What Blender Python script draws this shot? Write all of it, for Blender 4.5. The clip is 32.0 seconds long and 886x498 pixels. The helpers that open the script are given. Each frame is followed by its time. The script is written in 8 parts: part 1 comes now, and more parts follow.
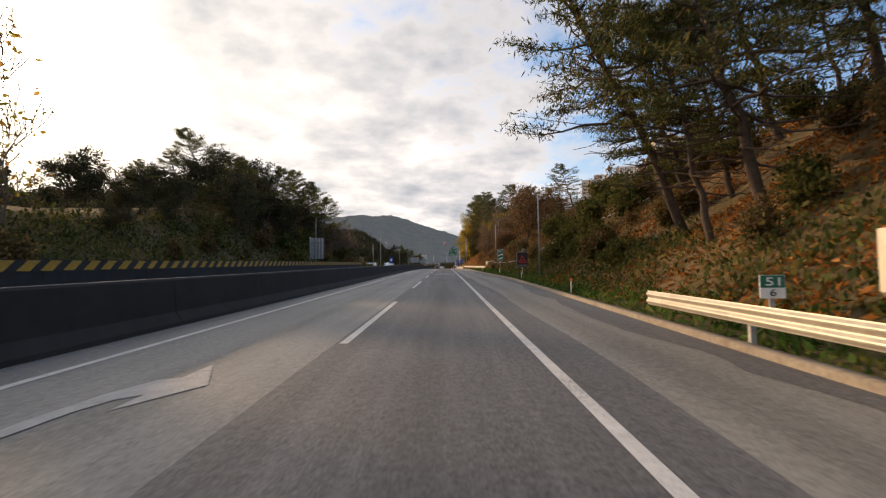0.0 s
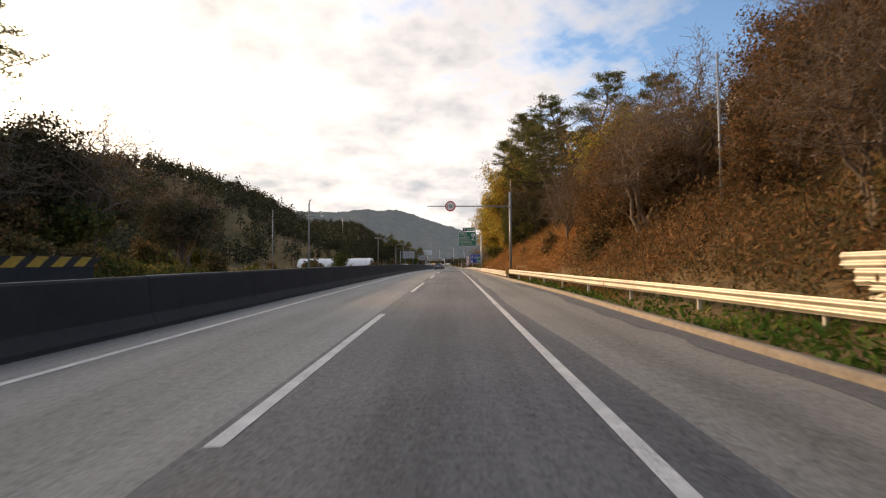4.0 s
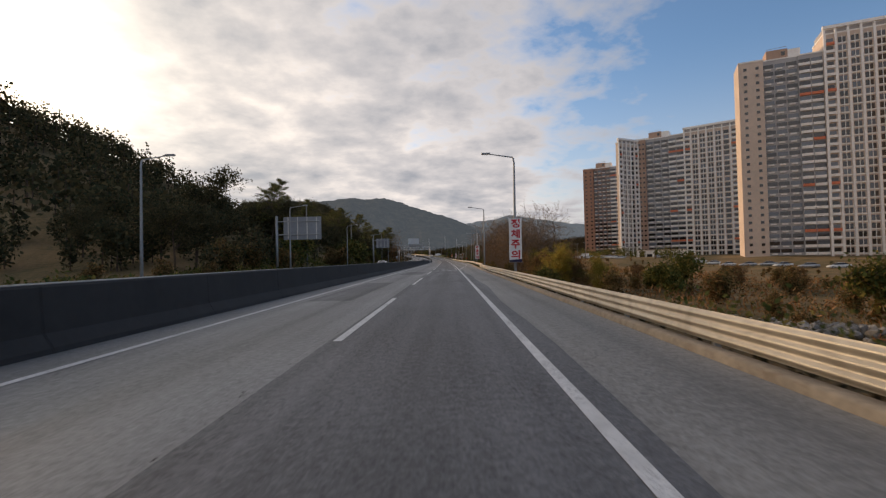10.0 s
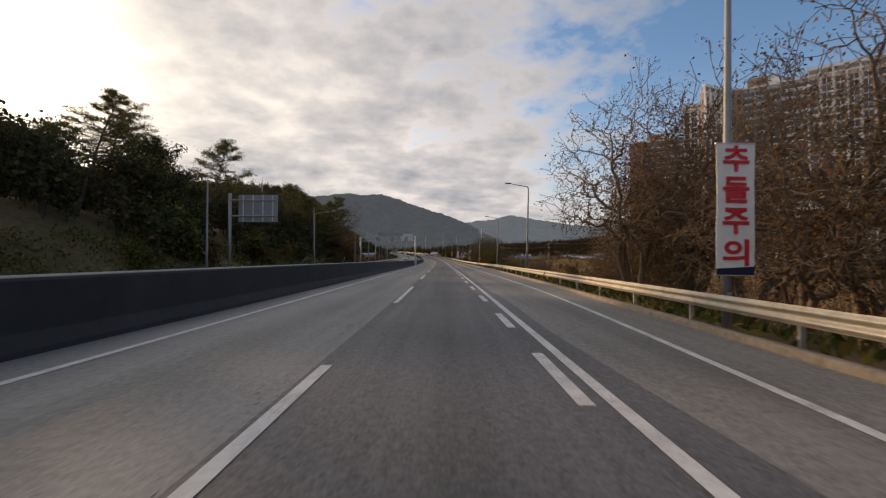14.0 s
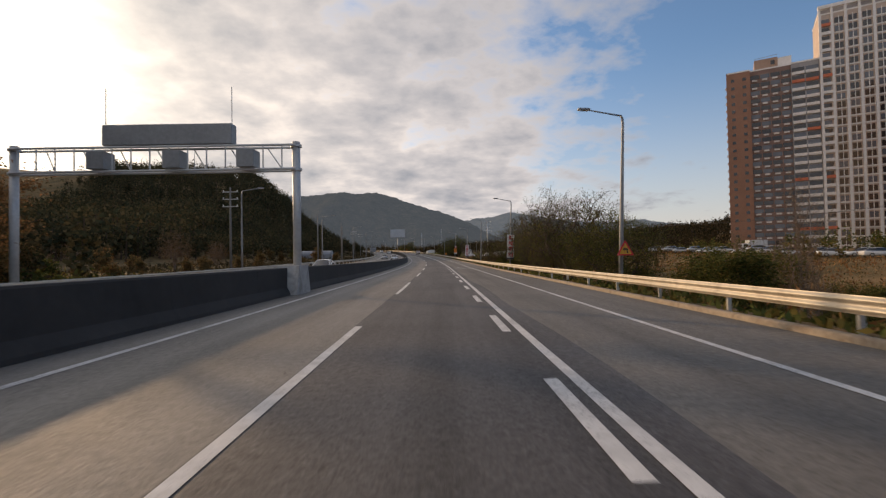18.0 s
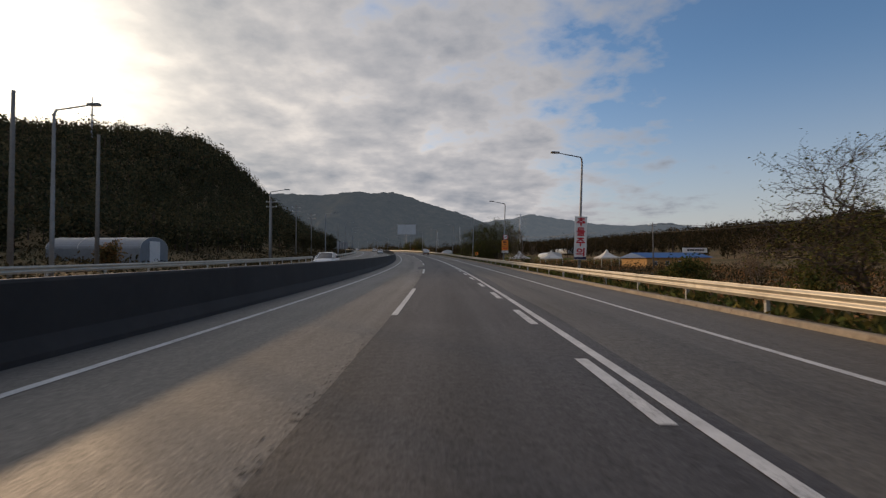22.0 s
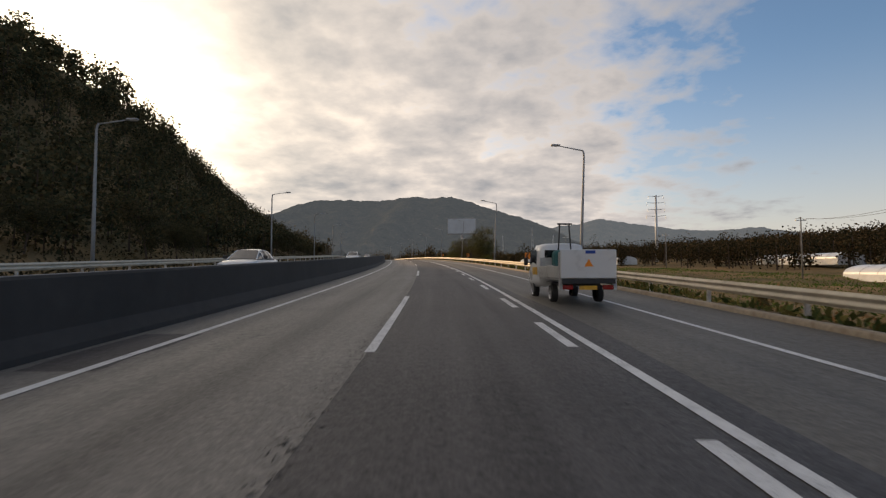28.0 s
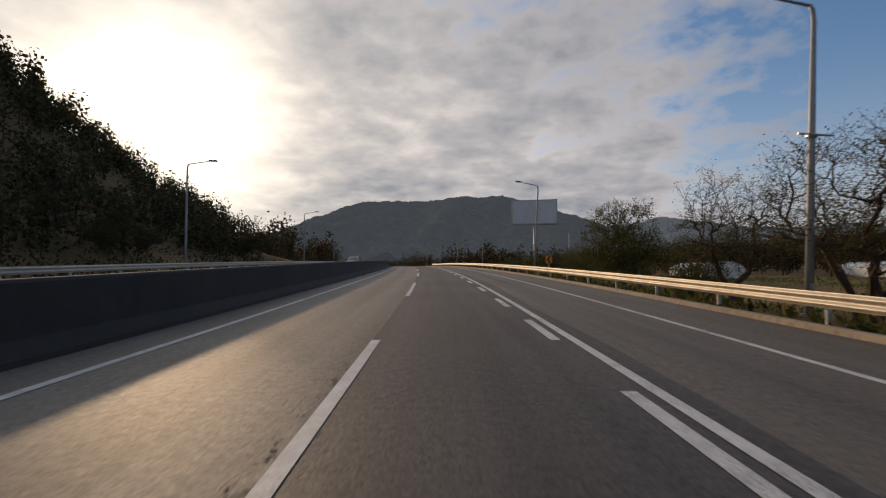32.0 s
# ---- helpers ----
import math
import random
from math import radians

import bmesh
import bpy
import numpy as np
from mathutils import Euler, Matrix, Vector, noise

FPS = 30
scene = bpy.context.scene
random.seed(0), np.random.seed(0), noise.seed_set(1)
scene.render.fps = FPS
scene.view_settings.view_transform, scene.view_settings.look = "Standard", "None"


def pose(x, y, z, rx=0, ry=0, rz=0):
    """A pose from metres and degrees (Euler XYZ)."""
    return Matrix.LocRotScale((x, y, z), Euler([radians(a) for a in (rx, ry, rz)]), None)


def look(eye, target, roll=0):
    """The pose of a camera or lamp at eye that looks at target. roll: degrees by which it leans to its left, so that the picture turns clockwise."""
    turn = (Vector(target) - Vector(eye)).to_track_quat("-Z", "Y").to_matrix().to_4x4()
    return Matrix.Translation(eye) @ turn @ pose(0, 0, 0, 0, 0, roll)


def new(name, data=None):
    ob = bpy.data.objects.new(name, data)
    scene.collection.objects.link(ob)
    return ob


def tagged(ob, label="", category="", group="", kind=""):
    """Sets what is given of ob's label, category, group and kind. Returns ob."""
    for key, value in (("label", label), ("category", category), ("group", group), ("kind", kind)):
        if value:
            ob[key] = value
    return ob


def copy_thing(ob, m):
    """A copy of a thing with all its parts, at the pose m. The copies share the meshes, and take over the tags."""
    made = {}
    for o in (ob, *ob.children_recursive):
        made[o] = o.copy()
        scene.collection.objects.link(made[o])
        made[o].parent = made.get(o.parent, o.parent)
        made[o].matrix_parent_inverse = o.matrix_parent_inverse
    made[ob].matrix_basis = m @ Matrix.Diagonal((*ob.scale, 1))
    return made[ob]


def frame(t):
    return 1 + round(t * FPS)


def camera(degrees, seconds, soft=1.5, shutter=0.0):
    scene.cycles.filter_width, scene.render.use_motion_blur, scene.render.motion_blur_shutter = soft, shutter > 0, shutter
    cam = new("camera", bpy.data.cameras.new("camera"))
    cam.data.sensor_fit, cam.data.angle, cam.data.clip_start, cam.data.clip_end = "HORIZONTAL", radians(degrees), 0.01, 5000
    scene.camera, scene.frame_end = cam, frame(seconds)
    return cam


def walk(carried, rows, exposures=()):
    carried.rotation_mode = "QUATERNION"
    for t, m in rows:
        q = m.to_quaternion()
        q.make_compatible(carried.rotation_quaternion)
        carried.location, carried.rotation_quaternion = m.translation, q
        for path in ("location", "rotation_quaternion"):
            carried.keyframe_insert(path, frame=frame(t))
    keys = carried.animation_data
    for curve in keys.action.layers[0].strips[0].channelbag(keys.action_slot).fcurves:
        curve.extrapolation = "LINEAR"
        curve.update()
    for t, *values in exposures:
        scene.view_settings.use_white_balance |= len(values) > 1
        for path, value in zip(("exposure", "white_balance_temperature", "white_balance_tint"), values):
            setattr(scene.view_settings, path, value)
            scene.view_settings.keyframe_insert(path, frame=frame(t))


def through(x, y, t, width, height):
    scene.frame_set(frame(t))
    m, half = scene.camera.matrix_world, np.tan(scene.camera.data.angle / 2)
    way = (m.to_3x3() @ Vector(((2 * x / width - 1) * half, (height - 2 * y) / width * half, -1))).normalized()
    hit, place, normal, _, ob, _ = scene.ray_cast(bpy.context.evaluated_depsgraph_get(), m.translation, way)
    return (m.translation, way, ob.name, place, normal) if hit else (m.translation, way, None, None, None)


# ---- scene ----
EXPOSURES = ((0.0, 0.52, 6800, 10), (1.0, 0.4, 6000, 9), (2.2, 0.68, 6800, 10), (3.5, 0.85, 7200, 11), (6.0, -0.1, 5800, 9), (7.0, 0.2, 4950, 8), (8.0, 0.48, 5850, 9), (9.0, 0.4, 6500, 11), (10.0, 0.1, 6700, 11), (11.0, 0.12, 6750, 11), (14.0, 0.07, 6800, 11), (17.0, 0.4, 7000, 12), (18.0, 0.05, 6800, 12), (19.0, 0.0, 6750, 12), (20.0, -0.3, 6500, 10), (21.0, -0.3, 6300, 9), (23.0, -0.3, 6500, 10), (24.2, -0.35, 6300, 9), (25.5, 0.1, 6900, 10), (28.0, 0.05, 7200, 11), (30.2, -0.05, 7200, 11), (31.0, -0.25, 7100, 12), (32.0, -0.4, 6500, 11))
cam = camera(85.78, 32.0, 1.25, 0.10)
PATH = [  # seconds, x, y, z, tilt, lean, turn
    (0.0, -1.582, -6.794, 1.423, 92.975, 0.754, 0.220),
    (0.5, -1.495, 3.761, 1.675, 93.003, 0.916, -0.084),
    (1.0, -1.437, 14.323, 1.934, 93.056, 0.986, -0.122),
    (1.5, -1.373, 24.907, 2.198, 92.909, 0.962, -0.245),
    (2.0, -1.305, 35.529, 2.458, 92.935, 0.847, 0.113),
    (2.5, -1.260, 46.202, 2.713, 92.792, 0.669, 0.625),
    (3.0, -1.389, 56.939, 2.964, 92.610, 0.608, 0.961),
    (3.5, -1.495, 67.744, 3.210, 92.650, 0.420, 1.066),
    (4.0, -1.525, 78.617, 3.451, 92.505, 0.477, 1.016),
    (4.5, -1.497, 89.555, 3.683, 92.411, 0.538, 0.958),
    (5.0, -1.438, 100.557, 3.897, 92.345, 0.601, 0.927),
    (5.5, -1.377, 111.622, 4.095, 92.289, 0.669, 0.924),
    (6.0, -1.342, 122.750, 4.275, 92.236, 0.707, 1.034),
    (6.5, -1.357, 133.933, 4.437, 92.180, 0.769, 0.993),
    (7.0, -1.334, 145.153, 4.581, 92.171, 0.794, 1.084),
    (7.5, -1.304, 156.386, 4.711, 92.141, 0.747, 0.979),
    (8.0, -1.265, 167.614, 4.826, 91.998, 0.819, 0.883),
    (8.5, -1.140, 178.889, 4.927, 91.846, 0.868, 0.564),
    (9.0, -1.064, 190.278, 5.014, 91.715, 1.126, 0.502),
    (9.5, -0.972, 201.779, 5.086, 91.434, 1.231, 0.365),
    (10.0, -0.818, 213.388, 5.150, 91.357, 1.229, -0.005),
    (10.5, -0.666, 225.029, 5.205, 91.498, 1.254, -0.138),
    (11.0, -0.517, 236.627, 5.253, 91.449, 0.960, -0.425),
    (11.5, -0.392, 248.178, 5.293, 91.477, 0.694, -0.231),
    (12.0, -0.283, 259.675, 5.326, 91.498, 0.732, 0.178),
    (12.5, -0.293, 271.129, 5.355, 91.477, 0.700, 0.156),
    (13.0, -0.389, 282.582, 5.384, 91.268, 0.312, -0.103),
    (13.5, -0.304, 294.077, 5.413, 91.257, 0.096, -0.214),
    (14.0, -0.197, 305.630, 5.442, 91.300, -0.102, -0.271),
    (14.5, -0.117, 317.247, 5.471, 91.414, -0.353, -0.581),
    (15.0, -0.027, 328.941, 5.499, 91.619, 0.023, -0.456),
    (15.5, 0.060, 340.729, 5.525, 91.653, 0.395, -0.380),
    (16.0, 0.138, 352.625, 5.547, 91.525, 0.769, -0.360),
    (16.5, 0.200, 364.647, 5.565, 91.204, 1.149, -0.395),
    (17.0, 0.235, 376.797, 5.580, 91.165, 1.108, -0.365),
    (17.5, 0.292, 389.052, 5.596, 91.174, 1.097, -0.373),
    (18.0, 0.308, 401.360, 5.620, 91.238, 1.028, -0.435),
    (18.5, 0.251, 413.673, 5.651, 91.223, 0.936, -0.395),
    (19.0, 0.202, 425.948, 5.691, 91.024, 0.794, -0.466),
    (19.5, 0.207, 438.153, 5.738, 91.148, 0.793, -0.312),
    (20.0, 0.168, 450.264, 5.798, 91.232, 1.257, 0.131),
    (20.5, -0.022, 462.267, 5.876, 91.261, 1.284, 0.389),
    (21.0, -0.322, 474.159, 5.972, 91.308, 0.778, 0.831),
    (21.5, -0.651, 485.950, 6.085, 91.357, 0.433, 1.277),
    (22.0, -0.995, 497.642, 6.215, 91.548, 0.238, 1.607),
    (22.5, -1.380, 509.245, 6.365, 91.524, 0.217, 1.900),
    (23.0, -1.875, 520.769, 6.537, 91.733, 0.139, 2.214),
    (23.5, -2.311, 532.238, 6.731, 91.790, 0.527, 2.530),
    (24.0, -2.862, 543.665, 6.948, 91.826, 0.841, 3.149),
    (24.5, -3.611, 555.066, 7.188, 92.083, 0.970, 3.789),
    (25.0, -4.503, 566.450, 7.451, 92.288, 0.839, 4.279),
    (25.5, -5.534, 577.814, 7.736, 92.267, 0.811, 4.875),
    (26.0, -6.661, 589.151, 8.042, 92.336, 0.659, 5.590),
    (26.5, -7.899, 600.448, 8.371, 92.415, 0.512, 6.304),
    (27.0, -9.265, 611.697, 8.720, 92.522, 0.368, 7.037),
    (27.5, -10.780, 622.884, 9.088, 92.684, 0.225, 7.799),
    (28.0, -12.464, 633.996, 9.461, 92.476, 0.074, 8.817),
    (28.5, -14.330, 645.025, 9.835, 92.794, 0.180, 9.850),
    (29.0, -16.308, 655.981, 10.211, 92.917, 0.187, 10.815),
    (29.5, -18.384, 666.876, 10.588, 92.939, 0.006, 11.467),
    (30.0, -20.549, 677.716, 10.968, 92.890, -0.077, 11.874),
    (30.5, -22.789, 688.511, 11.344, 92.937, -0.113, 12.368),
    (31.0, -25.157, 699.256, 11.711, 92.993, 0.048, 13.054),
    (31.5, -27.753, 709.930, 12.070, 93.067, 0.150, 13.937),
    (32.0, -30.532, 720.548, 12.422, 92.653, 0.219, 14.787),
]
walk(cam, [(t, pose(x, y, z, a, b, c)) for t, x, y, z, a, b, c in PATH], EXPOSURES)

# ---- world and sun ----
SUN_AZ, SUN_EL = 46.0, 15.5  # degrees to the left of +y, degrees up
sun_way = Vector((-math.sin(radians(SUN_AZ)) * math.cos(radians(SUN_EL)), math.cos(radians(SUN_AZ)) * math.cos(radians(SUN_EL)), math.sin(radians(SUN_EL))))


class Tree:
    """A small writer of node trees."""

    def __init__(self, nt):
        self.nt = nt
        nt.nodes.clear()

    def n(self, kind, **sets):
        node = self.nt.nodes.new(kind)
        for key, value in sets.items():
            if key == "op":
                node.operation = value
            elif key == "blend":
                node.data_type, node.blend_type = "RGBA", value
            else:
                node.inputs[key.replace("_", " ")].default_value = value
        return node

    def join(self, a, out, b, into):
        self.nt.links.new(a.outputs[out], b.inputs[into])

    def math(self, op, a, b=None, c=None):
        node = self.nt.nodes.new("ShaderNodeMath")
        node.operation = op
        for i, v in enumerate((a, b, c)):
            if v is None:
                continue
            if isinstance(v, (int, float)):
                node.inputs[i].default_value = v
            else:
                self.nt.links.new(v, node.inputs[i])
        return node.outputs[0]

    def mix(self, fac, a, b, kind="MIX"):
        node = self.nt.nodes.new("ShaderNodeMix")
        node.data_type, node.blend_type = "RGBA", kind
        for i, v in ((0, fac), (6, a), (7, b)):
            if isinstance(v, (int, float)):
                node.inputs[i].default_value = v
            elif isinstance(v, tuple):
                node.inputs[i].default_value = (*v, 1)[:4]
            else:
                self.nt.links.new(v, node.inputs[i])
        return node.outputs[2]

    def noise(self, vec, scale, detail=4.0, rough=0.55, dist=0.0):
        node = self.nt.nodes.new("ShaderNodeTexNoise")
        node.inputs["Scale"].default_value, node.inputs["Detail"].default_value = scale, detail
        node.inputs["Roughness"].default_value, node.inputs["Distortion"].default_value = rough, dist
        if vec is not None:
            self.nt.links.new(vec, node.inputs["Vector"])
        return node.outputs["Fac"]

    def ramp(self, fac, *stops):
        node = self.nt.nodes.new("ShaderNodeValToRGB")
        el = node.color_ramp.elements
        while len(el) < len(stops):
            el.new(0.5)
        for e, (p, c) in zip(el, stops):
            e.position, e.color = p, (*c, 1) if isinstance(c, tuple) else (c, c, c, 1)
        self.nt.links.new(fac, node.inputs[0])
        return node.outputs[0]


world = bpy.data.worlds.new("sky")
scene.world = world
world.use_nodes = True
W = Tree(world.node_tree)
sky = W.n("ShaderNodeTexSky")
sky.sky_type, sky.sun_disc = "NISHITA", False
sky.sun_elevation, sky.sun_rotation = radians(SUN_EL), radians(-SUN_AZ)
sky.air_density, sky.dust_density, sky.ozone_density = 1.0, 0.8, 2.0
coord = W.n("ShaderNodeTexCoord").outputs["Generated"]
sep = W.n("ShaderNodeSeparateXYZ")
W.nt.links.new(coord, sep.inputs[0])
dx, dy, dz = sep.outputs
up = W.math("MAXIMUM", dz, 0.0)
den = W.math("ADD", up, 0.20)
comb = W.n("ShaderNodeCombineXYZ")
W.nt.links.new(W.math("DIVIDE", dx, den), comb.inputs[0])
W.nt.links.new(W.math("DIVIDE", dy, den), comb.inputs[1])
flat = comb.outputs[0]
big = W.noise(flat, 1.0, 4.0, 0.5, 0.2)
fine = W.noise(flat, 2.6, 8.0, 0.54, 0.15)
puffs = W.noise(flat, 7.0, 6.0, 0.55, 0.1)
# the cloud deck thins out to the right of the road
side = W.math("ADD", W.math("MULTIPLY", dx, 0.94), W.math("MULTIPLY", dy, -0.05))
cover = W.math("ADD", W.math("MULTIPLY", big, 0.42), W.math("MULTIPLY", fine, 0.75))
cover = W.math("ADD", cover, W.math("MULTIPLY", W.math("SUBTRACT", puffs, 0.5), 0.34))
cover = W.math("SUBTRACT", cover, W.math("MULTIPLY", W.math("MAXIMUM", W.math("SUBTRACT", side, 0.10), 0.0), 0.80))
cover = W.math("ADD", cover, W.math("MULTIPLY", W.math("MAXIMUM", W.math("SUBTRACT", 0.0, side), 0.0), 0.22))
low = W.math("POWER", W.math("SUBTRACT", 1.0, W.math("MINIMUM", W.math("MULTIPLY", up, 2.5), 1.0)), 2.0)
lower = W.math("SUBTRACT", 1.0, W.math("MINIMUM", W.math("MULTIPLY", up, 2.2), 1.0))
cover = W.math("ADD", cover, W.math("MULTIPLY", W.math("MULTIPLY", lower, W.math("MAXIMUM", W.math("SUBTRACT", 0.34, side), 0.0)), 0.62))
mask = W.ramp(cover, (0.45, 0.0), (0.62, 1.0))
toward = W.nt.nodes.new("ShaderNodeVectorMath")
toward.operation = "DOT_PRODUCT"
W.nt.links.new(coord, toward.inputs[0])
toward.inputs[1].default_value = sun_way
near_sun = W.math("MAXIMUM", toward.outputs["Value"], 0.0)
glow_wide = W.math("POWER", near_sun, 9.0)
glow_mid = W.math("POWER", near_sun, 40.0)
glow_core = W.math("POWER", near_sun, 75.0)
thick = W.ramp(W.math("ADD", W.math("MULTIPLY", big, 0.30), W.math("ADD", W.math("MULTIPLY", fine, 0.48), W.math("MULTIPLY", puffs, 0.22))), (0.36, (9.2, 8.5, 7.9)), (0.48, (6.0, 5.8, 5.8)), (0.62, (3.3, 3.5, 3.9)))
cloud = W.mix(1.0, thick, W.mix(W.math("MINIMUM", glow_wide, 1.0), (0.88, 0.88, 0.90), (1.35, 1.29, 1.18)), "MULTIPLY")
gap = W.mix(1.0, sky.outputs[0], (1.06, 1.20, 1.34), "MULTIPLY")
gap = W.mix(low, gap, (5.6, 5.1, 5.0))
both = W.mix(mask, gap, cloud)
both = W.mix(1.0, both, W.mix(glow_mid, (0.0, 0.0, 0.0), (1.9, 1.65, 1.25)), "ADD")
both = W.mix(1.0, both, W.mix(glow_core, (0.0, 0.0, 0.0), (15.0, 13.0, 9.5)), "ADD")
back = W.n("ShaderNodeBackground", Strength=0.115)
W.nt.links.new(both, back.inputs["Color"])
W.join(back, "Background", W.n("ShaderNodeOutputWorld"), "Surface")

sun = new("sun", bpy.data.lights.new("sun", "SUN"))
sun.data.energy, sun.data.angle, sun.data.color = 2.6, radians(1.6), (1.0, 0.68, 0.40)
sun.matrix_world = look((0, 0, 60), Vector((0, 0, 60)) - sun_way)


# ---- materials ----
def stuff_coord(T, world_space):
    if world_space:
        return T.n("ShaderNodeNewGeometry").outputs["Position"]
    return T.n("ShaderNodeTexCoord").outputs["Object"]


def surface(name, colour, rough=0.6, metal=0.0, grain=8.0, vary=0.18, blotch=0.7, bump=0.0, dirt=None, world_space=False, island=0.0, coat=0.0, spec=0.5, thing=0.0):
    """Paint, stone, metal or earth: one colour with a fine grain, larger blotches, wear and relief."""
    m = bpy.data.materials.new(name)
    m.use_nodes = True
    T = Tree(m.node_tree)
    vec = stuff_coord(T, world_space)
    fine_n = T.noise(vec, grain, 6.0, 0.6)
    wide_n = T.noise(vec, grain * 0.08 * (1 + blotch), 4.0, 0.6, 0.4)
    amount = T.math("ADD", T.math("MULTIPLY", fine_n, 0.55), T.math("MULTIPLY", wide_n, 0.45))
    lo = tuple(max(0.0, c * (1 - vary * 1.5)) for c in colour)
    hi = tuple(min(1.0, c * (1 + vary * 1.5)) for c in colour)
    col = T.ramp(amount, (0.3, lo), (0.7, hi))
    if dirt:
        spots = T.ramp(T.noise(vec, grain * 0.3, 5.0, 0.65, 0.8), (0.5, 0.0), (0.72, 0.75))
        col = T.mix(spots, col, dirt)
    if island:
        r = T.n("ShaderNodeNewGeometry").outputs["Random Per Island"]
        col = T.mix(1.0, col, T.ramp(r, (0.0, 1 - island), (1.0, 1 + island)), "MULTIPLY")
    if thing:
        r = T.n("ShaderNodeObjectInfo").outputs["Random"]
        col = T.mix(1.0, col, T.ramp(r, (0.0, 1 - thing), (1.0, 1 + thing)), "MULTIPLY")
    b = T.n("ShaderNodeBsdfPrincipled", Metallic=metal)
    T.nt.links.new(col, b.inputs["Base Color"])
    T.nt.links.new(T.math("ADD", T.math("MULTIPLY", T.math("SUBTRACT", fine_n, 0.5), 0.3), rough), b.inputs["Roughness"])
    b.inputs["Coat Weight"].default_value = coat
    b.inputs["Specular IOR Level"].default_value = spec
    if bump:
        bp = T.n("ShaderNodeBump", Strength=min(1.0, bump), Distance=0.02)
        T.nt.links.new(fine_n, bp.inputs["Height"])
        T.join(bp, "Normal", b, "Normal")
    T.join(b, "BSDF", T.n("ShaderNodeOutputMaterial"), "Surface")
    return m


def leafage(name, a, b_, c, through=0.35, vary=0.45):
    """Leaves of three mixed colours, each one its own shade, with light coming through them."""
    m = bpy.data.materials.new(name)
    m.use_nodes = True
    T = Tree(m.node_tree)
    g = T.n("ShaderNodeNewGeometry")
    r = g.outputs["Random Per Island"]
    patch = T.noise(g.outputs["Position"], 0.35, 3.0)
    pick = T.math("ADD", T.math("MULTIPLY", r, 0.55), T.math("MULTIPLY", patch, 0.45))
    col = T.ramp(pick, (0.3, a), (0.5, b_), (0.72, c))
    fl = T.math("FRACT", T.math("MULTIPLY", r, 17.31))
    col = T.mix(1.0, col, T.ramp(fl, (0.0, 1 - vary), (1.0, 1 + vary)), "MULTIPLY")
    d = T.n("ShaderNodeBsdfDiffuse")
    t = T.n("ShaderNodeBsdfTranslucent")
    T.nt.links.new(col, d.inputs["Color"])
    T.nt.links.new(col, t.inputs["Color"])
    mx = T.n("ShaderNodeMixShader", Fac=through)
    T.nt.links.new(d.outputs[0], mx.inputs[1])
    T.nt.links.new(t.outputs[0], mx.inputs[2])
    T.join(mx, "Shader", T.n("ShaderNodeOutputMaterial"), "Surface")
    return m


def glass(name, tint, rough=0.04):
    m = bpy.data.materials.new(name)
    m.use_nodes = True
    T = Tree(m.node_tree)
    b = T.n("ShaderNodeBsdfPrincipled", Roughness=rough)
    b.inputs["Base Color"].default_value = (*tint, 1)
    b.inputs["Coat Weight"].default_value = 0.6
    T.join(b, "BSDF", T.n("ShaderNodeOutputMaterial"), "Surface")
    return m


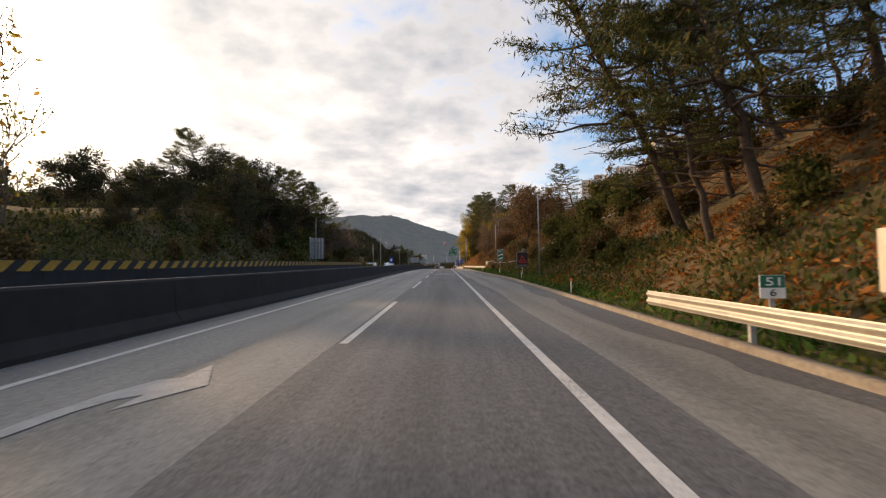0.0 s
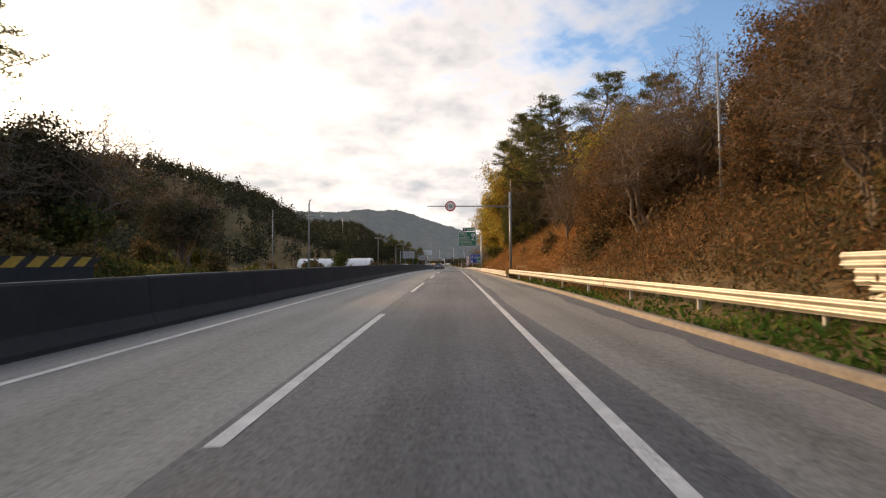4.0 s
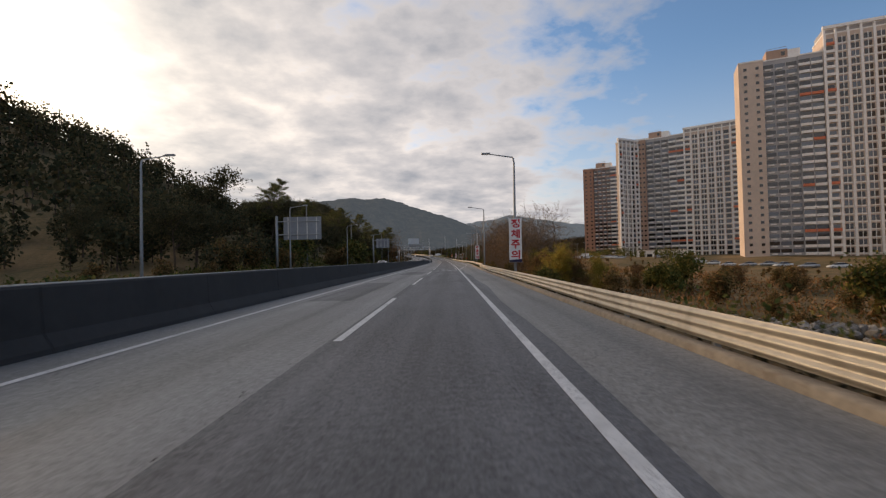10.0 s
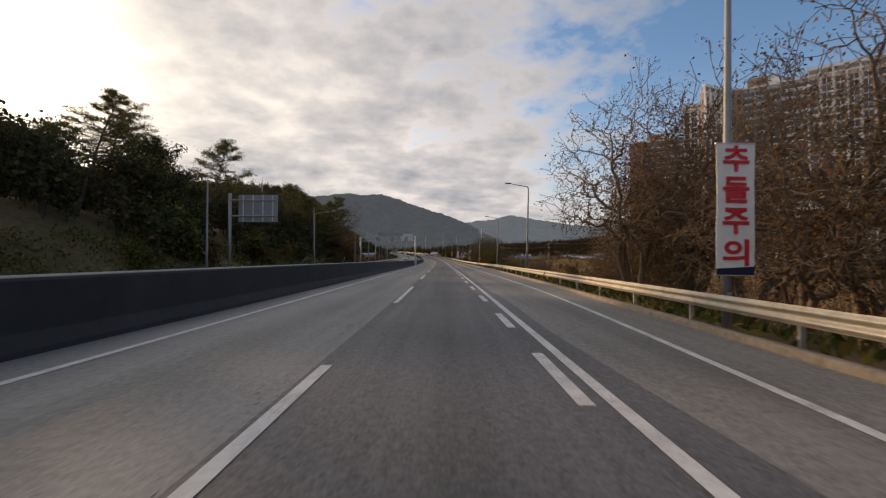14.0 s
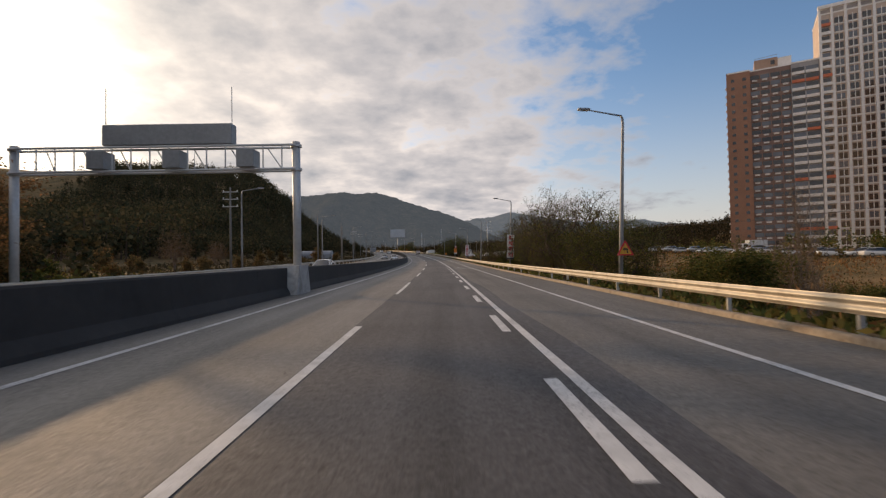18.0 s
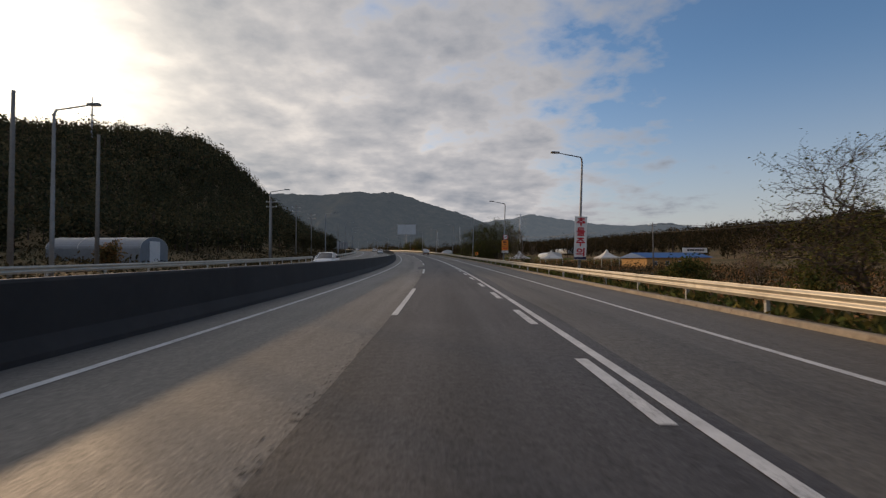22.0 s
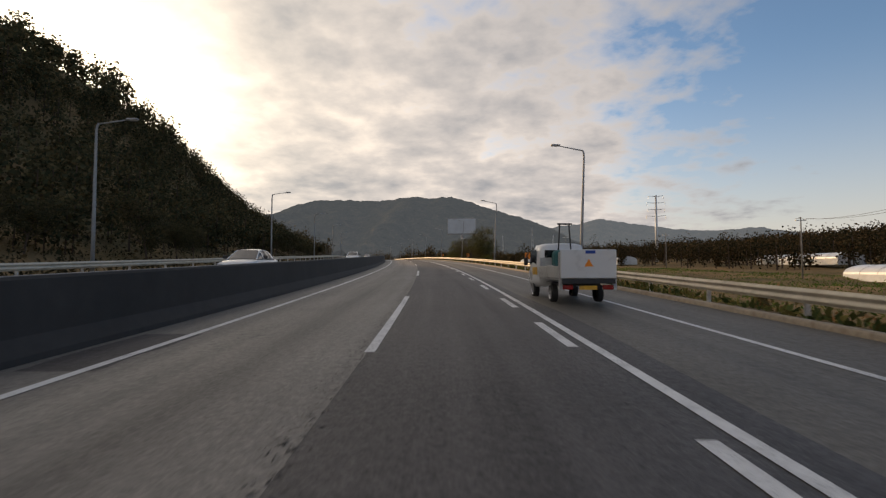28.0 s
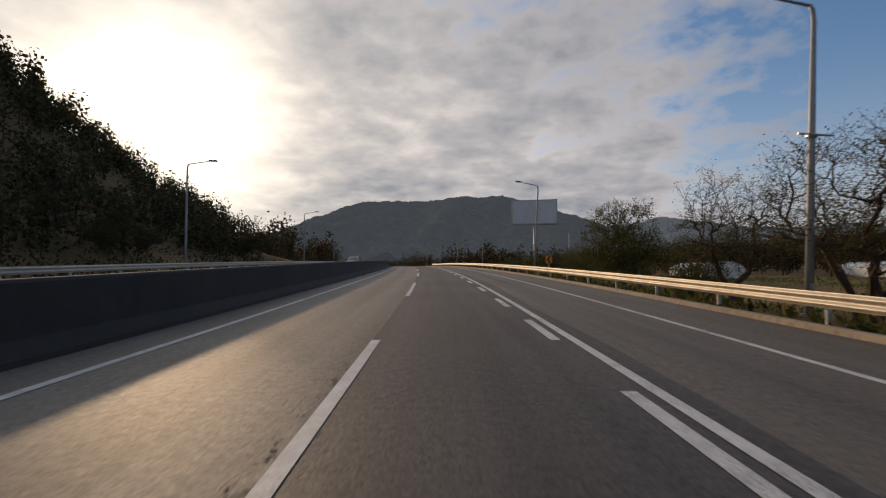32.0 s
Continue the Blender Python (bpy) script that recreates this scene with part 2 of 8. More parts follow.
def road_paving(name, colour, wear, aggregate, later=(1.0, 1.0, 1.0)):
    """Asphalt or concrete paving: stones in the mix, long tyre wear, patches and fine cracks."""
    m = bpy.data.materials.new(name)
    m.use_nodes = True
    T = Tree(m.node_tree)
    uv = T.n("ShaderNodeUVMap")
    uv.uv_map = "along"
    sp = T.n("ShaderNodeSeparateXYZ")
    T.nt.links.new(uv.outputs[0], sp.inputs[0])
    u_, s_ = sp.outputs[0], sp.outputs[1]
    stone = T.noise(uv.outputs[0], aggregate, 3.0, 0.7)
    grit = T.noise(uv.outputs[0], aggregate * 0.35, 5.0, 0.7)
    long_v = T.n("ShaderNodeCombineXYZ")
    T.nt.links.new(T.math("MULTIPLY", u_, 1.0), long_v.inputs[0])
    T.nt.links.new(T.math("MULTIPLY", s_, 0.03), long_v.inputs[1])
    streak = T.noise(long_v.outputs[0], 1.6, 5.0, 0.62)
    patch = T.noise(uv.outputs[0], 0.16, 5.0, 0.6, 0.6)
    v = T.math("ADD", T.math("MULTIPLY", stone, 0.44), T.math("MULTIPLY", grit, 0.32))
    v = T.math("ADD", v, T.math("ADD", T.math("MULTIPLY", streak, 0.20), T.math("MULTIPLY", patch, 0.14)))
    col = T.ramp(v, (0.40, tuple(c * (1 - wear) for c in colour)), (0.52, colour), (0.64, tuple(c * (1 + wear * 1.3) for c in colour)))
    # the colour turns browner and darker farther on
    far_tint = T.ramp(T.math("DIVIDE", s_, 1000.0), (0.30, (1.0, 1.0, 1.0)), (0.44, later))
    col = T.mix(1.0, col, far_tint, "MULTIPLY")
    # oil and rubber darken the wheel paths' middle
    mid = T.math("ABSOLUTE", T.math("SUBTRACT", T.math("FRACT", T.math("DIVIDE", T.math("ADD", u_, 36.0), 3.6)), 0.5))
    band = T.ramp(mid, (0.0, 0.74), (0.16, 0.96), (0.3, 1.04), (0.5, 0.98))
    col = T.mix(1.0, col, band, "MULTIPLY")
    crack = T.n("ShaderNodeTexVoronoi", Scale=0.33)
    crack.feature = "DISTANCE_TO_EDGE"
    bent = T.n("ShaderNodeVectorMath")
    bent.operation = "ADD"
    T.nt.links.new(uv.outputs[0], bent.inputs[0])
    nz = T.n("ShaderNodeTexNoise", Scale=1.3, Detail=5.0)
    T.nt.links.new(uv.outputs[0], nz.inputs["Vector"])
    T.nt.links.new(nz.outputs["Color"], bent.inputs[1])
    T.nt.links.new(bent.outputs[0], crack.inputs["Vector"])
    line = T.ramp(crack.outputs["Distance"], (0.0, 1.0), (0.006, 0.0))
    line = T.math("MULTIPLY", line, T.ramp(T.noise(uv.outputs[0], 0.21, 3.0), (0.52, 0.0), (0.64, 0.55)))
    col = T.mix(line, col, (0.025, 0.025, 0.027))
    b = T.n("ShaderNodeBsdfPrincipled")
    T.nt.links.new(col, b.inputs["Base Color"])
    T.nt.links.new(T.ramp(v, (0.35, 0.78), (0.7, 0.55)), b.inputs["Roughness"])
    b.inputs["Specular IOR Level"].default_value = 0.45
    bp = T.n("ShaderNodeBump", Strength=0.6, Distance=0.016)
    T.nt.links.new(stone, bp.inputs["Height"])
    T.join(bp, "Normal", b, "Normal")
    T.join(b, "BSDF", T.n("ShaderNodeOutputMaterial"), "Surface")
    return m


def road_paint(name, colour):
    """Road paint, worn through in chips down to the asphalt."""
    m = bpy.data.materials.new(name)
    m.use_nodes = True
    T = Tree(m.node_tree)
    pos = T.n("ShaderNodeNewGeometry").outputs["Position"]
    chips = T.noise(pos, 26.0, 6.0, 0.75)
    wide = T.noise(pos, 0.5, 3.0)
    f = T.ramp(T.math("ADD", T.math("MULTIPLY", chips, 0.7), T.math("MULTIPLY", wide, 0.3)), (0.52, 0.0), (0.64, 0.92))
    grime = T.ramp(T.noise(pos, 3.0, 5.0, 0.6), (0.3, tuple(c * 0.7 for c in colour)), (0.7, colour))
    col = T.mix(f, grime, (0.11, 0.11, 0.115))
    b = T.n("ShaderNodeBsdfPrincipled", Roughness=0.65)
    T.nt.links.new(col, b.inputs["Base Color"])
    T.join(b, "BSDF", T.n("ShaderNodeOutputMaterial"), "Surface")
    return m


def ground_cover(name):
    """Soil, dry grass and green tufts in drifts."""
    m = bpy.data.materials.new(name)
    m.use_nodes = True
    T = Tree(m.node_tree)
    pos = T.n("ShaderNodeNewGeometry").outputs["Position"]
    drift = T.noise(pos, 0.07, 6.0, 0.65, 0.5)
    tuft = T.noise(pos, 2.2, 6.0, 0.7)
    v = T.math("ADD", T.math("MULTIPLY", drift, 0.62), T.math("MULTIPLY", tuft, 0.38))
    col = T.ramp(v, (0.30, (0.048, 0.046, 0.022)), (0.44, (0.11, 0.088, 0.042)), (0.54, (0.19, 0.13, 0.064)), (0.66, (0.27, 0.175, 0.09)), (0.8, (0.15, 0.09, 0.05)))
    b = T.n("ShaderNodeBsdfPrincipled", Roughness=0.95)
    b.inputs["Specular IOR Level"].default_value = 0.15
    T.nt.links.new(col, b.inputs["Base Color"])
    bp = T.n("ShaderNodeBump", Strength=0.9, Distance=0.25)
    T.nt.links.new(tuft, bp.inputs["Height"])
    T.join(bp, "Normal", b, "Normal")
    T.join(b, "BSDF", T.n("ShaderNodeOutputMaterial"), "Surface")
    return m


def far_woods(name, haze_glow):
    """Distant wooded mountain, with a bluish glow added in place of haze."""
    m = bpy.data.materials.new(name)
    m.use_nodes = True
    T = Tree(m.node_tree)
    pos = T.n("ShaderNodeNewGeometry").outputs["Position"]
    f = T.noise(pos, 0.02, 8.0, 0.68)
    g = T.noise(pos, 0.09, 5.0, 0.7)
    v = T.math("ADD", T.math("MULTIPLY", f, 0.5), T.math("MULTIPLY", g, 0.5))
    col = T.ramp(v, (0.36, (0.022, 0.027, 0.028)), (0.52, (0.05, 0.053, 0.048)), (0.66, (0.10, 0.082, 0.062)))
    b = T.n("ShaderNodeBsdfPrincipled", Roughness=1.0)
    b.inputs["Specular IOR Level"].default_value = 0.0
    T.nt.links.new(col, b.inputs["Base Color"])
    # emission imitates haze in the air between
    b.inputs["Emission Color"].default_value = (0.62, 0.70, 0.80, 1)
    b.inputs["Emission Strength"].default_value = haze_glow
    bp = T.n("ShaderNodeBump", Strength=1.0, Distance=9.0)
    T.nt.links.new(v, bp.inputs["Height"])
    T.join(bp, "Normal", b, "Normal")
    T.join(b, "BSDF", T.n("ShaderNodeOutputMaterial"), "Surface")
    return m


ASPHALT = road_paving("asphalt_dark", (0.085, 0.084, 0.086), 0.72, 24.0, (0.56, 0.51, 0.48))
PAVE_GREY = road_paving("asphalt_grey", (0.18, 0.177, 0.171), 0.44, 24.0, (0.80, 0.74, 0.67))
PAVE_SHOULDER = road_paving("shoulder_paving", (0.180, 0.172, 0.156), 0.48, 20.0, (0.56, 0.52, 0.47))
# barrier top: skylight on the concrete put into a paler colour
CAP_SKYLIT = surface("barrier_cap_skylit", (0.24, 0.225, 0.205), 0.85, grain=5, vary=0.3, bump=0.3, dirt=(0.10, 0.09, 0.085), world_space=True)
PAINT_WHITE = road_paint("road_paint_white", (0.70, 0.69, 0.67))
PAINT_WORN = road_paint("road_paint_worn", (0.40, 0.40, 0.40))
KERB = surface("kerb_concrete", (0.29, 0.235, 0.17), 0.85, grain=9, vary=0.25, bump=0.5, dirt=(0.16, 0.10, 0.06), world_space=True)
# near-black colour holds the shade on the barrier's backlit face
BARRIER_SHADED = surface("barrier_concrete_shaded", (0.032, 0.029, 0.027), 0.85, grain=3, vary=0.35, bump=0.4, dirt=(0.03, 0.029, 0.028), world_space=True)
CONCRETE = surface("concrete_light", (0.42, 0.41, 0.39), 0.85, grain=4, vary=0.2, bump=0.3, dirt=(0.2, 0.19, 0.17), world_space=True)
GALV = surface("galvanised_steel", (0.50, 0.50, 0.49), 0.42, 0.65, grain=5, vary=0.15, dirt=(0.25, 0.22, 0.19), world_space=True)
RAIL_CREAM = surface("rail_steel", (0.50, 0.45, 0.36), 0.5, 0.25, grain=4, vary=0.14, dirt=(0.30, 0.25, 0.19), world_space=True)
POLE_GREY = surface("pole_grey_paint", (0.27, 0.28, 0.29), 0.5, 0.4, grain=6, vary=0.15)
POLE_WHITE = surface("pole_light_paint", (0.52, 0.53, 0.53), 0.5, 0.3, grain=6, vary=0.12)
POLE_CONC = surface("concrete_pole", (0.19, 0.18, 0.165), 0.85, grain=8, vary=0.2)
GREEN = surface("sign_green", (0.006, 0.135, 0.085), 0.5, grain=3, vary=0.12)
BLUE = surface("sign_blue", (0.010, 0.055, 0.30), 0.5, grain=3, vary=0.12)
NAVY = surface("sign_navy", (0.01, 0.012, 0.05), 0.5, grain=3, vary=0.12)
WHITE = surface("sign_white", (0.74, 0.74, 0.73), 0.5, grain=5, vary=0.06, dirt=(0.6, 0.58, 0.54))
RED = surface("sign_red", (0.52, 0.02, 0.03), 0.5, grain=4, vary=0.1)
ORANGE = surface("sign_orange", (0.80, 0.24, 0.015), 0.5, grain=4, vary=0.1)
YELLOW = surface("paint_yellow", (0.62, 0.34, 0.03), 0.6, grain=6, vary=0.25, dirt=(0.25, 0.16, 0.06))
BLACK = surface("paint_black", (0.016, 0.016, 0.018), 0.5, grain=6, vary=0.2)
SIGN_BACK = surface("sign_back_metal", (0.20, 0.22, 0.25), 0.5, 0.4, grain=3, vary=0.14)
GROUND = ground_cover("ground_cover")
BARK = surface("bark", (0.075, 0.052, 0.038), 0.95, grain=14, vary=0.4, bump=0.6)
BARK_PALE = surface("bark_pale", (0.17, 0.125, 0.09), 0.95, grain=14, vary=0.35, bump=0.5)
NEEDLE = leafage("pine_needles", (0.055, 0.072, 0.030), (0.105, 0.118, 0.042), (0.21, 0.165, 0.060), 0.4)
AUTUMN = leafage("autumn_leaves", (0.210, 0.225, 0.046), (0.375, 0.290, 0.060), (0.450, 0.255, 0.060), 0.6)
RUSSET = leafage("russet_leaves", (0.10, 0.078, 0.04), (0.18, 0.112, 0.055), (0.27, 0.145, 0.068), 0.4)
OLIVE = leafage("olive_leaves", (0.056, 0.074, 0.025), (0.105, 0.114, 0.035), (0.193, 0.149, 0.045), 0.3)
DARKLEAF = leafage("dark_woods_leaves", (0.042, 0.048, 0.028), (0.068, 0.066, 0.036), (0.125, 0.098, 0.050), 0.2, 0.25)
DRY = leafage("dry_grass", (0.180, 0.084, 0.034), (0.288, 0.144, 0.060), (0.384, 0.216, 0.096), 0.35)
SCRUB = leafage("bank_scrub", (0.085, 0.08, 0.035), (0.165, 0.118, 0.05), (0.25, 0.14, 0.062), 0.3)
NEEDLE_LITTER = leafage("fallen_needles", (0.22, 0.085, 0.02), (0.34, 0.13, 0.03), (0.42, 0.19, 0.06), 0.2)
GRASS = leafage("green_grass", (0.05, 0.10, 0.02), (0.09, 0.15, 0.033), (0.15, 0.15, 0.045), 0.35)
VINES = leafage("withered_vines", (0.240, 0.115, 0.042), (0.400, 0.185, 0.066), (0.480, 0.270, 0.110), 0.45)
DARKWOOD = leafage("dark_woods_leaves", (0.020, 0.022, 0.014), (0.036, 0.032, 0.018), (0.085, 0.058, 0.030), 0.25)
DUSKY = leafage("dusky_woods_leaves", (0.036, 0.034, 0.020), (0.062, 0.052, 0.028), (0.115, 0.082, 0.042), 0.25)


# ---- building helpers ----
def mesh_of(name, bm):
    me = bpy.data.meshes.new(name)
    bm.to_mesh(me)
    bm.free()
    return me


def part(name, bm, material, parent=None, label="", m=None, smooth=False):
    """Links a bmesh as one mesh object, under a thing if one is given."""
    me = mesh_of(name, bm) if isinstance(bm, bmesh.types.BMesh) else bm
    if material is not None and not me.materials:
        for one in material if isinstance(material, (list, tuple)) else [material]:
            me.materials.append(one)
    if smooth:
        me.polygons.foreach_set("use_smooth", [True] * len(me.polygons))
    ob = new(name, me)
    if parent is not None:
        ob.parent = parent
    if m is not None:
        ob.matrix_basis = m
    if label:
        ob["label"] = label
    return ob


def thing(name, m, label, category, group="", kind=""):
    ob = new(name)
    ob.matrix_basis = m
    return tagged(ob, label, category, group, kind)


def box(bm, x0, x1, y0, y1, z0, z1, bevel=0.0):
    vs = [bm.verts.new((x, y, z)) for x in (x0, x1) for y in (y0, y1) for z in (z0, z1)]
    faces = [bm.faces.new([vs[i] for i in q]) for q in ((0, 1, 3, 2), (4, 6, 7, 5), (0, 4, 5, 1), (2, 3, 7, 6), (0, 2, 6, 4), (1, 5, 7, 3))]
    if bevel:
        edges = list({e for f in faces for e in f.edges})
        bmesh.ops.bevel(bm, geom=edges, offset=bevel, segments=2, affect="EDGES", profile=0.5)
    return bm


def boxed(x0, x1, y0, y1, z0, z1, bevel=0.0):
    return box(bmesh.new(), x0, x1, y0, y1, z0, z1, bevel)


def tube(bm, points, radii, sides=8, cap=True):
    """A round pipe through points, with a radius at each."""
    rings, n = [], len(points)
    pts = [Vector(p) for p in points]
    for i, p in enumerate(pts):
        d = (pts[min(i + 1, n - 1)] - pts[max(i - 1, 0)]).normalized()
        a = d.orthogonal().normalized() if i == 0 else (a - d * a.dot(d)).normalized()
        b = d.cross(a)
        r = radii[i] if isinstance(radii, (list, tuple)) else radii
        rings.append([bm.verts.new(p + (a * math.cos(k * math.tau / sides) + b * math.sin(k * math.tau / sides)) * r) for k in range(sides)])
    for r0, r1 in zip(rings, rings[1:]):
        for k in range(sides):
            bm.faces.new((r0[k], r0[(k + 1) % sides], r1[(k + 1) % sides], r1[k]))
    if cap:
        bm.faces.new(rings[0][::-1])
        bm.faces.new(rings[-1])
    return bm


def piped(points, radii, sides=8):
    return tube(bmesh.new(), points, radii, sides)


def disc(bm, centre, radius, normal, depth, sides=24):
    n = Vector(normal).normalized()
    return tube(bm, [Vector(centre) - n * depth / 2, Vector(centre) + n * depth / 2], radius, sides)


def prism(outline, depth, plane="xz"):
    """A flat outline given thickness along y (plane xz), x (yz) or z (xy)."""
    bm = bmesh.new()

    def put(a, b, c):
        return {"xz": (a, c, b), "yz": (c, a, b), "xy": (a, b, c)}[plane]

    lo = [bm.verts.new(put(a, b, -depth / 2)) for a, b in outline]
    hi = [bm.verts.new(put(a, b, depth / 2)) for a, b in outline]
    bm.faces.new(lo)
    bm.faces.new(hi[::-1])
    k = len(outline)
    for i in range(k):
        bm.faces.new((lo[i], hi[i], hi[(i + 1) % k], lo[(i + 1) % k]))
    bmesh.ops.recalc_face_normals(bm, faces=bm.faces)
    return bm


def words(body, width, height, depth=0.006, bold=0.008):
    """Writing as a mesh in the xz plane, facing -y, fitted to width and height and centred."""
    cu = bpy.data.curves.new("writing", "FONT")
    cu.body, cu.offset, cu.resolution_u = body, bold, 3
    ob = bpy.data.objects.new("writing", cu)
    scene.collection.objects.link(ob)
    me = bpy.data.meshes.new_from_object(ob)
    bpy.data.objects.remove(ob)
    co = np.empty(len(me.vertices) * 3)
    me.vertices.foreach_get("co", co)
    co = co.reshape(-1, 3)
    lo, hi = co.min(0), co.max(0)
    span = np.maximum(hi - lo, 1e-6)
    flat_ = (co - (lo + hi) / 2) / span
    outp = np.stack([flat_[:, 0] * width, 0 * flat_[:, 0] - depth, flat_[:, 1] * height], 1)
    me.vertices.foreach_set("co", outp.ravel())
    me.materials.clear()
    return me


def raw_mesh(name, verts, quads, material):
    """A large mesh from arrays of places and corner numbers."""
    me = bpy.data.meshes.new(name)
    verts, quads = np.asarray(verts, np.float32), np.asarray(quads, np.int32)
    k = quads.shape[1]
    me.vertices.add(len(verts))
    me.vertices.foreach_set("co", verts.ravel())
    me.loops.add(quads.size)
    me.loops.foreach_set("vertex_index", quads.ravel())
    me.polygons.add(len(quads))
    me.polygons.foreach_set("loop_start", np.arange(0, quads.size, k, dtype=np.int32))
    me.polygons.foreach_set("loop_total", np.full(len(quads), k, np.int32))
    me.update(calc_edges=True)
    for one in material if isinstance(material, (list, tuple)) else [material]:
        me.materials.append(one)
    return me


def leaf_cards(rng, centres, size, aspect=1.6, droop=0.0):
    """Small bent leaves, each a four-cornered blade, at the given places, turned at random."""
    n = len(centres)
    a = rng.normal(size=(n, 3))
    a[:, 2] -= droop
    a /= np.linalg.norm(a, axis=1, keepdims=True)
    b = np.cross(a, rng.normal(size=(n, 3)))
    b /= np.linalg.norm(b, axis=1, keepdims=True) + 1e-9
    sz = (size * rng.uniform(0.6, 1.4, n))[:, None]
    v = np.stack([centres - a * sz * aspect / 2, centres + b * sz / 2, centres + a * sz * aspect / 2, centres - b * sz / 2], 1)
    return v.reshape(-1, 3), np.arange(n * 4).reshape(n, 4)


# ---- the line of the road ----
KAP = [-0.426, -0.187, 0.149, -0.124, -0.024, -0.012, -0.187, -0.022, -0.006, 0.259, -0.004, 0.041, 0.189, 0.317, 0.83, 0.988, 1.009, 1.193, 1.251, 1.142, 0.948, 0.874, 0.845, 0.834, 0.83, 0.829, 0.828, 0.828, 0.828, 0.828, 0.828, 0.828, 0.828, 0.828]
GRADE = [2.181, 2.505, 2.192, 1.29, 0.595, 0.252, 0.253, 0.105, 0.425, 1.206, 2.261, 3.283, 3.433, 3.069, 2.039, 1.121, 0.525, 0.203, 0.054, -0.002, -0.017, -0.017, -0.013]
RS = np.arange(-400.0, 4200.0, 2.0)
kap = np.interp(RS, np.arange(-40.0, 1281.0, 40.0), np.array(KAP) * 1e-3)
kap[RS < -40], kap[RS > 1280] = 0.0, 0.0
slope = np.interp(RS, np.arange(-40.0, 1281.0, 60.0), np.array(GRADE) * 1e-2)
slope[RS > 1280] = 0.0
RT = np.cumsum(kap) * 2
RT -= np.interp(0, RS, RT)
RX, RY, RZ = np.cumsum(-np.sin(RT)) * 2, np.cumsum(np.cos(RT)) * 2, np.cumsum(slope) * 2
RX, RY, RZ = RX - np.interp(0, RS, RX), RY - np.interp(0, RS, RY), RZ - np.interp(0, RS, RZ)


def along(s, u, z=0.0):
    """World places for metres along the road, metres to the right of the lane's right line, metres over the road."""
    t = np.interp(s, RS, RT)
    return np.stack(np.broadcast_arrays(np.interp(s, RS, RX) + u * np.cos(t), np.interp(s, RS, RY) + u * np.sin(t), np.interp(s, RS, RZ) + z), -1)


def spot(s, u, z=0.0, turn=0.0):
    """The pose of a thing beside the road, its y along the road."""
    return pose(*along(s, u, z).tolist(), 0, 0, math.degrees(np.interp(s, RS, RT)) + turn)


def inclined(s, u, z=0.0, turn=0.0):
    """The same, tipped to the slope of the road."""
    g = math.degrees(math.atan(float(np.interp(s, RS, slope))))
    return spot(s, u, z) @ pose(0, 0, 0, g, 0, 0) @ pose(0, 0, 0, 0, 0, turn)


def smooth(x):
    x = np.clip(x, 0.0, 1.0)
    return x * x * (3 - 2 * x)


KERB_S = [-400, -50, 0, 35, 60, 100, 118, 155, 230, 265, 300, 335, 375, 5000]
KERB_U = [3.0, 3.0, 3.4, 4.1, 3.6, 3.4, 2.9, 2.3, 2.5, 2.7, 3.3, 4.4, 5.3, 5.3]


def kerb_u(s):
    return np.interp(s, KERB_S, KERB_U)


MEDIAN, FAR_EDGE = -8.95, -21.0


def far_rise(s):
    """How far the opposite carriageway lies above this one."""
    return 0.36 * smooth((np.asarray(s, float) - 415) / 70)


def far_height(s, u):
    return far_rise(s) * smooth((-9.6 - np.asarray(u, float)) / 1.6)



def lattice(x, y, cell, seed):
    """Smooth value noise over the plane, -1 to 1."""
    i, j = np.floor(x / cell), np.floor(y / cell)
    fx, fy = smooth(x / cell - i), smooth(y / cell - j)

    def h(a, b):
        q = np.sin(a * 127.1 + b * 311.7 + seed * 74.7) * 43758.5453
        return 2 * (q - np.floor(q)) - 1

    return (h(i, j) * (1 - fx) + h(i + 1, j) * fx) * (1 - fy) + (h(i, j + 1) * (1 - fx) + h(i + 1, j + 1) * fx) * fy


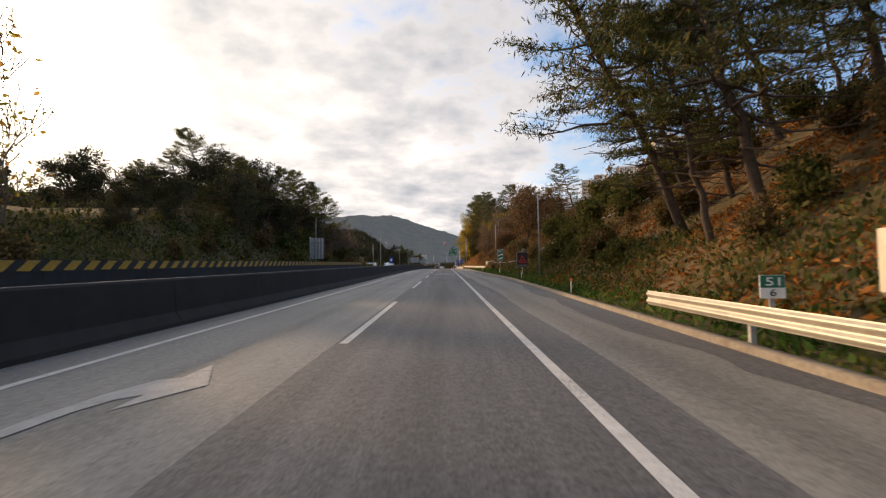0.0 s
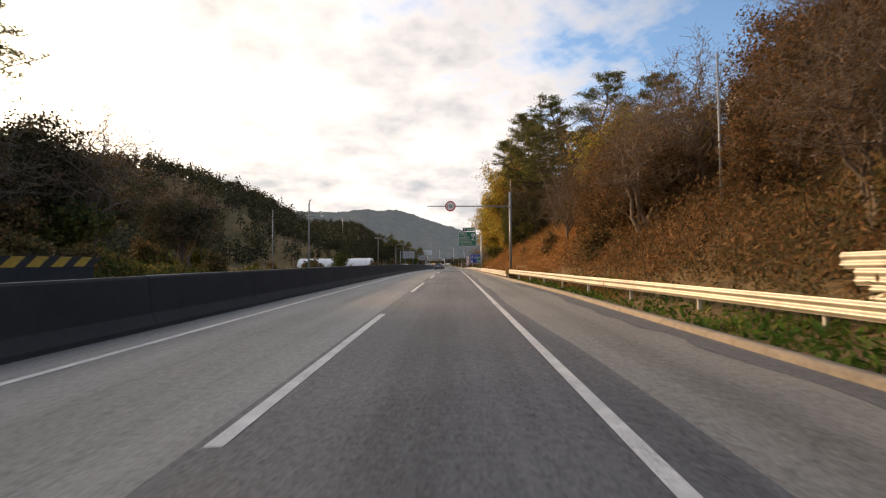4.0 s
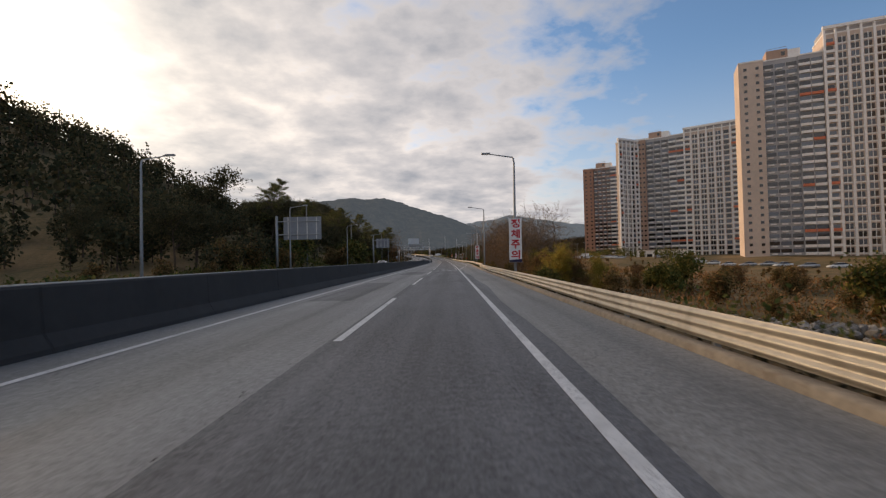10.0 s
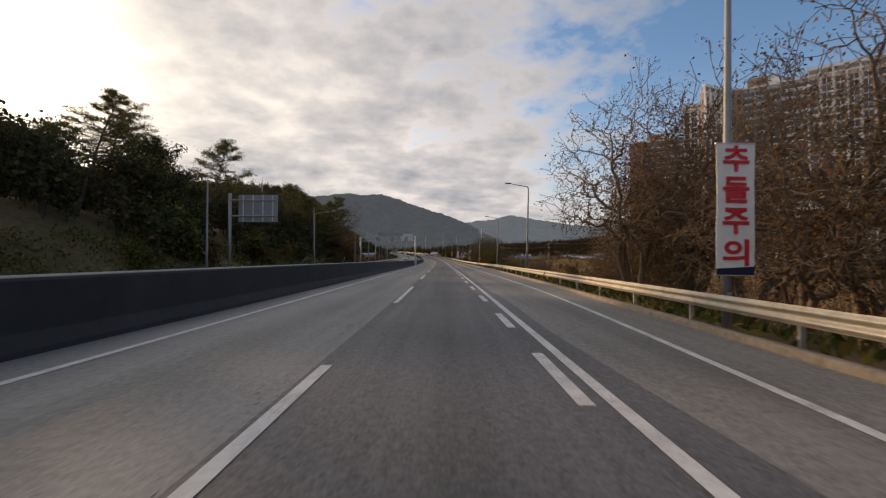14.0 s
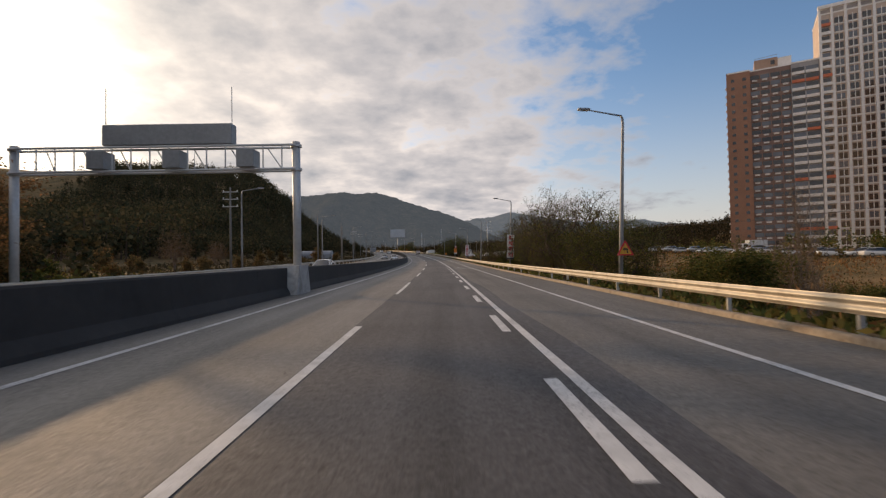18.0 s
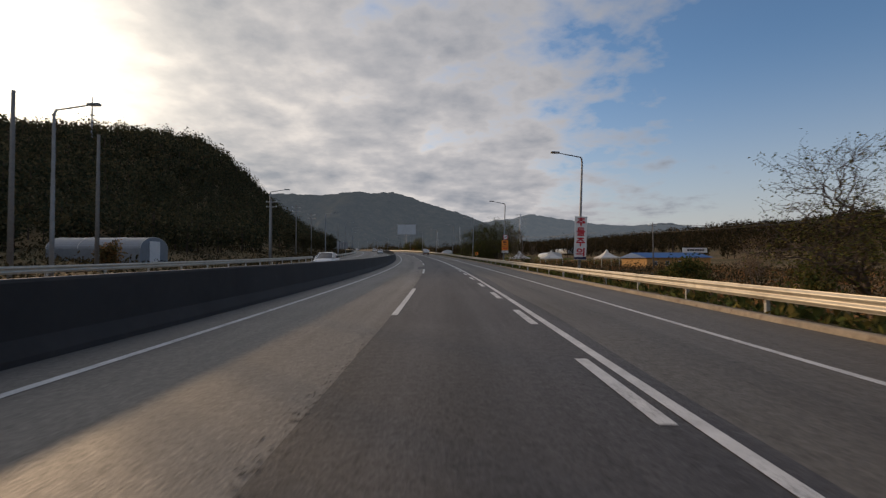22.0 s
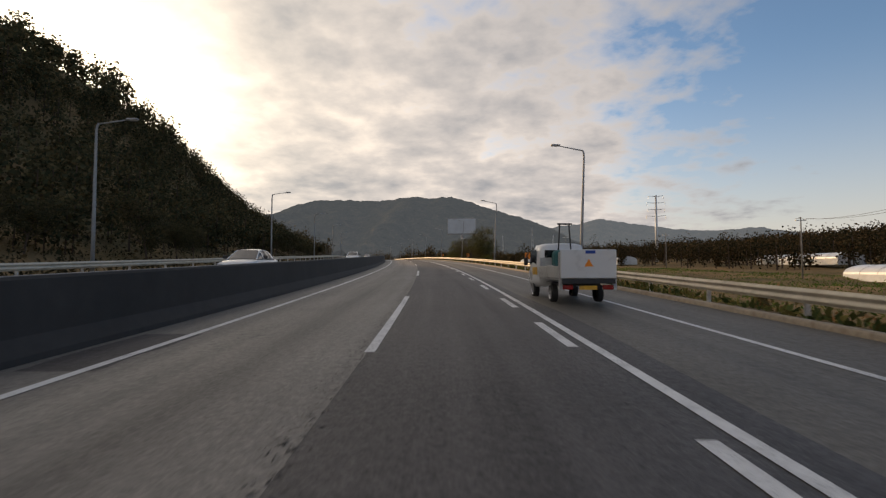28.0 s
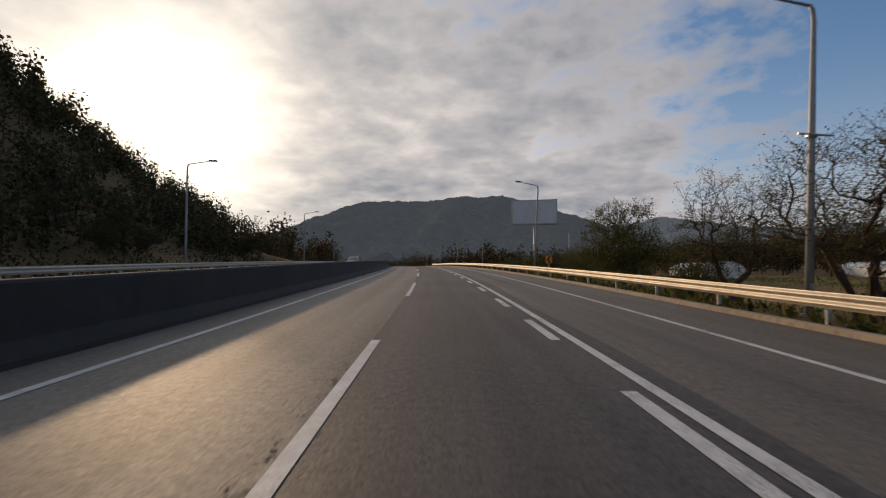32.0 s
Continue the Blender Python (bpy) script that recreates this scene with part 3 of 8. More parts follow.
def ground_over(s, u):
    """Height of the ground over the road's level at that s."""
    s, u = np.broadcast_arrays(np.asarray(s, float), np.asarray(u, float))
    k = kerb_u(s)
    d = np.maximum(u - k - 0.6, 0.0)
    steep = smooth((s - 75) / 45)
    bank = 0.12 * np.minimum(d, 1.6) * (1 - steep) + np.maximum(d - 0.4 * (1 - steep) - 1.2, 0) * (0.66 + 0.02 * steep)
    top = 11.0 - 2.0 * steep
    bank = np.where(bank > top, top + (bank - top) * 0.10, bank)
    lowland = -np.interp(s, [240, 440, 520], [3.3, 3.1, 2.0]) * smooth((d - 0.5) / 7) + 2.6 * smooth((u - 70) / 60) + 0.012 * np.maximum(u - 150, 0)
    lowland += (3.3 * smooth((u - 28) / 36) - 2.6 * smooth((u - 70) / 60)) * smooth((s - 370) / 40) * (1 - smooth((s - 530) / 40))
    lowland += np.interp(s, [480, 660, 800, 920, 1100, 1500, 1900], [0, 20, 14, 8, 7, 7, 0]) * np.exp(-(((u - 330) / 90.0) ** 2))
    w = smooth((s - 187) / 30)
    right = bank * (1 - w) + lowland * w
    e = np.maximum(FAR_EDGE - 0.6 - u, 0.0)
    bank_l = (6.5 + 3.0 * smooth((s - 38) / 20) * (1 - smooth((s - 88) / 25))) * smooth(e / 15) * (1 - smooth((s - 95) / 45))
    bank_l += (6.1 * smooth(e / 16) + 4.0 * smooth((e - 14) / 30)) * smooth((s - 255) / 40) * (1 - smooth((s - 412) / 32))
    ridge = 38 * smooth((e - 40) / 85) * smooth((s - 120) / 160) * (1 - smooth((s - 400) / 110))
    crown = np.interp(s, [470, 540, 593, 648, 690, 726, 760, 790, 830, 875, 905], [0, 7, 12, 22, 35, 43, 50, 52, 38, 10, 0])
    hill = crown * (1 + 0.12 * lattice(s, u, 60.0, 3)) * smooth((e - 4) / 74)
    left = bank_l + ridge + hill + far_rise(s)
    z = np.where(u > 0, right, left)
    rough = 0.25 * lattice(s, u, 3.1, 1) + 0.5 * lattice(s, u, 11.0, 2)
    z = z + rough * smooth(np.where(u > 0, d - 0.5, e - 0.5) / 4)
    return np.where((u < k + 0.5) & (u > FAR_EDGE - 0.5), np.where(u < -11.0, far_rise(s), 0.0) - 0.22, z - 0.02)


def on_ground(s, u, lift=0.0):
    return float(ground_over(s, u)) + lift


def sheet(name, s, us, height, material, label, category, uv=False):
    """A sheet swept along the road. us: (m,) or (n, m) offsets; height(s, u) or a number."""
    s = np.asarray(s, float)
    us = np.broadcast_to(us, (len(s), np.shape(us)[-1]))
    z = height(s[:, None], us) if callable(height) else np.broadcast_to(height, us.shape)
    p = along(s[:, None], us, z)
    n, m = us.shape
    idx = np.arange(n * m).reshape(n, m)
    quads = np.stack([idx[:-1, :-1], idx[:-1, 1:], idx[1:, 1:], idx[1:, :-1]], -1).reshape(-1, 4)
    me = raw_mesh(name, p.reshape(-1, 3), quads, material)
    if uv:
        layer = me.uv_layers.new(name="along")
        flat_uv = np.stack([us, np.broadcast_to(s[:, None], us.shape)], -1).reshape(-1, 2)
        layer.data.foreach_set("uv", flat_uv[quads.ravel()].astype(np.float32).ravel())
    ob = new(name, me)
    return tagged(ob, label, category, kind="structure")

# ---- ground, road and mountains ----
gs = np.concatenate([np.arange(-300, -40, 20.0), np.arange(-40, 860, 3.0), np.arange(860, 1400, 20.0), np.arange(1400, 4100, 150.0)])
gu_l = np.array([-640, -520, -420, -340, -280, -240, -210, -185, -165, -150, -135, -120, -108, -97, -87, -78, -70, -63, -57, -51, -46, -42, -38.5, -35.5, -33, -30.5, -28.5, -26.5, -25, -23.7, -22.6, -21.7, -21.2, -12.0, -10.9])
gu_r = np.array([0.5, 1.2, 2.2, 3.4, 4.8, 6.4, 8.2, 10.2, 12.5, 15, 18, 21.5, 25.5, 30, 36, 44, 54, 66, 80, 95, 112, 132, 158, 190, 225, 260, 295, 330, 365, 400, 450, 520, 640, 800, 1100, 1600, 2400])
gu = np.concatenate([np.broadcast_to(gu_l, (len(gs), len(gu_l))), kerb_u(gs)[:, None] + np.concatenate([[-1.0], gu_r])], 1)
ground = sheet("ground", gs, gu, ground_over, GROUND, "brown autumn ground with dry grass and bare soil", "ground")
ground.data.polygons.foreach_set("use_smooth", [True] * len(ground.data.polygons))

rs = np.arange(-60, 1281, 3.0)
wave = 0.16 * np.sin(rs * 0.11) + 0.1 * np.sin(rs * 0.37 + 1)
dark_edge = np.interp(rs, [-60, 20, 60, 130, 280, 400, 1280], [0.8, 0.95, 0.75, 0.45, 0.55, 0.5, 0.5]) + wave * 0.8
sheet("road", rs, np.stack([0 * rs - 3.78 + 0.0 * wave, 0 * rs - 1.8, dark_edge], 1), 0.0, ASPHALT, "dark worn asphalt driving lane with a smooth wheel track", "road", uv=True)
sheet("road_fast_lane", rs, np.stack([0 * rs + MEDIAN, 0 * rs - 6.0, 0 * rs - 3.78], 1), 0.0, PAVE_GREY, "pale grey worn asphalt of the fast lane", "road", uv=True)
sheet("road_shoulder", rs, np.stack([dark_edge, 0.5 * (0.55 + kerb_u(rs)), kerb_u(rs) + 0.05], 1), 0.0, PAVE_SHOULDER, "grey concrete hard shoulder and exit lane", "road", uv=True)
sheet("road_opposite", rs, np.stack([0 * rs + FAR_EDGE, 0 * rs - 17, 0 * rs - 14.0, 0 * rs - 11.2, 0 * rs - 9.7, 0 * rs + MEDIAN], 1), far_height, PAVE_GREY, "grey asphalt of the opposite carriageway", "road", uv=True)


gs_ = np.arange(-40, 112, 0.8)
ragged = 0.75 + 0.35 * lattice(gs_, 0 * gs_, 4.0, 21) + 0.18 * lattice(gs_, 0 * gs_, 1.3, 22)
sheet("gutter_paving", gs_, np.stack([kerb_u(gs_) - ragged, kerb_u(gs_) + 0.02], 1), 0.005, ASPHALT, "dark broken asphalt along the kerb", "road", uv=True)
for s0_, s1_, u0_, u1_ in ((232, 246, -7.0, -5.2), (262, 272, -6.6, -4.1), (446, 452, -3.4, -0.6), (547.9, 556.8, -4.42, -3.66), (596, 600, -8.3, -7.3), (618, 621, -8.3, -7.2), (630, 633, -8.3, -7.3), (641.5, 644.5, -8.4, -7.3)):
    ps_ = np.linspace(s0_, s1_, 12)
    sheet("road_patch", ps_, np.stack([u0_ + 0.06 * lattice(ps_, ps_, 0.9, 31), u1_ + 0.06 * lattice(ps_, ps_, 0.8, 32)], 1), 0.004, ASPHALT, "dark patch of newer asphalt", "road", uv=True)


def paint_line(name, s0, s1, u, width, label, step=3.0, height=0.008):
    s = np.unique(np.append(np.arange(s0, s1, step), s1))
    uu = u(s) if callable(u) else u + 0 * s
    return sheet(name, s, np.stack([uu - width / 2, uu + width / 2], 1), height, PAINT_WHITE, label, "road marking")


def far_paint(s, u):
    return far_height(s, u) + 0.008


def exit_u(s):
    return 2.97 * smooth((s - 274) / 62) ** 0.8


paint_line("lane_line", -60, 1280, 0.0, 0.17, "solid white line along the driving lane")
paint_line("edge_line_median", -60, 1280, -7.45, 0.16, "solid white edge line beside the median")
paint_line("edge_line_exit", 279, 1280, exit_u, 0.15, "white edge line of the exit lane")
paint_line("edge_line_opposite", -60, 1280, -10.75, 0.15, "white edge line of the opposite carriageway", 3.0, far_paint)
paint_line("edge_line_far", -60, 1280, -18.2, 0.15, "white edge line of the far shoulder", 3.0, far_paint)


def dashes(name, starts, length, u, width, label, height=0.008):
    for s0 in starts:
        tagged(paint_line(name, s0, s0 + length, u, width, label, 2.5, height), group=label)


dashes("lane_dash", [2.7 + 20 * k for k in range(-2, 23)] + [461.7, 486, 510.5, 538, 562.9, 582.8, 602.8, 622.7, 642.7, 669, 696.4, 722.8] + [742.8 + 20 * k for k in range(24)], 10.0, lambda q: np.interp(q, [250, 330, 430, 640, 760], [-3.6, -3.63, -3.68, -3.74, -3.7]), 0.17, "broken white lane line, chipped paint")
dashes("lane_dash_opposite", [5.0 + 20 * k for k in range(0, 45)], 10.0, -14.4, 0.15, "broken white line of the opposite lanes", far_paint)
EXIT_N = [-1, 0, 4, 5, 15, 18, 22, 23, 25, 29, 32, 36, 37, 39, 43, 53, 54, 56, 60, 63, 67, 68, 120]
EXIT_S = [281.0, 287.2, 310.8, 316.6, 383.7, 404.7, 431.9, 438.3, 453.9, 481.7, 502.2, 528.2, 534.9, 547.8, 574.2, 643.1, 649.0, 663.1, 688.9, 707.7, 732.7, 738.6, 1085.0]
dashes("exit_dash", np.interp(range(-1, 120), EXIT_N, EXIT_S).tolist(), 2.85, lambda q: np.interp(q, [330, 480, 580, 620, 660, 690, 730], [-0.34, -0.32, -0.26, -0.36, -0.36, -0.26, -0.34]), 0.19, "short white dash beside the solid exit line")


def curve_strip(name, s0, s1, outline, material, label, category, step=4.0, u=None):
    """A solid bar of a given outline (u, z) swept along the road."""
    s = np.arange(s0, s1 + 0.01, step)
    base = u(s) if callable(u) else np.full(len(s), u or 0.0)
    o = np.array(outline + outline[:1], float)
    p = along(s[:, None], base[:, None] + o[None, :, 0], o[None, :, 1])
    n, m = p.shape[:2]
    idx = np.arange(n * m).reshape(n, m)
    quads = np.stack([idx[:-1, :-1], idx[1:, :-1], idx[1:, 1:], idx[:-1, 1:]], -1).reshape(-1, 4)
    ob = new(name, raw_mesh(name, p.reshape(-1, 3), quads, material))
    return tagged(ob, label, category, kind="structure")


curve_strip("kerb", -60, 1280, [(-0.02, -0.1), (0.0, 0.10), (0.04, 0.13), (0.24, 0.13), (0.28, -0.2)], KERB, "low concrete kerb stained with rust and soil", "kerb", 2.0, kerb_u)


def ridge_line(name, xs, y, zs, depth, material, label, seed):
    """A mountain: a crest over the given heights, falling off to front and back, with spurs."""
    gx = np.linspace(xs[0], xs[-1], 220)
    gz = np.interp(gx, xs, zs)
    gy = np.linspace(-1, 1, 46)
    X, V = np.meshgrid(gx, gy, indexing="ij")
    spur = 0.16 * lattice(X, V * depth, 170.0, seed) + 0.07 * lattice(X, V * depth, 60.0, seed + 1)
    fall = np.clip(1 - np.abs(V) ** 1.15 * (1 + spur * 1.8), -0.2, 1)
    Z = gz[:, None] * fall + 5 * lattice(X, V * depth, 26.0, seed + 2) + 3.5 * lattice(X, V * depth, 11.0, seed + 5)
    P = np.stack([X, y + V * depth + 40 * lattice(X, X, 240.0, seed + 3), Z], -1)
    idx = np.arange(P.shape[0] * P.shape[1]).reshape(P.shape[:2])
    q = np.stack([idx[:-1, :-1], idx[1:, :-1], idx[1:, 1:], idx[:-1, 1:]], -1).reshape(-1, 4)
    return tagged(new(name, raw_mesh(name, P.reshape(-1, 3), q, material)), label, "mountain", kind="structure")


# the farther ridge gets more of the haze glow
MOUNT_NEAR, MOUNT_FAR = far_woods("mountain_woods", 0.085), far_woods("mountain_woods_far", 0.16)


def crest(points, y):
    """World x and height of a crest at distance y, from bearings (in lens units) seen at the walk's middle."""
    return [0.4 + (px - 784 - 4.5) / 864.0 * (y - 425) for px, _ in points], [5.9 + (458 - py) / 864.0 * (y - 425) for _, py in points]


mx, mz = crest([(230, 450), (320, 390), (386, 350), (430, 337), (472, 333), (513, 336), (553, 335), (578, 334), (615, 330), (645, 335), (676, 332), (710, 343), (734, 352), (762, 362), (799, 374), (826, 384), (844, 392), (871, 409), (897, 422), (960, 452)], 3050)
ridge_line("mountain_backdrop", mx, 3050, mz, 900, MOUNT_NEAR, "wooded mountain ridge in autumn, its haze a glow in the material", 11)
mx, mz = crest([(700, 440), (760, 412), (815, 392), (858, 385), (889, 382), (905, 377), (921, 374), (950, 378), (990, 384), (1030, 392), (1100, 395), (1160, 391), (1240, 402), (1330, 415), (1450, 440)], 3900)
ridge_line("mountain_backdrop_far", mx, 3900, mz, 600, MOUNT_FAR, "distant mountain ridge, paled by a haze glow in the material", 17)

# the broken joint between the two lanes
jr = np.random.default_rng(77)
n_j = 15000
js = np.concatenate([jr.uniform(150, 480, 900), jr.uniform(480, 790, n_j - 900)])
ju = -3.86 + 0.07 * lattice(js, 0 * js, 7.0, 41) + 0.04 * lattice(js, 0 * js, 1.1, 42) + jr.normal(size=n_j) * 0.10
ja, jl, jw = jr.normal(size=n_j) * 1.2, jr.uniform(0.012, 0.07, n_j), jr.uniform(0.004, 0.016, n_j)
corners = []
for a, b in ((-1, -0.3), (-0.2, 1), (1, 0.2), (0.1, -1)):
    corners.append(along(js + a * jl * np.cos(ja) - b * jw * np.sin(ja), ju + a * jl * np.sin(ja) * 0.5 + b * jw, 0.005))
joint = new("road_joint", raw_mesh("road_joint", np.stack(corners, 1).reshape(-1, 3), np.arange(n_j * 4).reshape(n_j, 4), surface("joint_crumbs", (0.095, 0.085, 0.075), 0.95, grain=20, vary=0.3, world_space=True, island=0.72)))
tagged(joint, "crumbling dark joint and cracks between the lanes", "road joint", kind="stuff")

# ---- barriers and guardrails ----
def barrier_segment_mesh(length):
    o = [(-0.36, 0.0), (-0.34, 0.10), (-0.17, 0.36), (-0.11, 1.20), (-0.08, 1.25), (0.08, 1.25), (0.11, 1.20), (0.17, 0.36), (0.34, 0.10), (0.36, 0.0)]
    bm = prism(o, length - 0.012, "xz")
    return mesh_of("barrier_segment", bm)


seg = barrier_segment_mesh(6.0)
for first in range(-48, 880, 150):
    median = thing("median_barrier", spot(first, MEDIAN), "weathered concrete median barrier in cast segments, its shade in the colour", "barrier", "median barrier", "structure")
    back_m = median.matrix_basis.inverted()
    for k in range(25):
        s0 = first + 6 * k
        if s0 < 880:
            part("barrier_segment", seg, BARRIER_SHADED, median, m=back_m @ inclined(s0 + 3, MEDIAN))
# added strip, painted pale where the sky lights the barrier's top
curve_strip("barrier_coping", -48, 880, [(-0.075, 1.246), (-0.07, 1.262), (0.07, 1.262), (0.075, 1.246)], CAP_SKYLIT, "top edge of the median barrier, painted pale for skylight", "barrier", 6.0, MEDIAN)
far_barrier = curve_strip("median_barrier_far", 880, 1280, [(-0.36, 0.0), (-0.17, 0.36), (-0.1, 1.25), (0.1, 1.25), (0.17, 0.36), (0.36, 0.0)], BARRIER_SHADED, "dark concrete median barrier running on", "barrier", 6.0, MEDIAN)


def beam_mesh(length, waves, height):
    """A corrugated guardrail beam: thin steel rolled into waves, its face to -x."""
    pts, n = [], waves * 8
    for i in range(n + 1):
        f = i / n
        pts.append((-0.045 * (0.5 - 0.5 * math.cos(f * waves * math.tau)), (f - 0.5) * height))
    back_side = [(x + 0.006, z) for x, z in reversed(pts)]
    return mesh_of("beam", prism(pts + back_side, length, "xz"))


BEAMS = {"three": beam_mesh(4.02, 3, 0.50), "two": beam_mesh(4.02, 2, 0.35)}
POST = mesh_of("post", boxed(-0.055, 0.055, -0.04, 0.04, -0.9, 0.0, 0.012))
BLOCK = mesh_of("spacer", boxed(-0.10, 0.0, -0.06, 0.06, -0.16, 0.16, 0.01))


def guardrail(s0, s1, u_of, kind, z, label, material=RAIL_CREAM, side=1, posts=True, chunk=100):
    """Beams end to end on posts, split into lengths."""
    made = None
    s = s0
    n = 0
    while s < s1 - 0.5:
        if made is None or n % (chunk // 4) == 0:
            made = thing("guardrail", spot(s, float(u_of(s))), label, "guardrail", "guardrails along the road", "structure")
            inv = made.matrix_basis.inverted()
        u0, u1 = float(u_of(s)), float(u_of(s + 4))
        skew = -math.degrees(math.atan2(u1 - u0, 4.0))
        flip = 0 if side > 0 else 180
        zz = z if side > 0 else z + float(far_rise(s))
        part("beam", BEAMS[kind], material, made, m=inv @ inclined(s + 2, (u0 + u1) / 2, zz, skew + flip))
        if posts:
            po = part("post", POST, GALV, made, m=inv @ spot(s + 0.1, u0 + 0.14 * side, zz + 0.12))
            if side > 0:
                part("spacer", BLOCK, GALV, po, m=pose(0, 0, -0.12))
        s += 4
        n += 1


def rail_a(s):
    return kerb_u(s) + 0.42


guardrail(-46.5, 5.0, lambda s: 3.62, "two", 0.62, "pale galvanised guardrail ending at the verge")
guardrail(84, 119, lambda s: np.interp(s, [84, 100, 119], [6.0, 4.4, 3.35]), "two", 0.62, "cream steel guardrail bending out from the verge")
guardrail(121.3, 286, rail_a, "three", 0.37, "broad cream steel guardrail on short posts")
guardrail(286, 880, lambda s: kerb_u(s) + 0.55, "two", 0.60, "cream steel guardrail above a grassy kerb")
guardrail(108, 880, lambda s: FAR_EDGE + 0.35, "two", 0.66, "grey steel guardrail beyond the opposite lanes", GALV, -1)
stack = thing("spare_rails", spot(86, 6.2), "stack of spare guardrail beams with an orange end", "guardrail beams")
for k in range(3):
    part("beam", BEAMS["two"], RAIL_CREAM, stack, m=pose(0.35 + 0.05 * k, 0.4 * k, on_ground(86, 6.5) + 0.22 + 0.33 * k))
part("end_marker", boxed(0.1, 0.5, -2.15, -2.05, 0.5, 1.0, 0.02), ORANGE, stack, "orange end plate")
nose = thing("rail_end_marker", spot(120.6, 3.34), "rounded rail end with yellow and black stripes", "road marker")
bm = bmesh.new()
tube(bm, [(0, 0, 0.36), (0, 0, 0.86)], 0.26, 20)
part("end_cap", bm, YELLOW, nose, smooth=False)
for k in range(4):
    a = -70 - 38 * k
    part("stripe", prism([(-0.07, 0.37), (0.02, 0.37), (0.12, 0.85), (0.03, 0.85)], 0.012, "xz"), BLACK, nose, m=pose(0, 0, 0, 0, 0, a + 90) @ pose(0, -0.262, 0))
part("post", boxed(-0.06, 0.06, -0.05, 0.05, -0.2, 0.4), GALV, nose)

# the striped wall beyond the opposite lanes
wall = thing("parapet_wall", spot(-40, FAR_EDGE - 0.1), "low concrete wall with yellow and black slanted stripes", "wall", "", "structure")
inv = wall.matrix_basis.inverted()
wall_seg = mesh_of("wall_panel", boxed(-0.2, 0.2, -2.0, 2.0, -0.2, 1.95, 0.02))
stripe_y = mesh_of("stripe", prism([(-0.75, 1.42), (-0.05, 1.42), (0.55, 1.93), (-0.15, 1.93)], 0.02, "yz"))
stripe_k = mesh_of("stripe", prism([(-0.05, 1.42), (0.62, 1.42), (1.22, 1.93), (0.55, 1.93)], 0.02, "yz"))
for k in range(36):
    s0 = -38 + 4 * k
    part("wall_panel", wall_seg, BARRIER_SHADED, wall, m=inv @ spot(s0, FAR_EDGE - 0.1))
    for j in range(3):
        part("stripe", stripe_y, YELLOW, wall, m=inv @ spot(s0 - 2 + 1.36 * j + 0.6, FAR_EDGE + 0.112))
        part("stripe", stripe_k, BLACK, wall, m=inv @ spot(s0 - 2 + 1.36 * j + 0.6, FAR_EDGE + 0.112))


# ---- lamps and poles ----
def street_lamp(name="street_lamp", m=None, paint=POLE_GREY, label="tall grey steel street lamp with one arm"):
    """A tapered pole with an arm along -x and a flat lantern."""
    lamp = thing(name, m or pose(0, 0, 0), label, "street lamp", "street lamps along the motorway")
    part("pole", piped([(0, 0, -0.6), (0, 0, 3.0), (0, 0, 8.3), (-0.04, 0, 8.62), (-0.14, 0, 8.75)], [0.11, 0.10, 0.065, 0.06, 0.055], 10), paint, lamp, smooth=True)
    part("base_plate", disc(bmesh.new(), (0, 0, 0.02), 0.2, (0, 0, 1), 0.1, 12), GALV, lamp)
    part("arm", piped([(-0.1, 0, 8.72), (-0.9, 0, 8.84), (-1.75, 0, 8.97)], [0.045, 0.04, 0.034], 8), paint, lamp, smooth=True)
    head = part("lantern", box(bmesh.new(), -2.3, -1.68, -0.13, 0.13, 8.95, 9.06, 0.035), paint, lamp)
    part("lens", boxed(-2.24, -1.78, -0.1, 0.1, 8.935, 8.955), WHITE, head, "pale lamp glass")
    part("hatch", boxed(-0.05, 0.05, -0.125, -0.09, 0.5, 0.9, 0.01), paint, lamp)
    return lamp


RIGHT_LAMPS = [(247, 3.3), (282.2, 3.75), (316.9, 4.75), (352, 6.2), (388.5, 7.5), (425.3, 7.35), (462.1, 7.4), (496.6, 7.15), (532, 7.62), (565, 7.55), (598.8, 7.6), (633, 7.6), (667, 7.3), (701, 7.15), (736.7, 7.6), (770, 7.6), (805, 7.6), (840, 7.6), (875, 7.6), (910, 7.6)]


def lamp_stand(s, u, z=0.0):
    """Plumb against the banked road: the lamps stand a little out of square to the paving."""
    return spot(s, u, z) @ pose(0, 0, 0, 0, float(np.interp(s, [290, 400, 680, 730], [0.5, 2.2, 2.4, 3.3])), 0)


first_lamp = street_lamp(m=lamp_stand(RIGHT_LAMPS[0][0], RIGHT_LAMPS[0][1], -0.1))
for s, u in RIGHT_LAMPS[1:]:
    copy_thing(first_lamp, lamp_stand(s, u, -0.1))
for s in (245, 275, 310, 346, 380, 415, 450.6, 486, 521.8, 554.8, 590.6, 627.5, 662.5, 696.2, 727.4, 762, 803, 840):
    copy_thing(first_lamp, spot(s, FAR_EDGE - 0.9, float(far_rise(s)) - 0.1, 180))


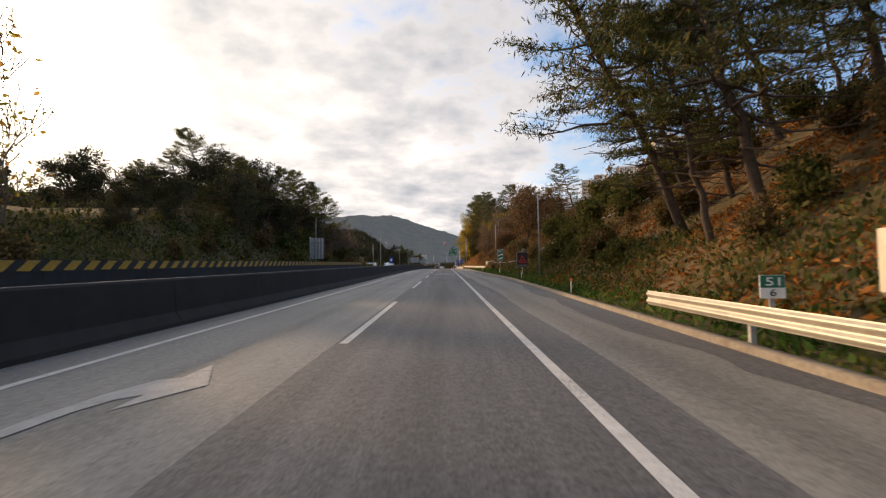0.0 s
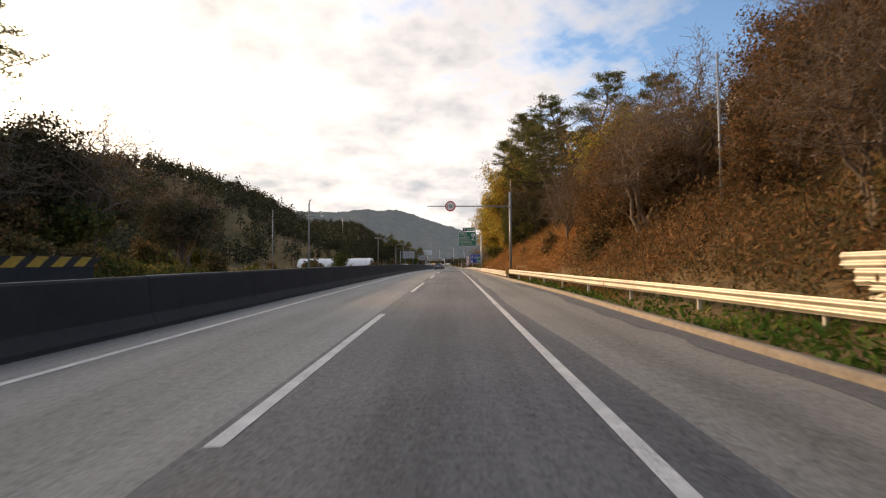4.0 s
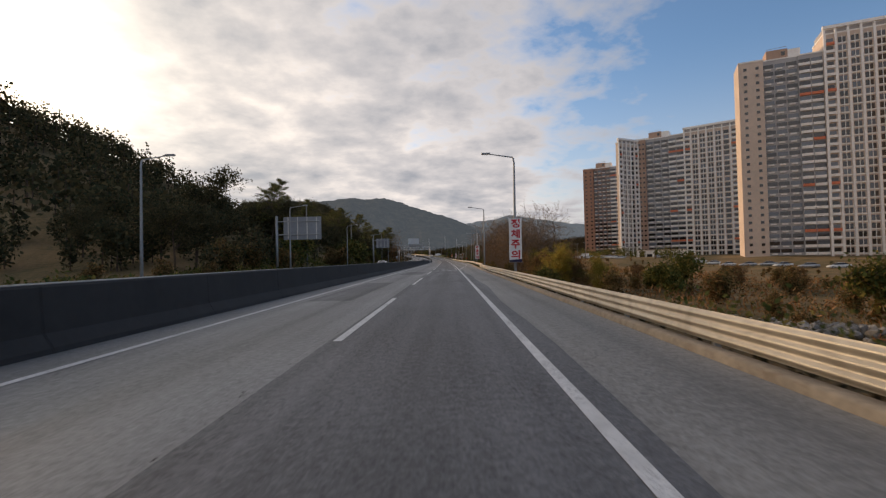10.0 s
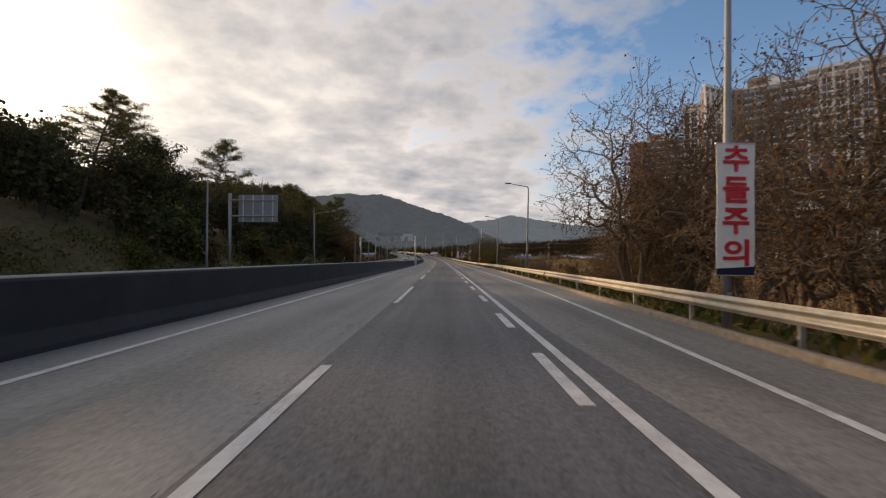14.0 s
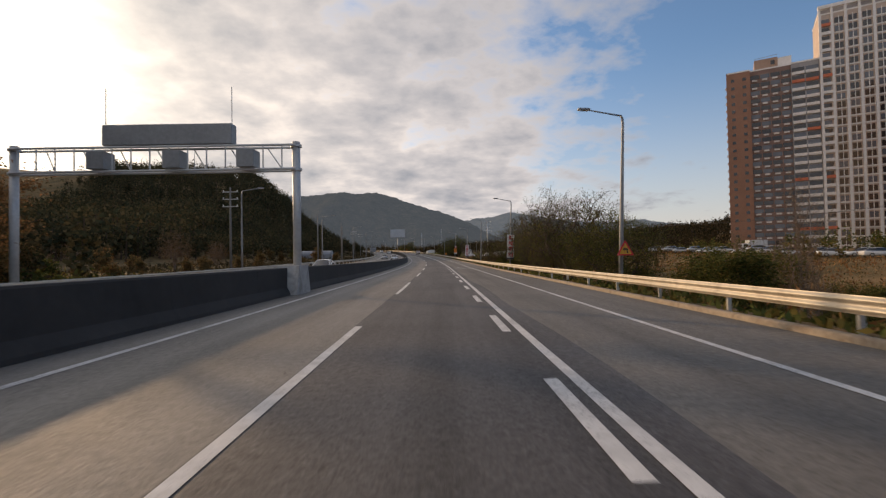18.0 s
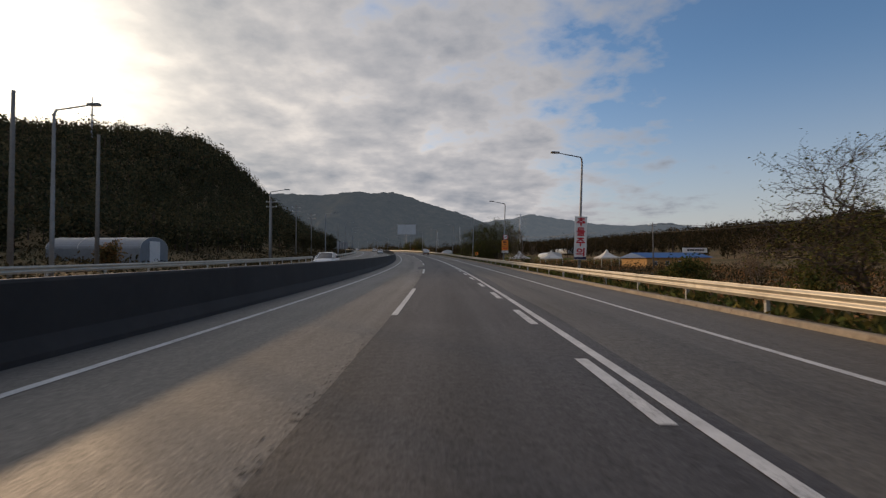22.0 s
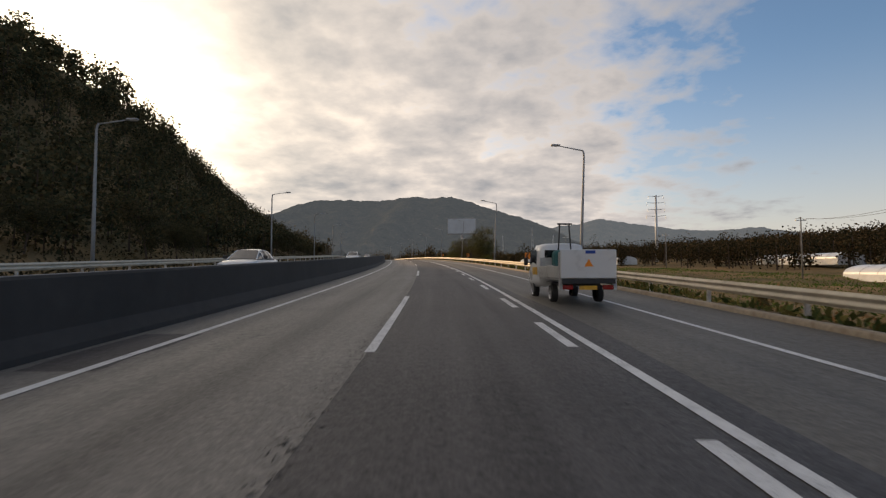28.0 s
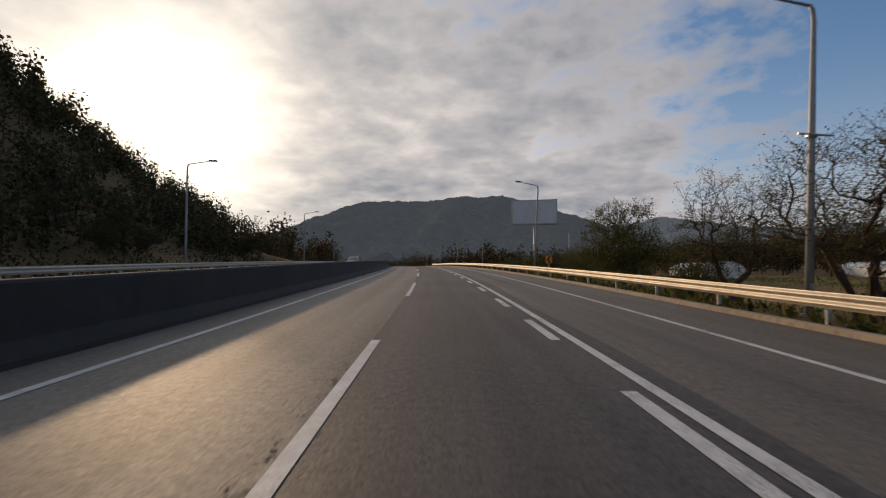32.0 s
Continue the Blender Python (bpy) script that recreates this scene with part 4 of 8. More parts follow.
def banner(s, u, text, label):
    b = thing("warning_banner", lamp_stand(s, u), label, "banner", "banners on the lamp posts")
    part("cloth", prism([(-0.43, 1.2), (0.43, 1.2), (0.45, 2.0), (0.43, 3.4), (0.45, 4.3), (-0.45, 4.3), (-0.43, 3.0), (-0.45, 2.0)], 0.02, "xz"), WHITE, b, "white printed cloth", m=pose(0, -0.16, 0))
    for i, ch in enumerate(text):
        part("letter", words(ch, 0.62, 0.62, 0.012, 0.03), RED, b, "red letter", m=pose(0, -0.175, 3.93 - 0.73 * i))
    part("hem", prism([(-0.435, 1.22), (0.435, 1.22), (0.44, 1.42), (-0.44, 1.36)], 0.012, "xz"), NAVY, b, "navy printed hem", m=pose(0, -0.172, 0))
    for z in (1.22, 4.28):
        part("crossbar", piped([(-0.47, -0.15, z), (0.47, -0.15, z)], 0.025, 8), GALV, b)
        part("clamp", disc(bmesh.new(), (0, 0, z), 0.14, (0, 0, 1), 0.07, 12), GALV, b)


banner(247, 3.3, "정체주의", "white banner on a lamp post warning of queues")
banner(316.9, 4.85, "추돌주의", "white banner on a lamp post warning of collisions")
banner(462.1, 7.4, "정체주의", "white banner on a lamp post warning of queues")
banner(532, 7.62, "추돌주의", "white banner on a lamp post warning of collisions")

bracket = thing("banner_bracket", lamp_stand(736.7, 7.6), "bare steel banner bracket clamped to a lamp post", "bracket")
part("crossbar", piped([(-0.5, -0.15, 4.9), (0.5, -0.15, 4.9)], 0.03, 8), GALV, bracket)
part("clamp", disc(bmesh.new(), (0, 0, 4.9), 0.15, (0, 0, 1), 0.08, 12), GALV, bracket)


def plain_pole(s, u, height, radius=0.13, arms=0, label="grey concrete utility pole", paint=POLE_CONC):
    z0 = on_ground(s, u) if u < FAR_EDGE - 0.5 or u > kerb_u(s) + 0.6 else 0
    p = thing("utility_pole", spot(s, u, z0), label, "utility pole", "utility poles beside the road")
    part("pole", piped([(0, 0, -0.6), (0, 0, height)], [radius, radius * 0.6], 10), paint, p, smooth=True)
    for k in range(arms):
        z = height - 0.5 - 0.8 * k
        arm = part("crossarm", boxed(-0.85, 0.85, -0.05, 0.05, z - 0.05, z + 0.05), GALV, p)
        for x in (-0.75, 0, 0.75):
            part("insulator", disc(bmesh.new(), (x, 0, z + 0.12), 0.05, (0, 0, 1), 0.16, 8), WHITE, arm)
    return p


for s, u, h, arms in ((214, -23, 9.6, 1), (291, -24.5, 10.5, 0), (330, -25, 10.2, 0), (395, -26, 10, 0), (454, -24.5, 9.6, 3), (496, -25, 10.3, 0), (505, -27, 10, 0), (523, -25, 10, 0), (531, -26, 9.5, 0), (576, -28, 10, 2), (598, -29, 10.5, 2), (604, -27, 9.5, 2), (640, -25, 9, 0)):
    plain_pole(s, u, h, 0.15, arms)
for s, u, h in ((33.2, 6.3, 7.1), (82.4, 8.0, 7.0), (100, 10.5, 7.0), (72, -22.9, 9.0), (135, -23, 8)):
    plain_pole(s, u, h, 0.075, 0, "slim grey steel pole on the verge", POLE_GREY)
for s, u, h in ((430, 62, 8), (470, 70, 8), (520, 48, 8.5), (560, 60, 8.5), (585, 40, 9), (630, 44, 9), (668, 38, 9), (700, 52, 9), (745, 60, 9), (770, 45, 9)):
    plain_pole(s, u, h, 0.13, 1, "pale concrete power pole in the fields", POLE_CONC)
twin = thing("camera_pole", spot(148, -22.6) @ Matrix.Diagonal((1.15, 1, 1.34, 1)), "grey pole with a curved lamp and two short arms", "camera pole")
part("pole", piped([(0, 0, -0.3), (0, 0, 7.6), (0.08, 0, 8.0), (0.3, 0, 8.15)], [0.13, 0.09, 0.07, 0.05], 10), POLE_GREY, twin, smooth=True)
part("arm", piped([(0, 0, 6.6), (1.4, 0, 6.75)], 0.05, 8), POLE_GREY, twin)
part("arm", piped([(0, 0.1, 6.3), (1.6, 0.1, 6.4)], 0.05, 8), POLE_GREY, twin)
part("camera_box", boxed(1.25, 1.65, -0.1, 0.1, 6.6, 6.85, 0.03), POLE_WHITE, twin)
part("camera_box", boxed(1.45, 1.85, 0.0, 0.2, 6.2, 6.45, 0.03), POLE_WHITE, twin)

# ---- signs ----
def plate(w, h, material, m, parent, name="panel", thick=0.03, corner=0.05, label=""):
    c = min(corner, w / 3, h / 3)
    o = []
    for cx, cz, a0 in ((w / 2 - c, h / 2 - c, 0), (-w / 2 + c, h / 2 - c, 90), (-w / 2 + c, -h / 2 + c, 180), (w / 2 - c, -h / 2 + c, 270)):
        for k in range(4):
            a = radians(a0 + 30 * k)
            o.append((cx + c * math.cos(a), cz + c * math.sin(a)))
    return part(name, prism(o, thick, "xz"), material, parent, label, m)


def post_pair(parent, xs, z0, z1, r=0.05, y=0.06, mat=GALV):
    for x in xs:
        part("post", piped([(x, y, z0), (x, y, z1)], r, 10), mat, parent)


def arrow_plate(parent, w, h, m, material=WHITE, name="arrow"):
    """A slanting exit arrow: shaft and head."""
    o = [(-0.5, -0.32), (-0.28, -0.5), (0.12, -0.1), (0.3, -0.28), (0.5, 0.5), (-0.28, 0.3), (-0.1, 0.12)]
    return part(name, prism([(a * w, b * h) for a, b in o], 0.008, "xz"), material, parent, m=m)


# large green exit sign on a cantilever mast
exit_sign = thing("exit_sign", spot(163.6, 3.58), "large green exit sign with white writing on a mast", "road sign")
part("mast", piped([(0, 0.15, -0.5), (0, 0.15, 6.35)], 0.135, 14), POLE_WHITE, exit_sign, "grey steel mast", smooth=True)
part("mast_cap", disc(bmesh.new(), (0, 0.15, 6.37), 0.15, (0, 0, 1), 0.06, 14), POLE_WHITE, exit_sign)
for z in (5.75, 4.75):
    part("arm", piped([(0, 0.15, z), (-2.4, 0.12, z)], 0.06, 10), POLE_WHITE, exit_sign)
    part("flange", disc(bmesh.new(), (-0.16, 0.15, z), 0.14, (1, 0, 0), 0.05, 12), POLE_WHITE, exit_sign)
board = plate(3.05, 2.56, WHITE, pose(-2.48, 0.0, 5.75), exit_sign, "board", 0.05)
plate(2.99, 2.50, GREEN, pose(0, -0.024, 0), board, "face", 0.012, label="green reflective face")
top_board = plate(2.36, 0.66, WHITE, pose(-2.14, 0.0, 7.43), exit_sign, "top_board", 0.05)
plate(2.30, 0.60, GREEN, pose(0, -0.024, 0), top_board, "face", 0.012, label="green reflective face")
plate(0.62, 0.58, NAVY, pose(-0.84, -0.032, 0), top_board, "number_field", 0.012, label="dark blue exit number field")
part("writing", words("7", 0.26, 0.42), WHITE, top_board, "white exit number", pose(-0.84, -0.036, 0))
part("writing", words("북대전", 0.98, 0.34), WHITE, top_board, "white writing", pose(0.08, -0.03, 0))
part("junction_mark", prism([(-0.22, -0.24), (-0.12, -0.24), (-0.04, 0.24), (-0.14, 0.24)], 0.006, "xz"), WHITE, top_board, m=pose(0.9, -0.036, 0))
part("junction_mark", prism([(0.0, -0.24), (0.10, -0.24), (0.26, 0.24), (0.12, 0.24)], 0.006, "xz"), WHITE, top_board, m=pose(0.9, -0.036, 0))
for text, w, h, x, z in (("북대전", 1.18, 0.36, -0.74, 0.94), ("N. Daejeon", 1.28, 0.2, -0.68, 0.60), ("대덕특구", 1.62, 0.36, -0.50, 0.19), ("Daedeok Innopolis", 1.85, 0.19, -0.40, -0.17), ("정부대전청사", 2.2, 0.36, -0.20, -0.66), ("Govt. Complex Daejeon", 2.5, 0.2, -0.06, -1.02), ("100m", 0.62, 0.2, 1.02, -0.17)):
    part("writing", words(text, w, h), WHITE, board, "white writing", pose(x, -0.03, z))
part("rule", boxed(-1.42, 1.42, -0.036, -0.03, -0.375, -0.355), WHITE, board)
plate(0.64, 0.46, WHITE, pose(1.04, -0.034, 0.68), board, "route_shield", 0.012, 0.2)
part("writing", words("88", 0.4, 0.28), BLUE, board, "blue route number", pose(1.04, -0.042, 0.68))
arrow_plate(board, 0.36, 0.36, pose(1.04, -0.036, 0.19))

# blue lay-by sign
rest = thing("rest_area_sign", spot(211.1, 4.83), "blue rest area sign with white writing on posts", "road sign")
post_pair(rest, (-1.05, 0.95), on_ground(211, 4.8) - 0.5, 4.1, 0.06)
face = plate(3.46, 2.46, WHITE, pose(0, 0, 2.92), rest, "board", 0.05)
plate(3.38, 2.38, BLUE, pose(0, -0.024, 0), face, "face", 0.012, label="blue reflective face")
plate(0.86, 0.86, WHITE, pose(-1.08, -0.034, 0.40), face, "parking_frame", 0.012, 0.03)
plate(0.78, 0.78, BLUE, pose(-1.08, -0.042, 0.40), face, "parking_field", 0.012, 0.03)
part("writing", words("P", 0.38, 0.58), WHITE, face, "white parking letter", pose(-1.08, -0.044, 0.40))
part("writing", words("북대전", 0.86, 0.27), WHITE, face, "white writing", pose(0.0, -0.034, 0.72))
part("writing", words("졸음 쉼터", 2.02, 0.44), WHITE, face, "white writing", pose(0.58, -0.034, 0.22))
part("writing", words("2km 앞", 1.0, 0.24), WHITE, face, "white writing", pose(0.42, -0.034, -0.70))
arrow_plate(face, 0.4, 0.4, pose(1.3, -0.034, -0.66))
plate(0.5, 0.6, WHITE, pose(-1.20, -0.034, -0.70), face, "toilet_frame", 0.012, 0.03)
plate(0.44, 0.54, BLUE, pose(-1.20, -0.042, -0.70), face, "toilet_field", 0.012, 0.03)
for x in (-1.30, -1.10):
    part("symbol", prism([(-0.05, -0.2), (0.05, -0.2), (0.07, 0.1), (-0.07, 0.1)], 0.006, "xz"), WHITE, face, m=pose(x, -0.05, -0.70))
    part("symbol", disc(bmesh.new(), (x, -0.05, -0.53), 0.05, (0, 1, 0), 0.006, 12), WHITE, face)
plate(0.66, 0.60, NAVY, pose(-0.54, -0.034, -0.70), face, "covered_field", 0.012, 0.02, "dark patch over the sign")


def countdown(s, u, bars, text, z0, z1, w):
    """Green exit countdown board with slanted white bars."""
    c = thing("countdown_sign", spot(s, u), "green exit countdown board with slanted white bars", "road sign", "exit countdown boards")
    h = z1 - z0
    part("post", piped([(0, 0.06, on_ground(s, u) - 0.4), (0, 0.06, z1 - 0.2)], 0.05, 10), GALV, c)
    b = plate(w, h, WHITE, pose(0, 0, (z0 + z1) / 2), c, "board", 0.03)
    plate(w - 0.05, h - 0.05, GREEN, pose(0, -0.016, 0), b, "face", 0.012, label="green reflective face")
    part("writing", words(text, w * 0.72, h * 0.14), WHITE, b, "white distance", pose(0, -0.024, h * 0.37))
    part("writing", words("m", w * 0.2, h * 0.07), WHITE, b, "white distance", pose(0, -0.024, h * 0.25))
    for k in range(bars):
        z = -h * 0.28 + (k - (bars - 1) / 2) * h * 0.30 + (0.12 * h if bars > 1 else 0.08 * h)
        part("bar", prism([(-w * 0.44, z - h * 0.10), (w * 0.44, z + h * 0.04), (w * 0.44, z + h * 0.14), (-w * 0.44, z)], 0.006, "xz"), WHITE, b, m=pose(0, -0.024, 0))


countdown(61.6, 6.35, 2, "200", 1.65, 3.35, 0.76)
countdown(180.1, 3.98, 1, "100", 1.5, 2.85, 0.64)


def distance_post(s, u, z, text, km):
    p = thing("kilometre_sign", spot(s, u), "small green and white kilometre marker on a post", "road sign", "kilometre markers")
    part("post", boxed(-0.05, 0.05, 0.02, 0.06, on_ground(s, u) - 0.4, z + 0.2), CONCRETE, p)
    b = plate(0.52, 0.48, WHITE, pose(0, 0, z), p, "board", 0.02, 0.02)
    plate(0.5, 0.25, GREEN, pose(0, -0.012, 0.105), b, "upper_field", 0.01, 0.01)
    part("writing", words(km, 0.3, 0.17), WHITE, b, "white number", pose(0, -0.02, 0.105))
    part("writing", words(text, 0.13, 0.15), BLACK, b, "dark number", pose(0, -0.014, -0.12))


distance_post(3.0, 5.1, 1.0, "6", "51")
distance_post(203.5, 6.6, 0.45, "4", "51")
distance_post(394, 8.4, 0.55, "2", "51")

# dark matrix warning sign with a solar panel
led = thing("matrix_sign", spot(38.6, 5.75), "dark electronic warning sign with a red triangle and solar panel", "road sign")
part("post", piped([(0, 0.1, on_ground(38.6, 5.75) - 0.4), (0, 0.1, 2.6)], 0.055, 10), GALV, led)
cab = part("cabinet", box(bmesh.new(), -0.5, 0.5, -0.06, 0.10, 1.05, 2.42, 0.02), BLACK, led)
plate(1.04, 1.42, GALV, pose(0, 0.02, 1.735), led, "rim", 0.03, 0.02)
part("triangle", prism([(-0.40, 1.42), (0.40, 1.42), (0.0, 2.16)], 0.012, "xz"), RED, cab, "red warning triangle", pose(0, -0.068, 0))
part("triangle_field", prism([(-0.27, 1.50), (0.27, 1.50), (0.0, 2.0)], 0.012, "xz"), BLACK, cab, m=pose(0, -0.076, 0))
part("symbol", prism([(-0.16, 1.60), (-0.1, 1.70), (0.1, 1.66), (0.17, 1.58), (0.05, 1.61)], 0.008, "xz"), RED, cab, m=pose(0, -0.084, 0))
for k in range(6):
    part("text_bar", boxed(-0.36 + 0.125 * k, -0.27 + 0.125 * k, -0.07, -0.062, 1.15, 1.24), POLE_GREY, cab)
part("solar_panel", boxed(-0.16, 0.16, -0.25, 0.25, -0.015, 0.015), GALV, led, m=pose(0.12, 0.1, 2.62, -32, 18, 0))

# speed limit on a mast arm over the lane
mast = thing("speed_sign_mast", spot(127.5, 4.42), "tall grey mast with a long arm carrying a speed limit", "road sign")
part("mast", piped([(0, 0, -0.5), (0, 0, 8.65)], [0.14, 0.12], 14), POLE_GREY, mast, smooth=True)
part("rod", piped([(0.05, 0, 8.6), (0.05, 0, 9.9)], 0.015, 6), GALV, mast)
part("arm", piped([(0, 0, 7.12), (-3.0, 0, 7.2), (-8.55, 0, 7.26)], [0.08, 0.07, 0.05], 10), POLE_GREY, mast, smooth=True)
part("collar", disc(bmesh.new(), (0, 0, 7.12), 0.2, (0, 0, 1), 0.14, 14), POLE_GREY, mast)


def limit_disc(parent, m, r=0.48):
    d = part("disc", disc(bmesh.new(), (0, 0, 0), r, (0, 1, 0), 0.03, 40), RED, parent, "red-rimmed speed limit disc", m)
    part("field", disc(bmesh.new(), (0, -0.018, 0), r * 0.78, (0, 1, 0), 0.012, 40), WHITE, d)
    part("writing", words("100", r * 1.15, r * 0.66), BLACK, d, "black speed limit", pose(0, -0.022, 0))
    return d


limit_disc(mast, pose(-6.13, -0.1, 7.22), 0.54)

# curve warning triangle on a lamp post
tri = thing("curve_warning_sign", spot(425.3, 7.55), "red-edged yellow triangle warning of a bend", "road sign")
part("panel", prism([(-0.43, 1.55), (0.43, 1.55), (0.0, 2.32)], 0.02, "xz"), RED, tri, m=pose(0, -0.2, 0))
part("field", prism([(-0.31, 1.62), (0.31, 1.62), (0.0, 2.18)], 0.02, "xz"), YELLOW, tri, m=pose(0, -0.207, 0))
part("symbol", prism([(0.06, 1.66), (0.12, 1.66), (0.12, 1.90), (-0.03, 1.90), (-0.03, 1.95), (-0.14, 1.86), (-0.03, 1.77), (-0.03, 1.83), (0.06, 1.83)], 0.01, "xz"), BLACK, tri, m=pose(0, -0.222, 0))
part("bracket", boxed(-0.12, 0.12, -0.2, 0.1, 1.8, 1.86), GALV, tri)

# speed camera warning
cam_sign = thing("speed_camera_sign", spot(565, 7.78), "speed limit disc over an orange speed camera warning board", "road sign")
limit_disc(cam_sign, pose(0.08, -0.2, 3.86), 0.36)
ob_ = plate(0.94, 1.42, ORANGE, pose(0.0, -0.2, 2.70), cam_sign, "board", 0.03)
part("camera_symbol", boxed(-0.26, 0.12, -0.03, -0.018, 0.36, 0.56), BLACK, ob_)
part("camera_symbol", boxed(0.16, 0.26, -0.03, -0.018, 0.40, 0.52), BLACK, ob_)
part("writing", words("이동식", 0.66, 0.2), BLACK, ob_, "black writing", pose(0, -0.02, 0.12))
part("writing", words("단속구간", 0.78, 0.2), BLACK, ob_, "black writing", pose(0, -0.02, -0.18))
part("text_bar", boxed(-0.3, 0.3, -0.026, -0.018, -0.48, -0.36), RED, ob_)
low_b = plate(0.94, 0.34, WHITE, pose(0.0, -0.2, 1.78), cam_sign, "lower_board", 0.03)
part("writing", words("안전운전", 0.8, 0.2), BLACK, low_b, "black writing", pose(0, -0.02, 0))
part("bracket", boxed(-0.15, 0.15, -0.2, 0.1, 2.2, 2.28), GALV, cam_sign)


def chevron(s, u):
    c = thing("chevron_sign", spot(s, u), "black and orange bend chevron on a post", "road sign", "bend chevrons")
    z0 = on_ground(s, u)
    part("post", piped([(0, 0.05, z0 - 0.4), (0, 0.05, 1.6)], 0.04, 8), GALV, c)
    b = plate(0.5, 0.62, ORANGE, pose(0, 0, 1.35), c, "board", 0.02, 0.02)
    part("chevron", prism([(0.16, 0.27), (-0.0, 0.27), (-0.18, 0.0), (-0.0, -0.27), (0.16, -0.27), (-0.03, 0.0)], 0.008, "xz"), BLACK, b, m=pose(0, -0.016, 0))


for s, u in ((588, 6.9), (680, 6.65), (723, 6.7), (762, 6.9)):
    chevron(s, u)

# blue arrow sign on the median
keep = thing("keep_right_sign", spot(58.5, MEDIAN), "small blue sign with a white arrow on the median", "road sign")
part("post", piped([(0, 0.04, 1.2), (0, 0.04, 2.3)], 0.03, 8), GALV, keep)
kb = plate(0.56, 0.84, BLUE, pose(0, 0, 1.93), keep, "board", 0.02, 0.03)
arrow_plate(kb, 0.36, 0.36, pose(0, -0.016, 0.05))


def sign_back(s, u, w, z0, z1, mast_x, label):
    """A sign for the other direction, seen from behind: ribbed sheet on arms and a mast."""
    b = thing("sign_back", spot(s, u), label, "road sign", "signs of the opposite carriageway")
    part("sheet", boxed(-w / 2, w / 2, -0.02, 0.02, z0, z1, 0.01), SIGN_BACK, b)
    for k in range(4):
        x = -w / 2 + w * (k + 0.5) / 4
        part("rib", boxed(x - 0.05, x + 0.05, -0.08, -0.02, z0 + 0.05, z1 - 0.05), GALV, b)
    part("mast", piped([(mast_x, 0, on_ground(s, u + mast_x) - 0.6), (mast_x, 0, z1 + 0.15)], 0.16, 12), POLE_GREY, b, smooth=True)
    for f in (0.22, 0.8):
        z = z0 + (z1 - z0) * f
        part("arm", piped([(mast_x, -0.1, z), (w / 2 * (1 if mast_x < 0 else -1) * 0.9, -0.1, z)], 0.07, 8), POLE_GREY, b)


sign_back(276, -20.6, 5.0, 4.5, 7.5, -3.4, "large grey motorway sign seen from behind")
sign_back(353, -20.3, 3.9, 5.2, 7.9, -2.8, "grey motorway sign seen from behind on a mast")
sign_back(72, -22.6, 2.1, 2.4, 5.9, -1.2, "tall grey sign board seen from behind")
sign_back(619, -22.0, 2.6, 2.2, 4.0, -1.0, "pale sign board seen from behind")

# gantry over the opposite carriageway
gan = thing("gantry", spot(424.5, 0), "steel truss gantry with a display panel over the opposite lanes", "gantry")
for u, base in ((MEDIAN + 0.35, 0.9), (-22.2, -0.3)):
    leg = part("leg", piped([(u, 0, base), (u, 0, 7.35)], 0.19, 14), POLE_WHITE, gan, smooth=True)
    for z in (6.0, 7.15):
        part("flange", disc(bmesh.new(), (u, 0, z), 0.27, (0, 0, 1), 0.12, 14), POLE_WHITE, leg)
part("pedestal", prism([(-1.15, 0), (1.15, 0), (0.75, 1.35), (-0.75, 1.35)], 1.0, "yz"), CONCRETE, gan, "pale concrete pedestal", pose(MEDIAN + 0.15, 0, 0))
for y in (-0.3, 0.3):
    for z in (6.0, 7.15):
        part("chord", piped([(MEDIAN + 0.35, y, z), (-22.2, y, z)], 0.06, 8), POLE_WHITE, gan)
for k in range(15):
    x = -9.2 - k * 0.9
    part("strut", piped([(x, -0.3, 6.0), (x, -0.3, 7.15)], 0.035, 6), POLE_WHITE, gan)
    if k % 2 == 0:
        part("brace", piped([(x, -0.3, 6.0), (x - 0.9, 0.3, 7.15)], 0.03, 6), POLE_WHITE, gan)
for x in (-10.9, -14.4, -18.0):
    part("camera_box", box(bmesh.new(), x - 0.42, x + 0.42, -0.5, 0.35, 6.1, 6.95, 0.03), POLE_GREY, gan)
panel = part("display", box(bmesh.new(), -17.8, -11.6, -0.3, 0.3, 7.25, 8.25, 0.04), POLE_GREY, gan, "grey back of a display panel")
for x in (-17.8, -11.7):
    part("rod", piped([(x, 0, 8.2), (x, 0, 10.1)], 0.02, 6), GALV, gan)

# ---- small things on the verge ----
cabinet = thing("control_cabinet", spot(1.2, 6.55), "cream metal control cabinet on a stand", "cabinet")
part("body", box(bmesh.new(), -0.5, 0.75, -0.4, 0.45, 0.95, 2.1, 0.03), RAIL_CREAM, cabinet)
part("hood", prism([(-0.5, 0.95), (0.75, 0.95), (0.75, 0.62), (-0.15, 0.62)], 0.82, "xz"), RAIL_CREAM, cabinet)
part("door", boxed(-0.44, 0.69, -0.425, -0.4, 1.02, 2.03, 0.008), RAIL_CREAM, cabinet)
part("stand", boxed(0.05, 0.45, -0.2, 0.2, on_ground(1.2, 6.6) - 0.3, 0.64), CONCRETE, cabinet)
gate = thing("metal_frame", spot(121.4, 4.62), "pale steel gate frame beside the rail", "gate")
for x in (-0.40, 0.36):
    part("upright", boxed(x - 0.03, x + 0.03, -0.03, 0.03, on_ground(121.4, 4.6) - 0.3, 1.05), RAIL_CREAM, gate)
for z in (0.40, 1.05):
    part("rail", boxed(-0.43, 0.39, -0.028, 0.028, z - 0.03, z + 0.03), RAIL_CREAM, gate)
hand = thing("slope_rail", pose(0, 0, 0), "thin pale handrail climbing the bank", "handrail")
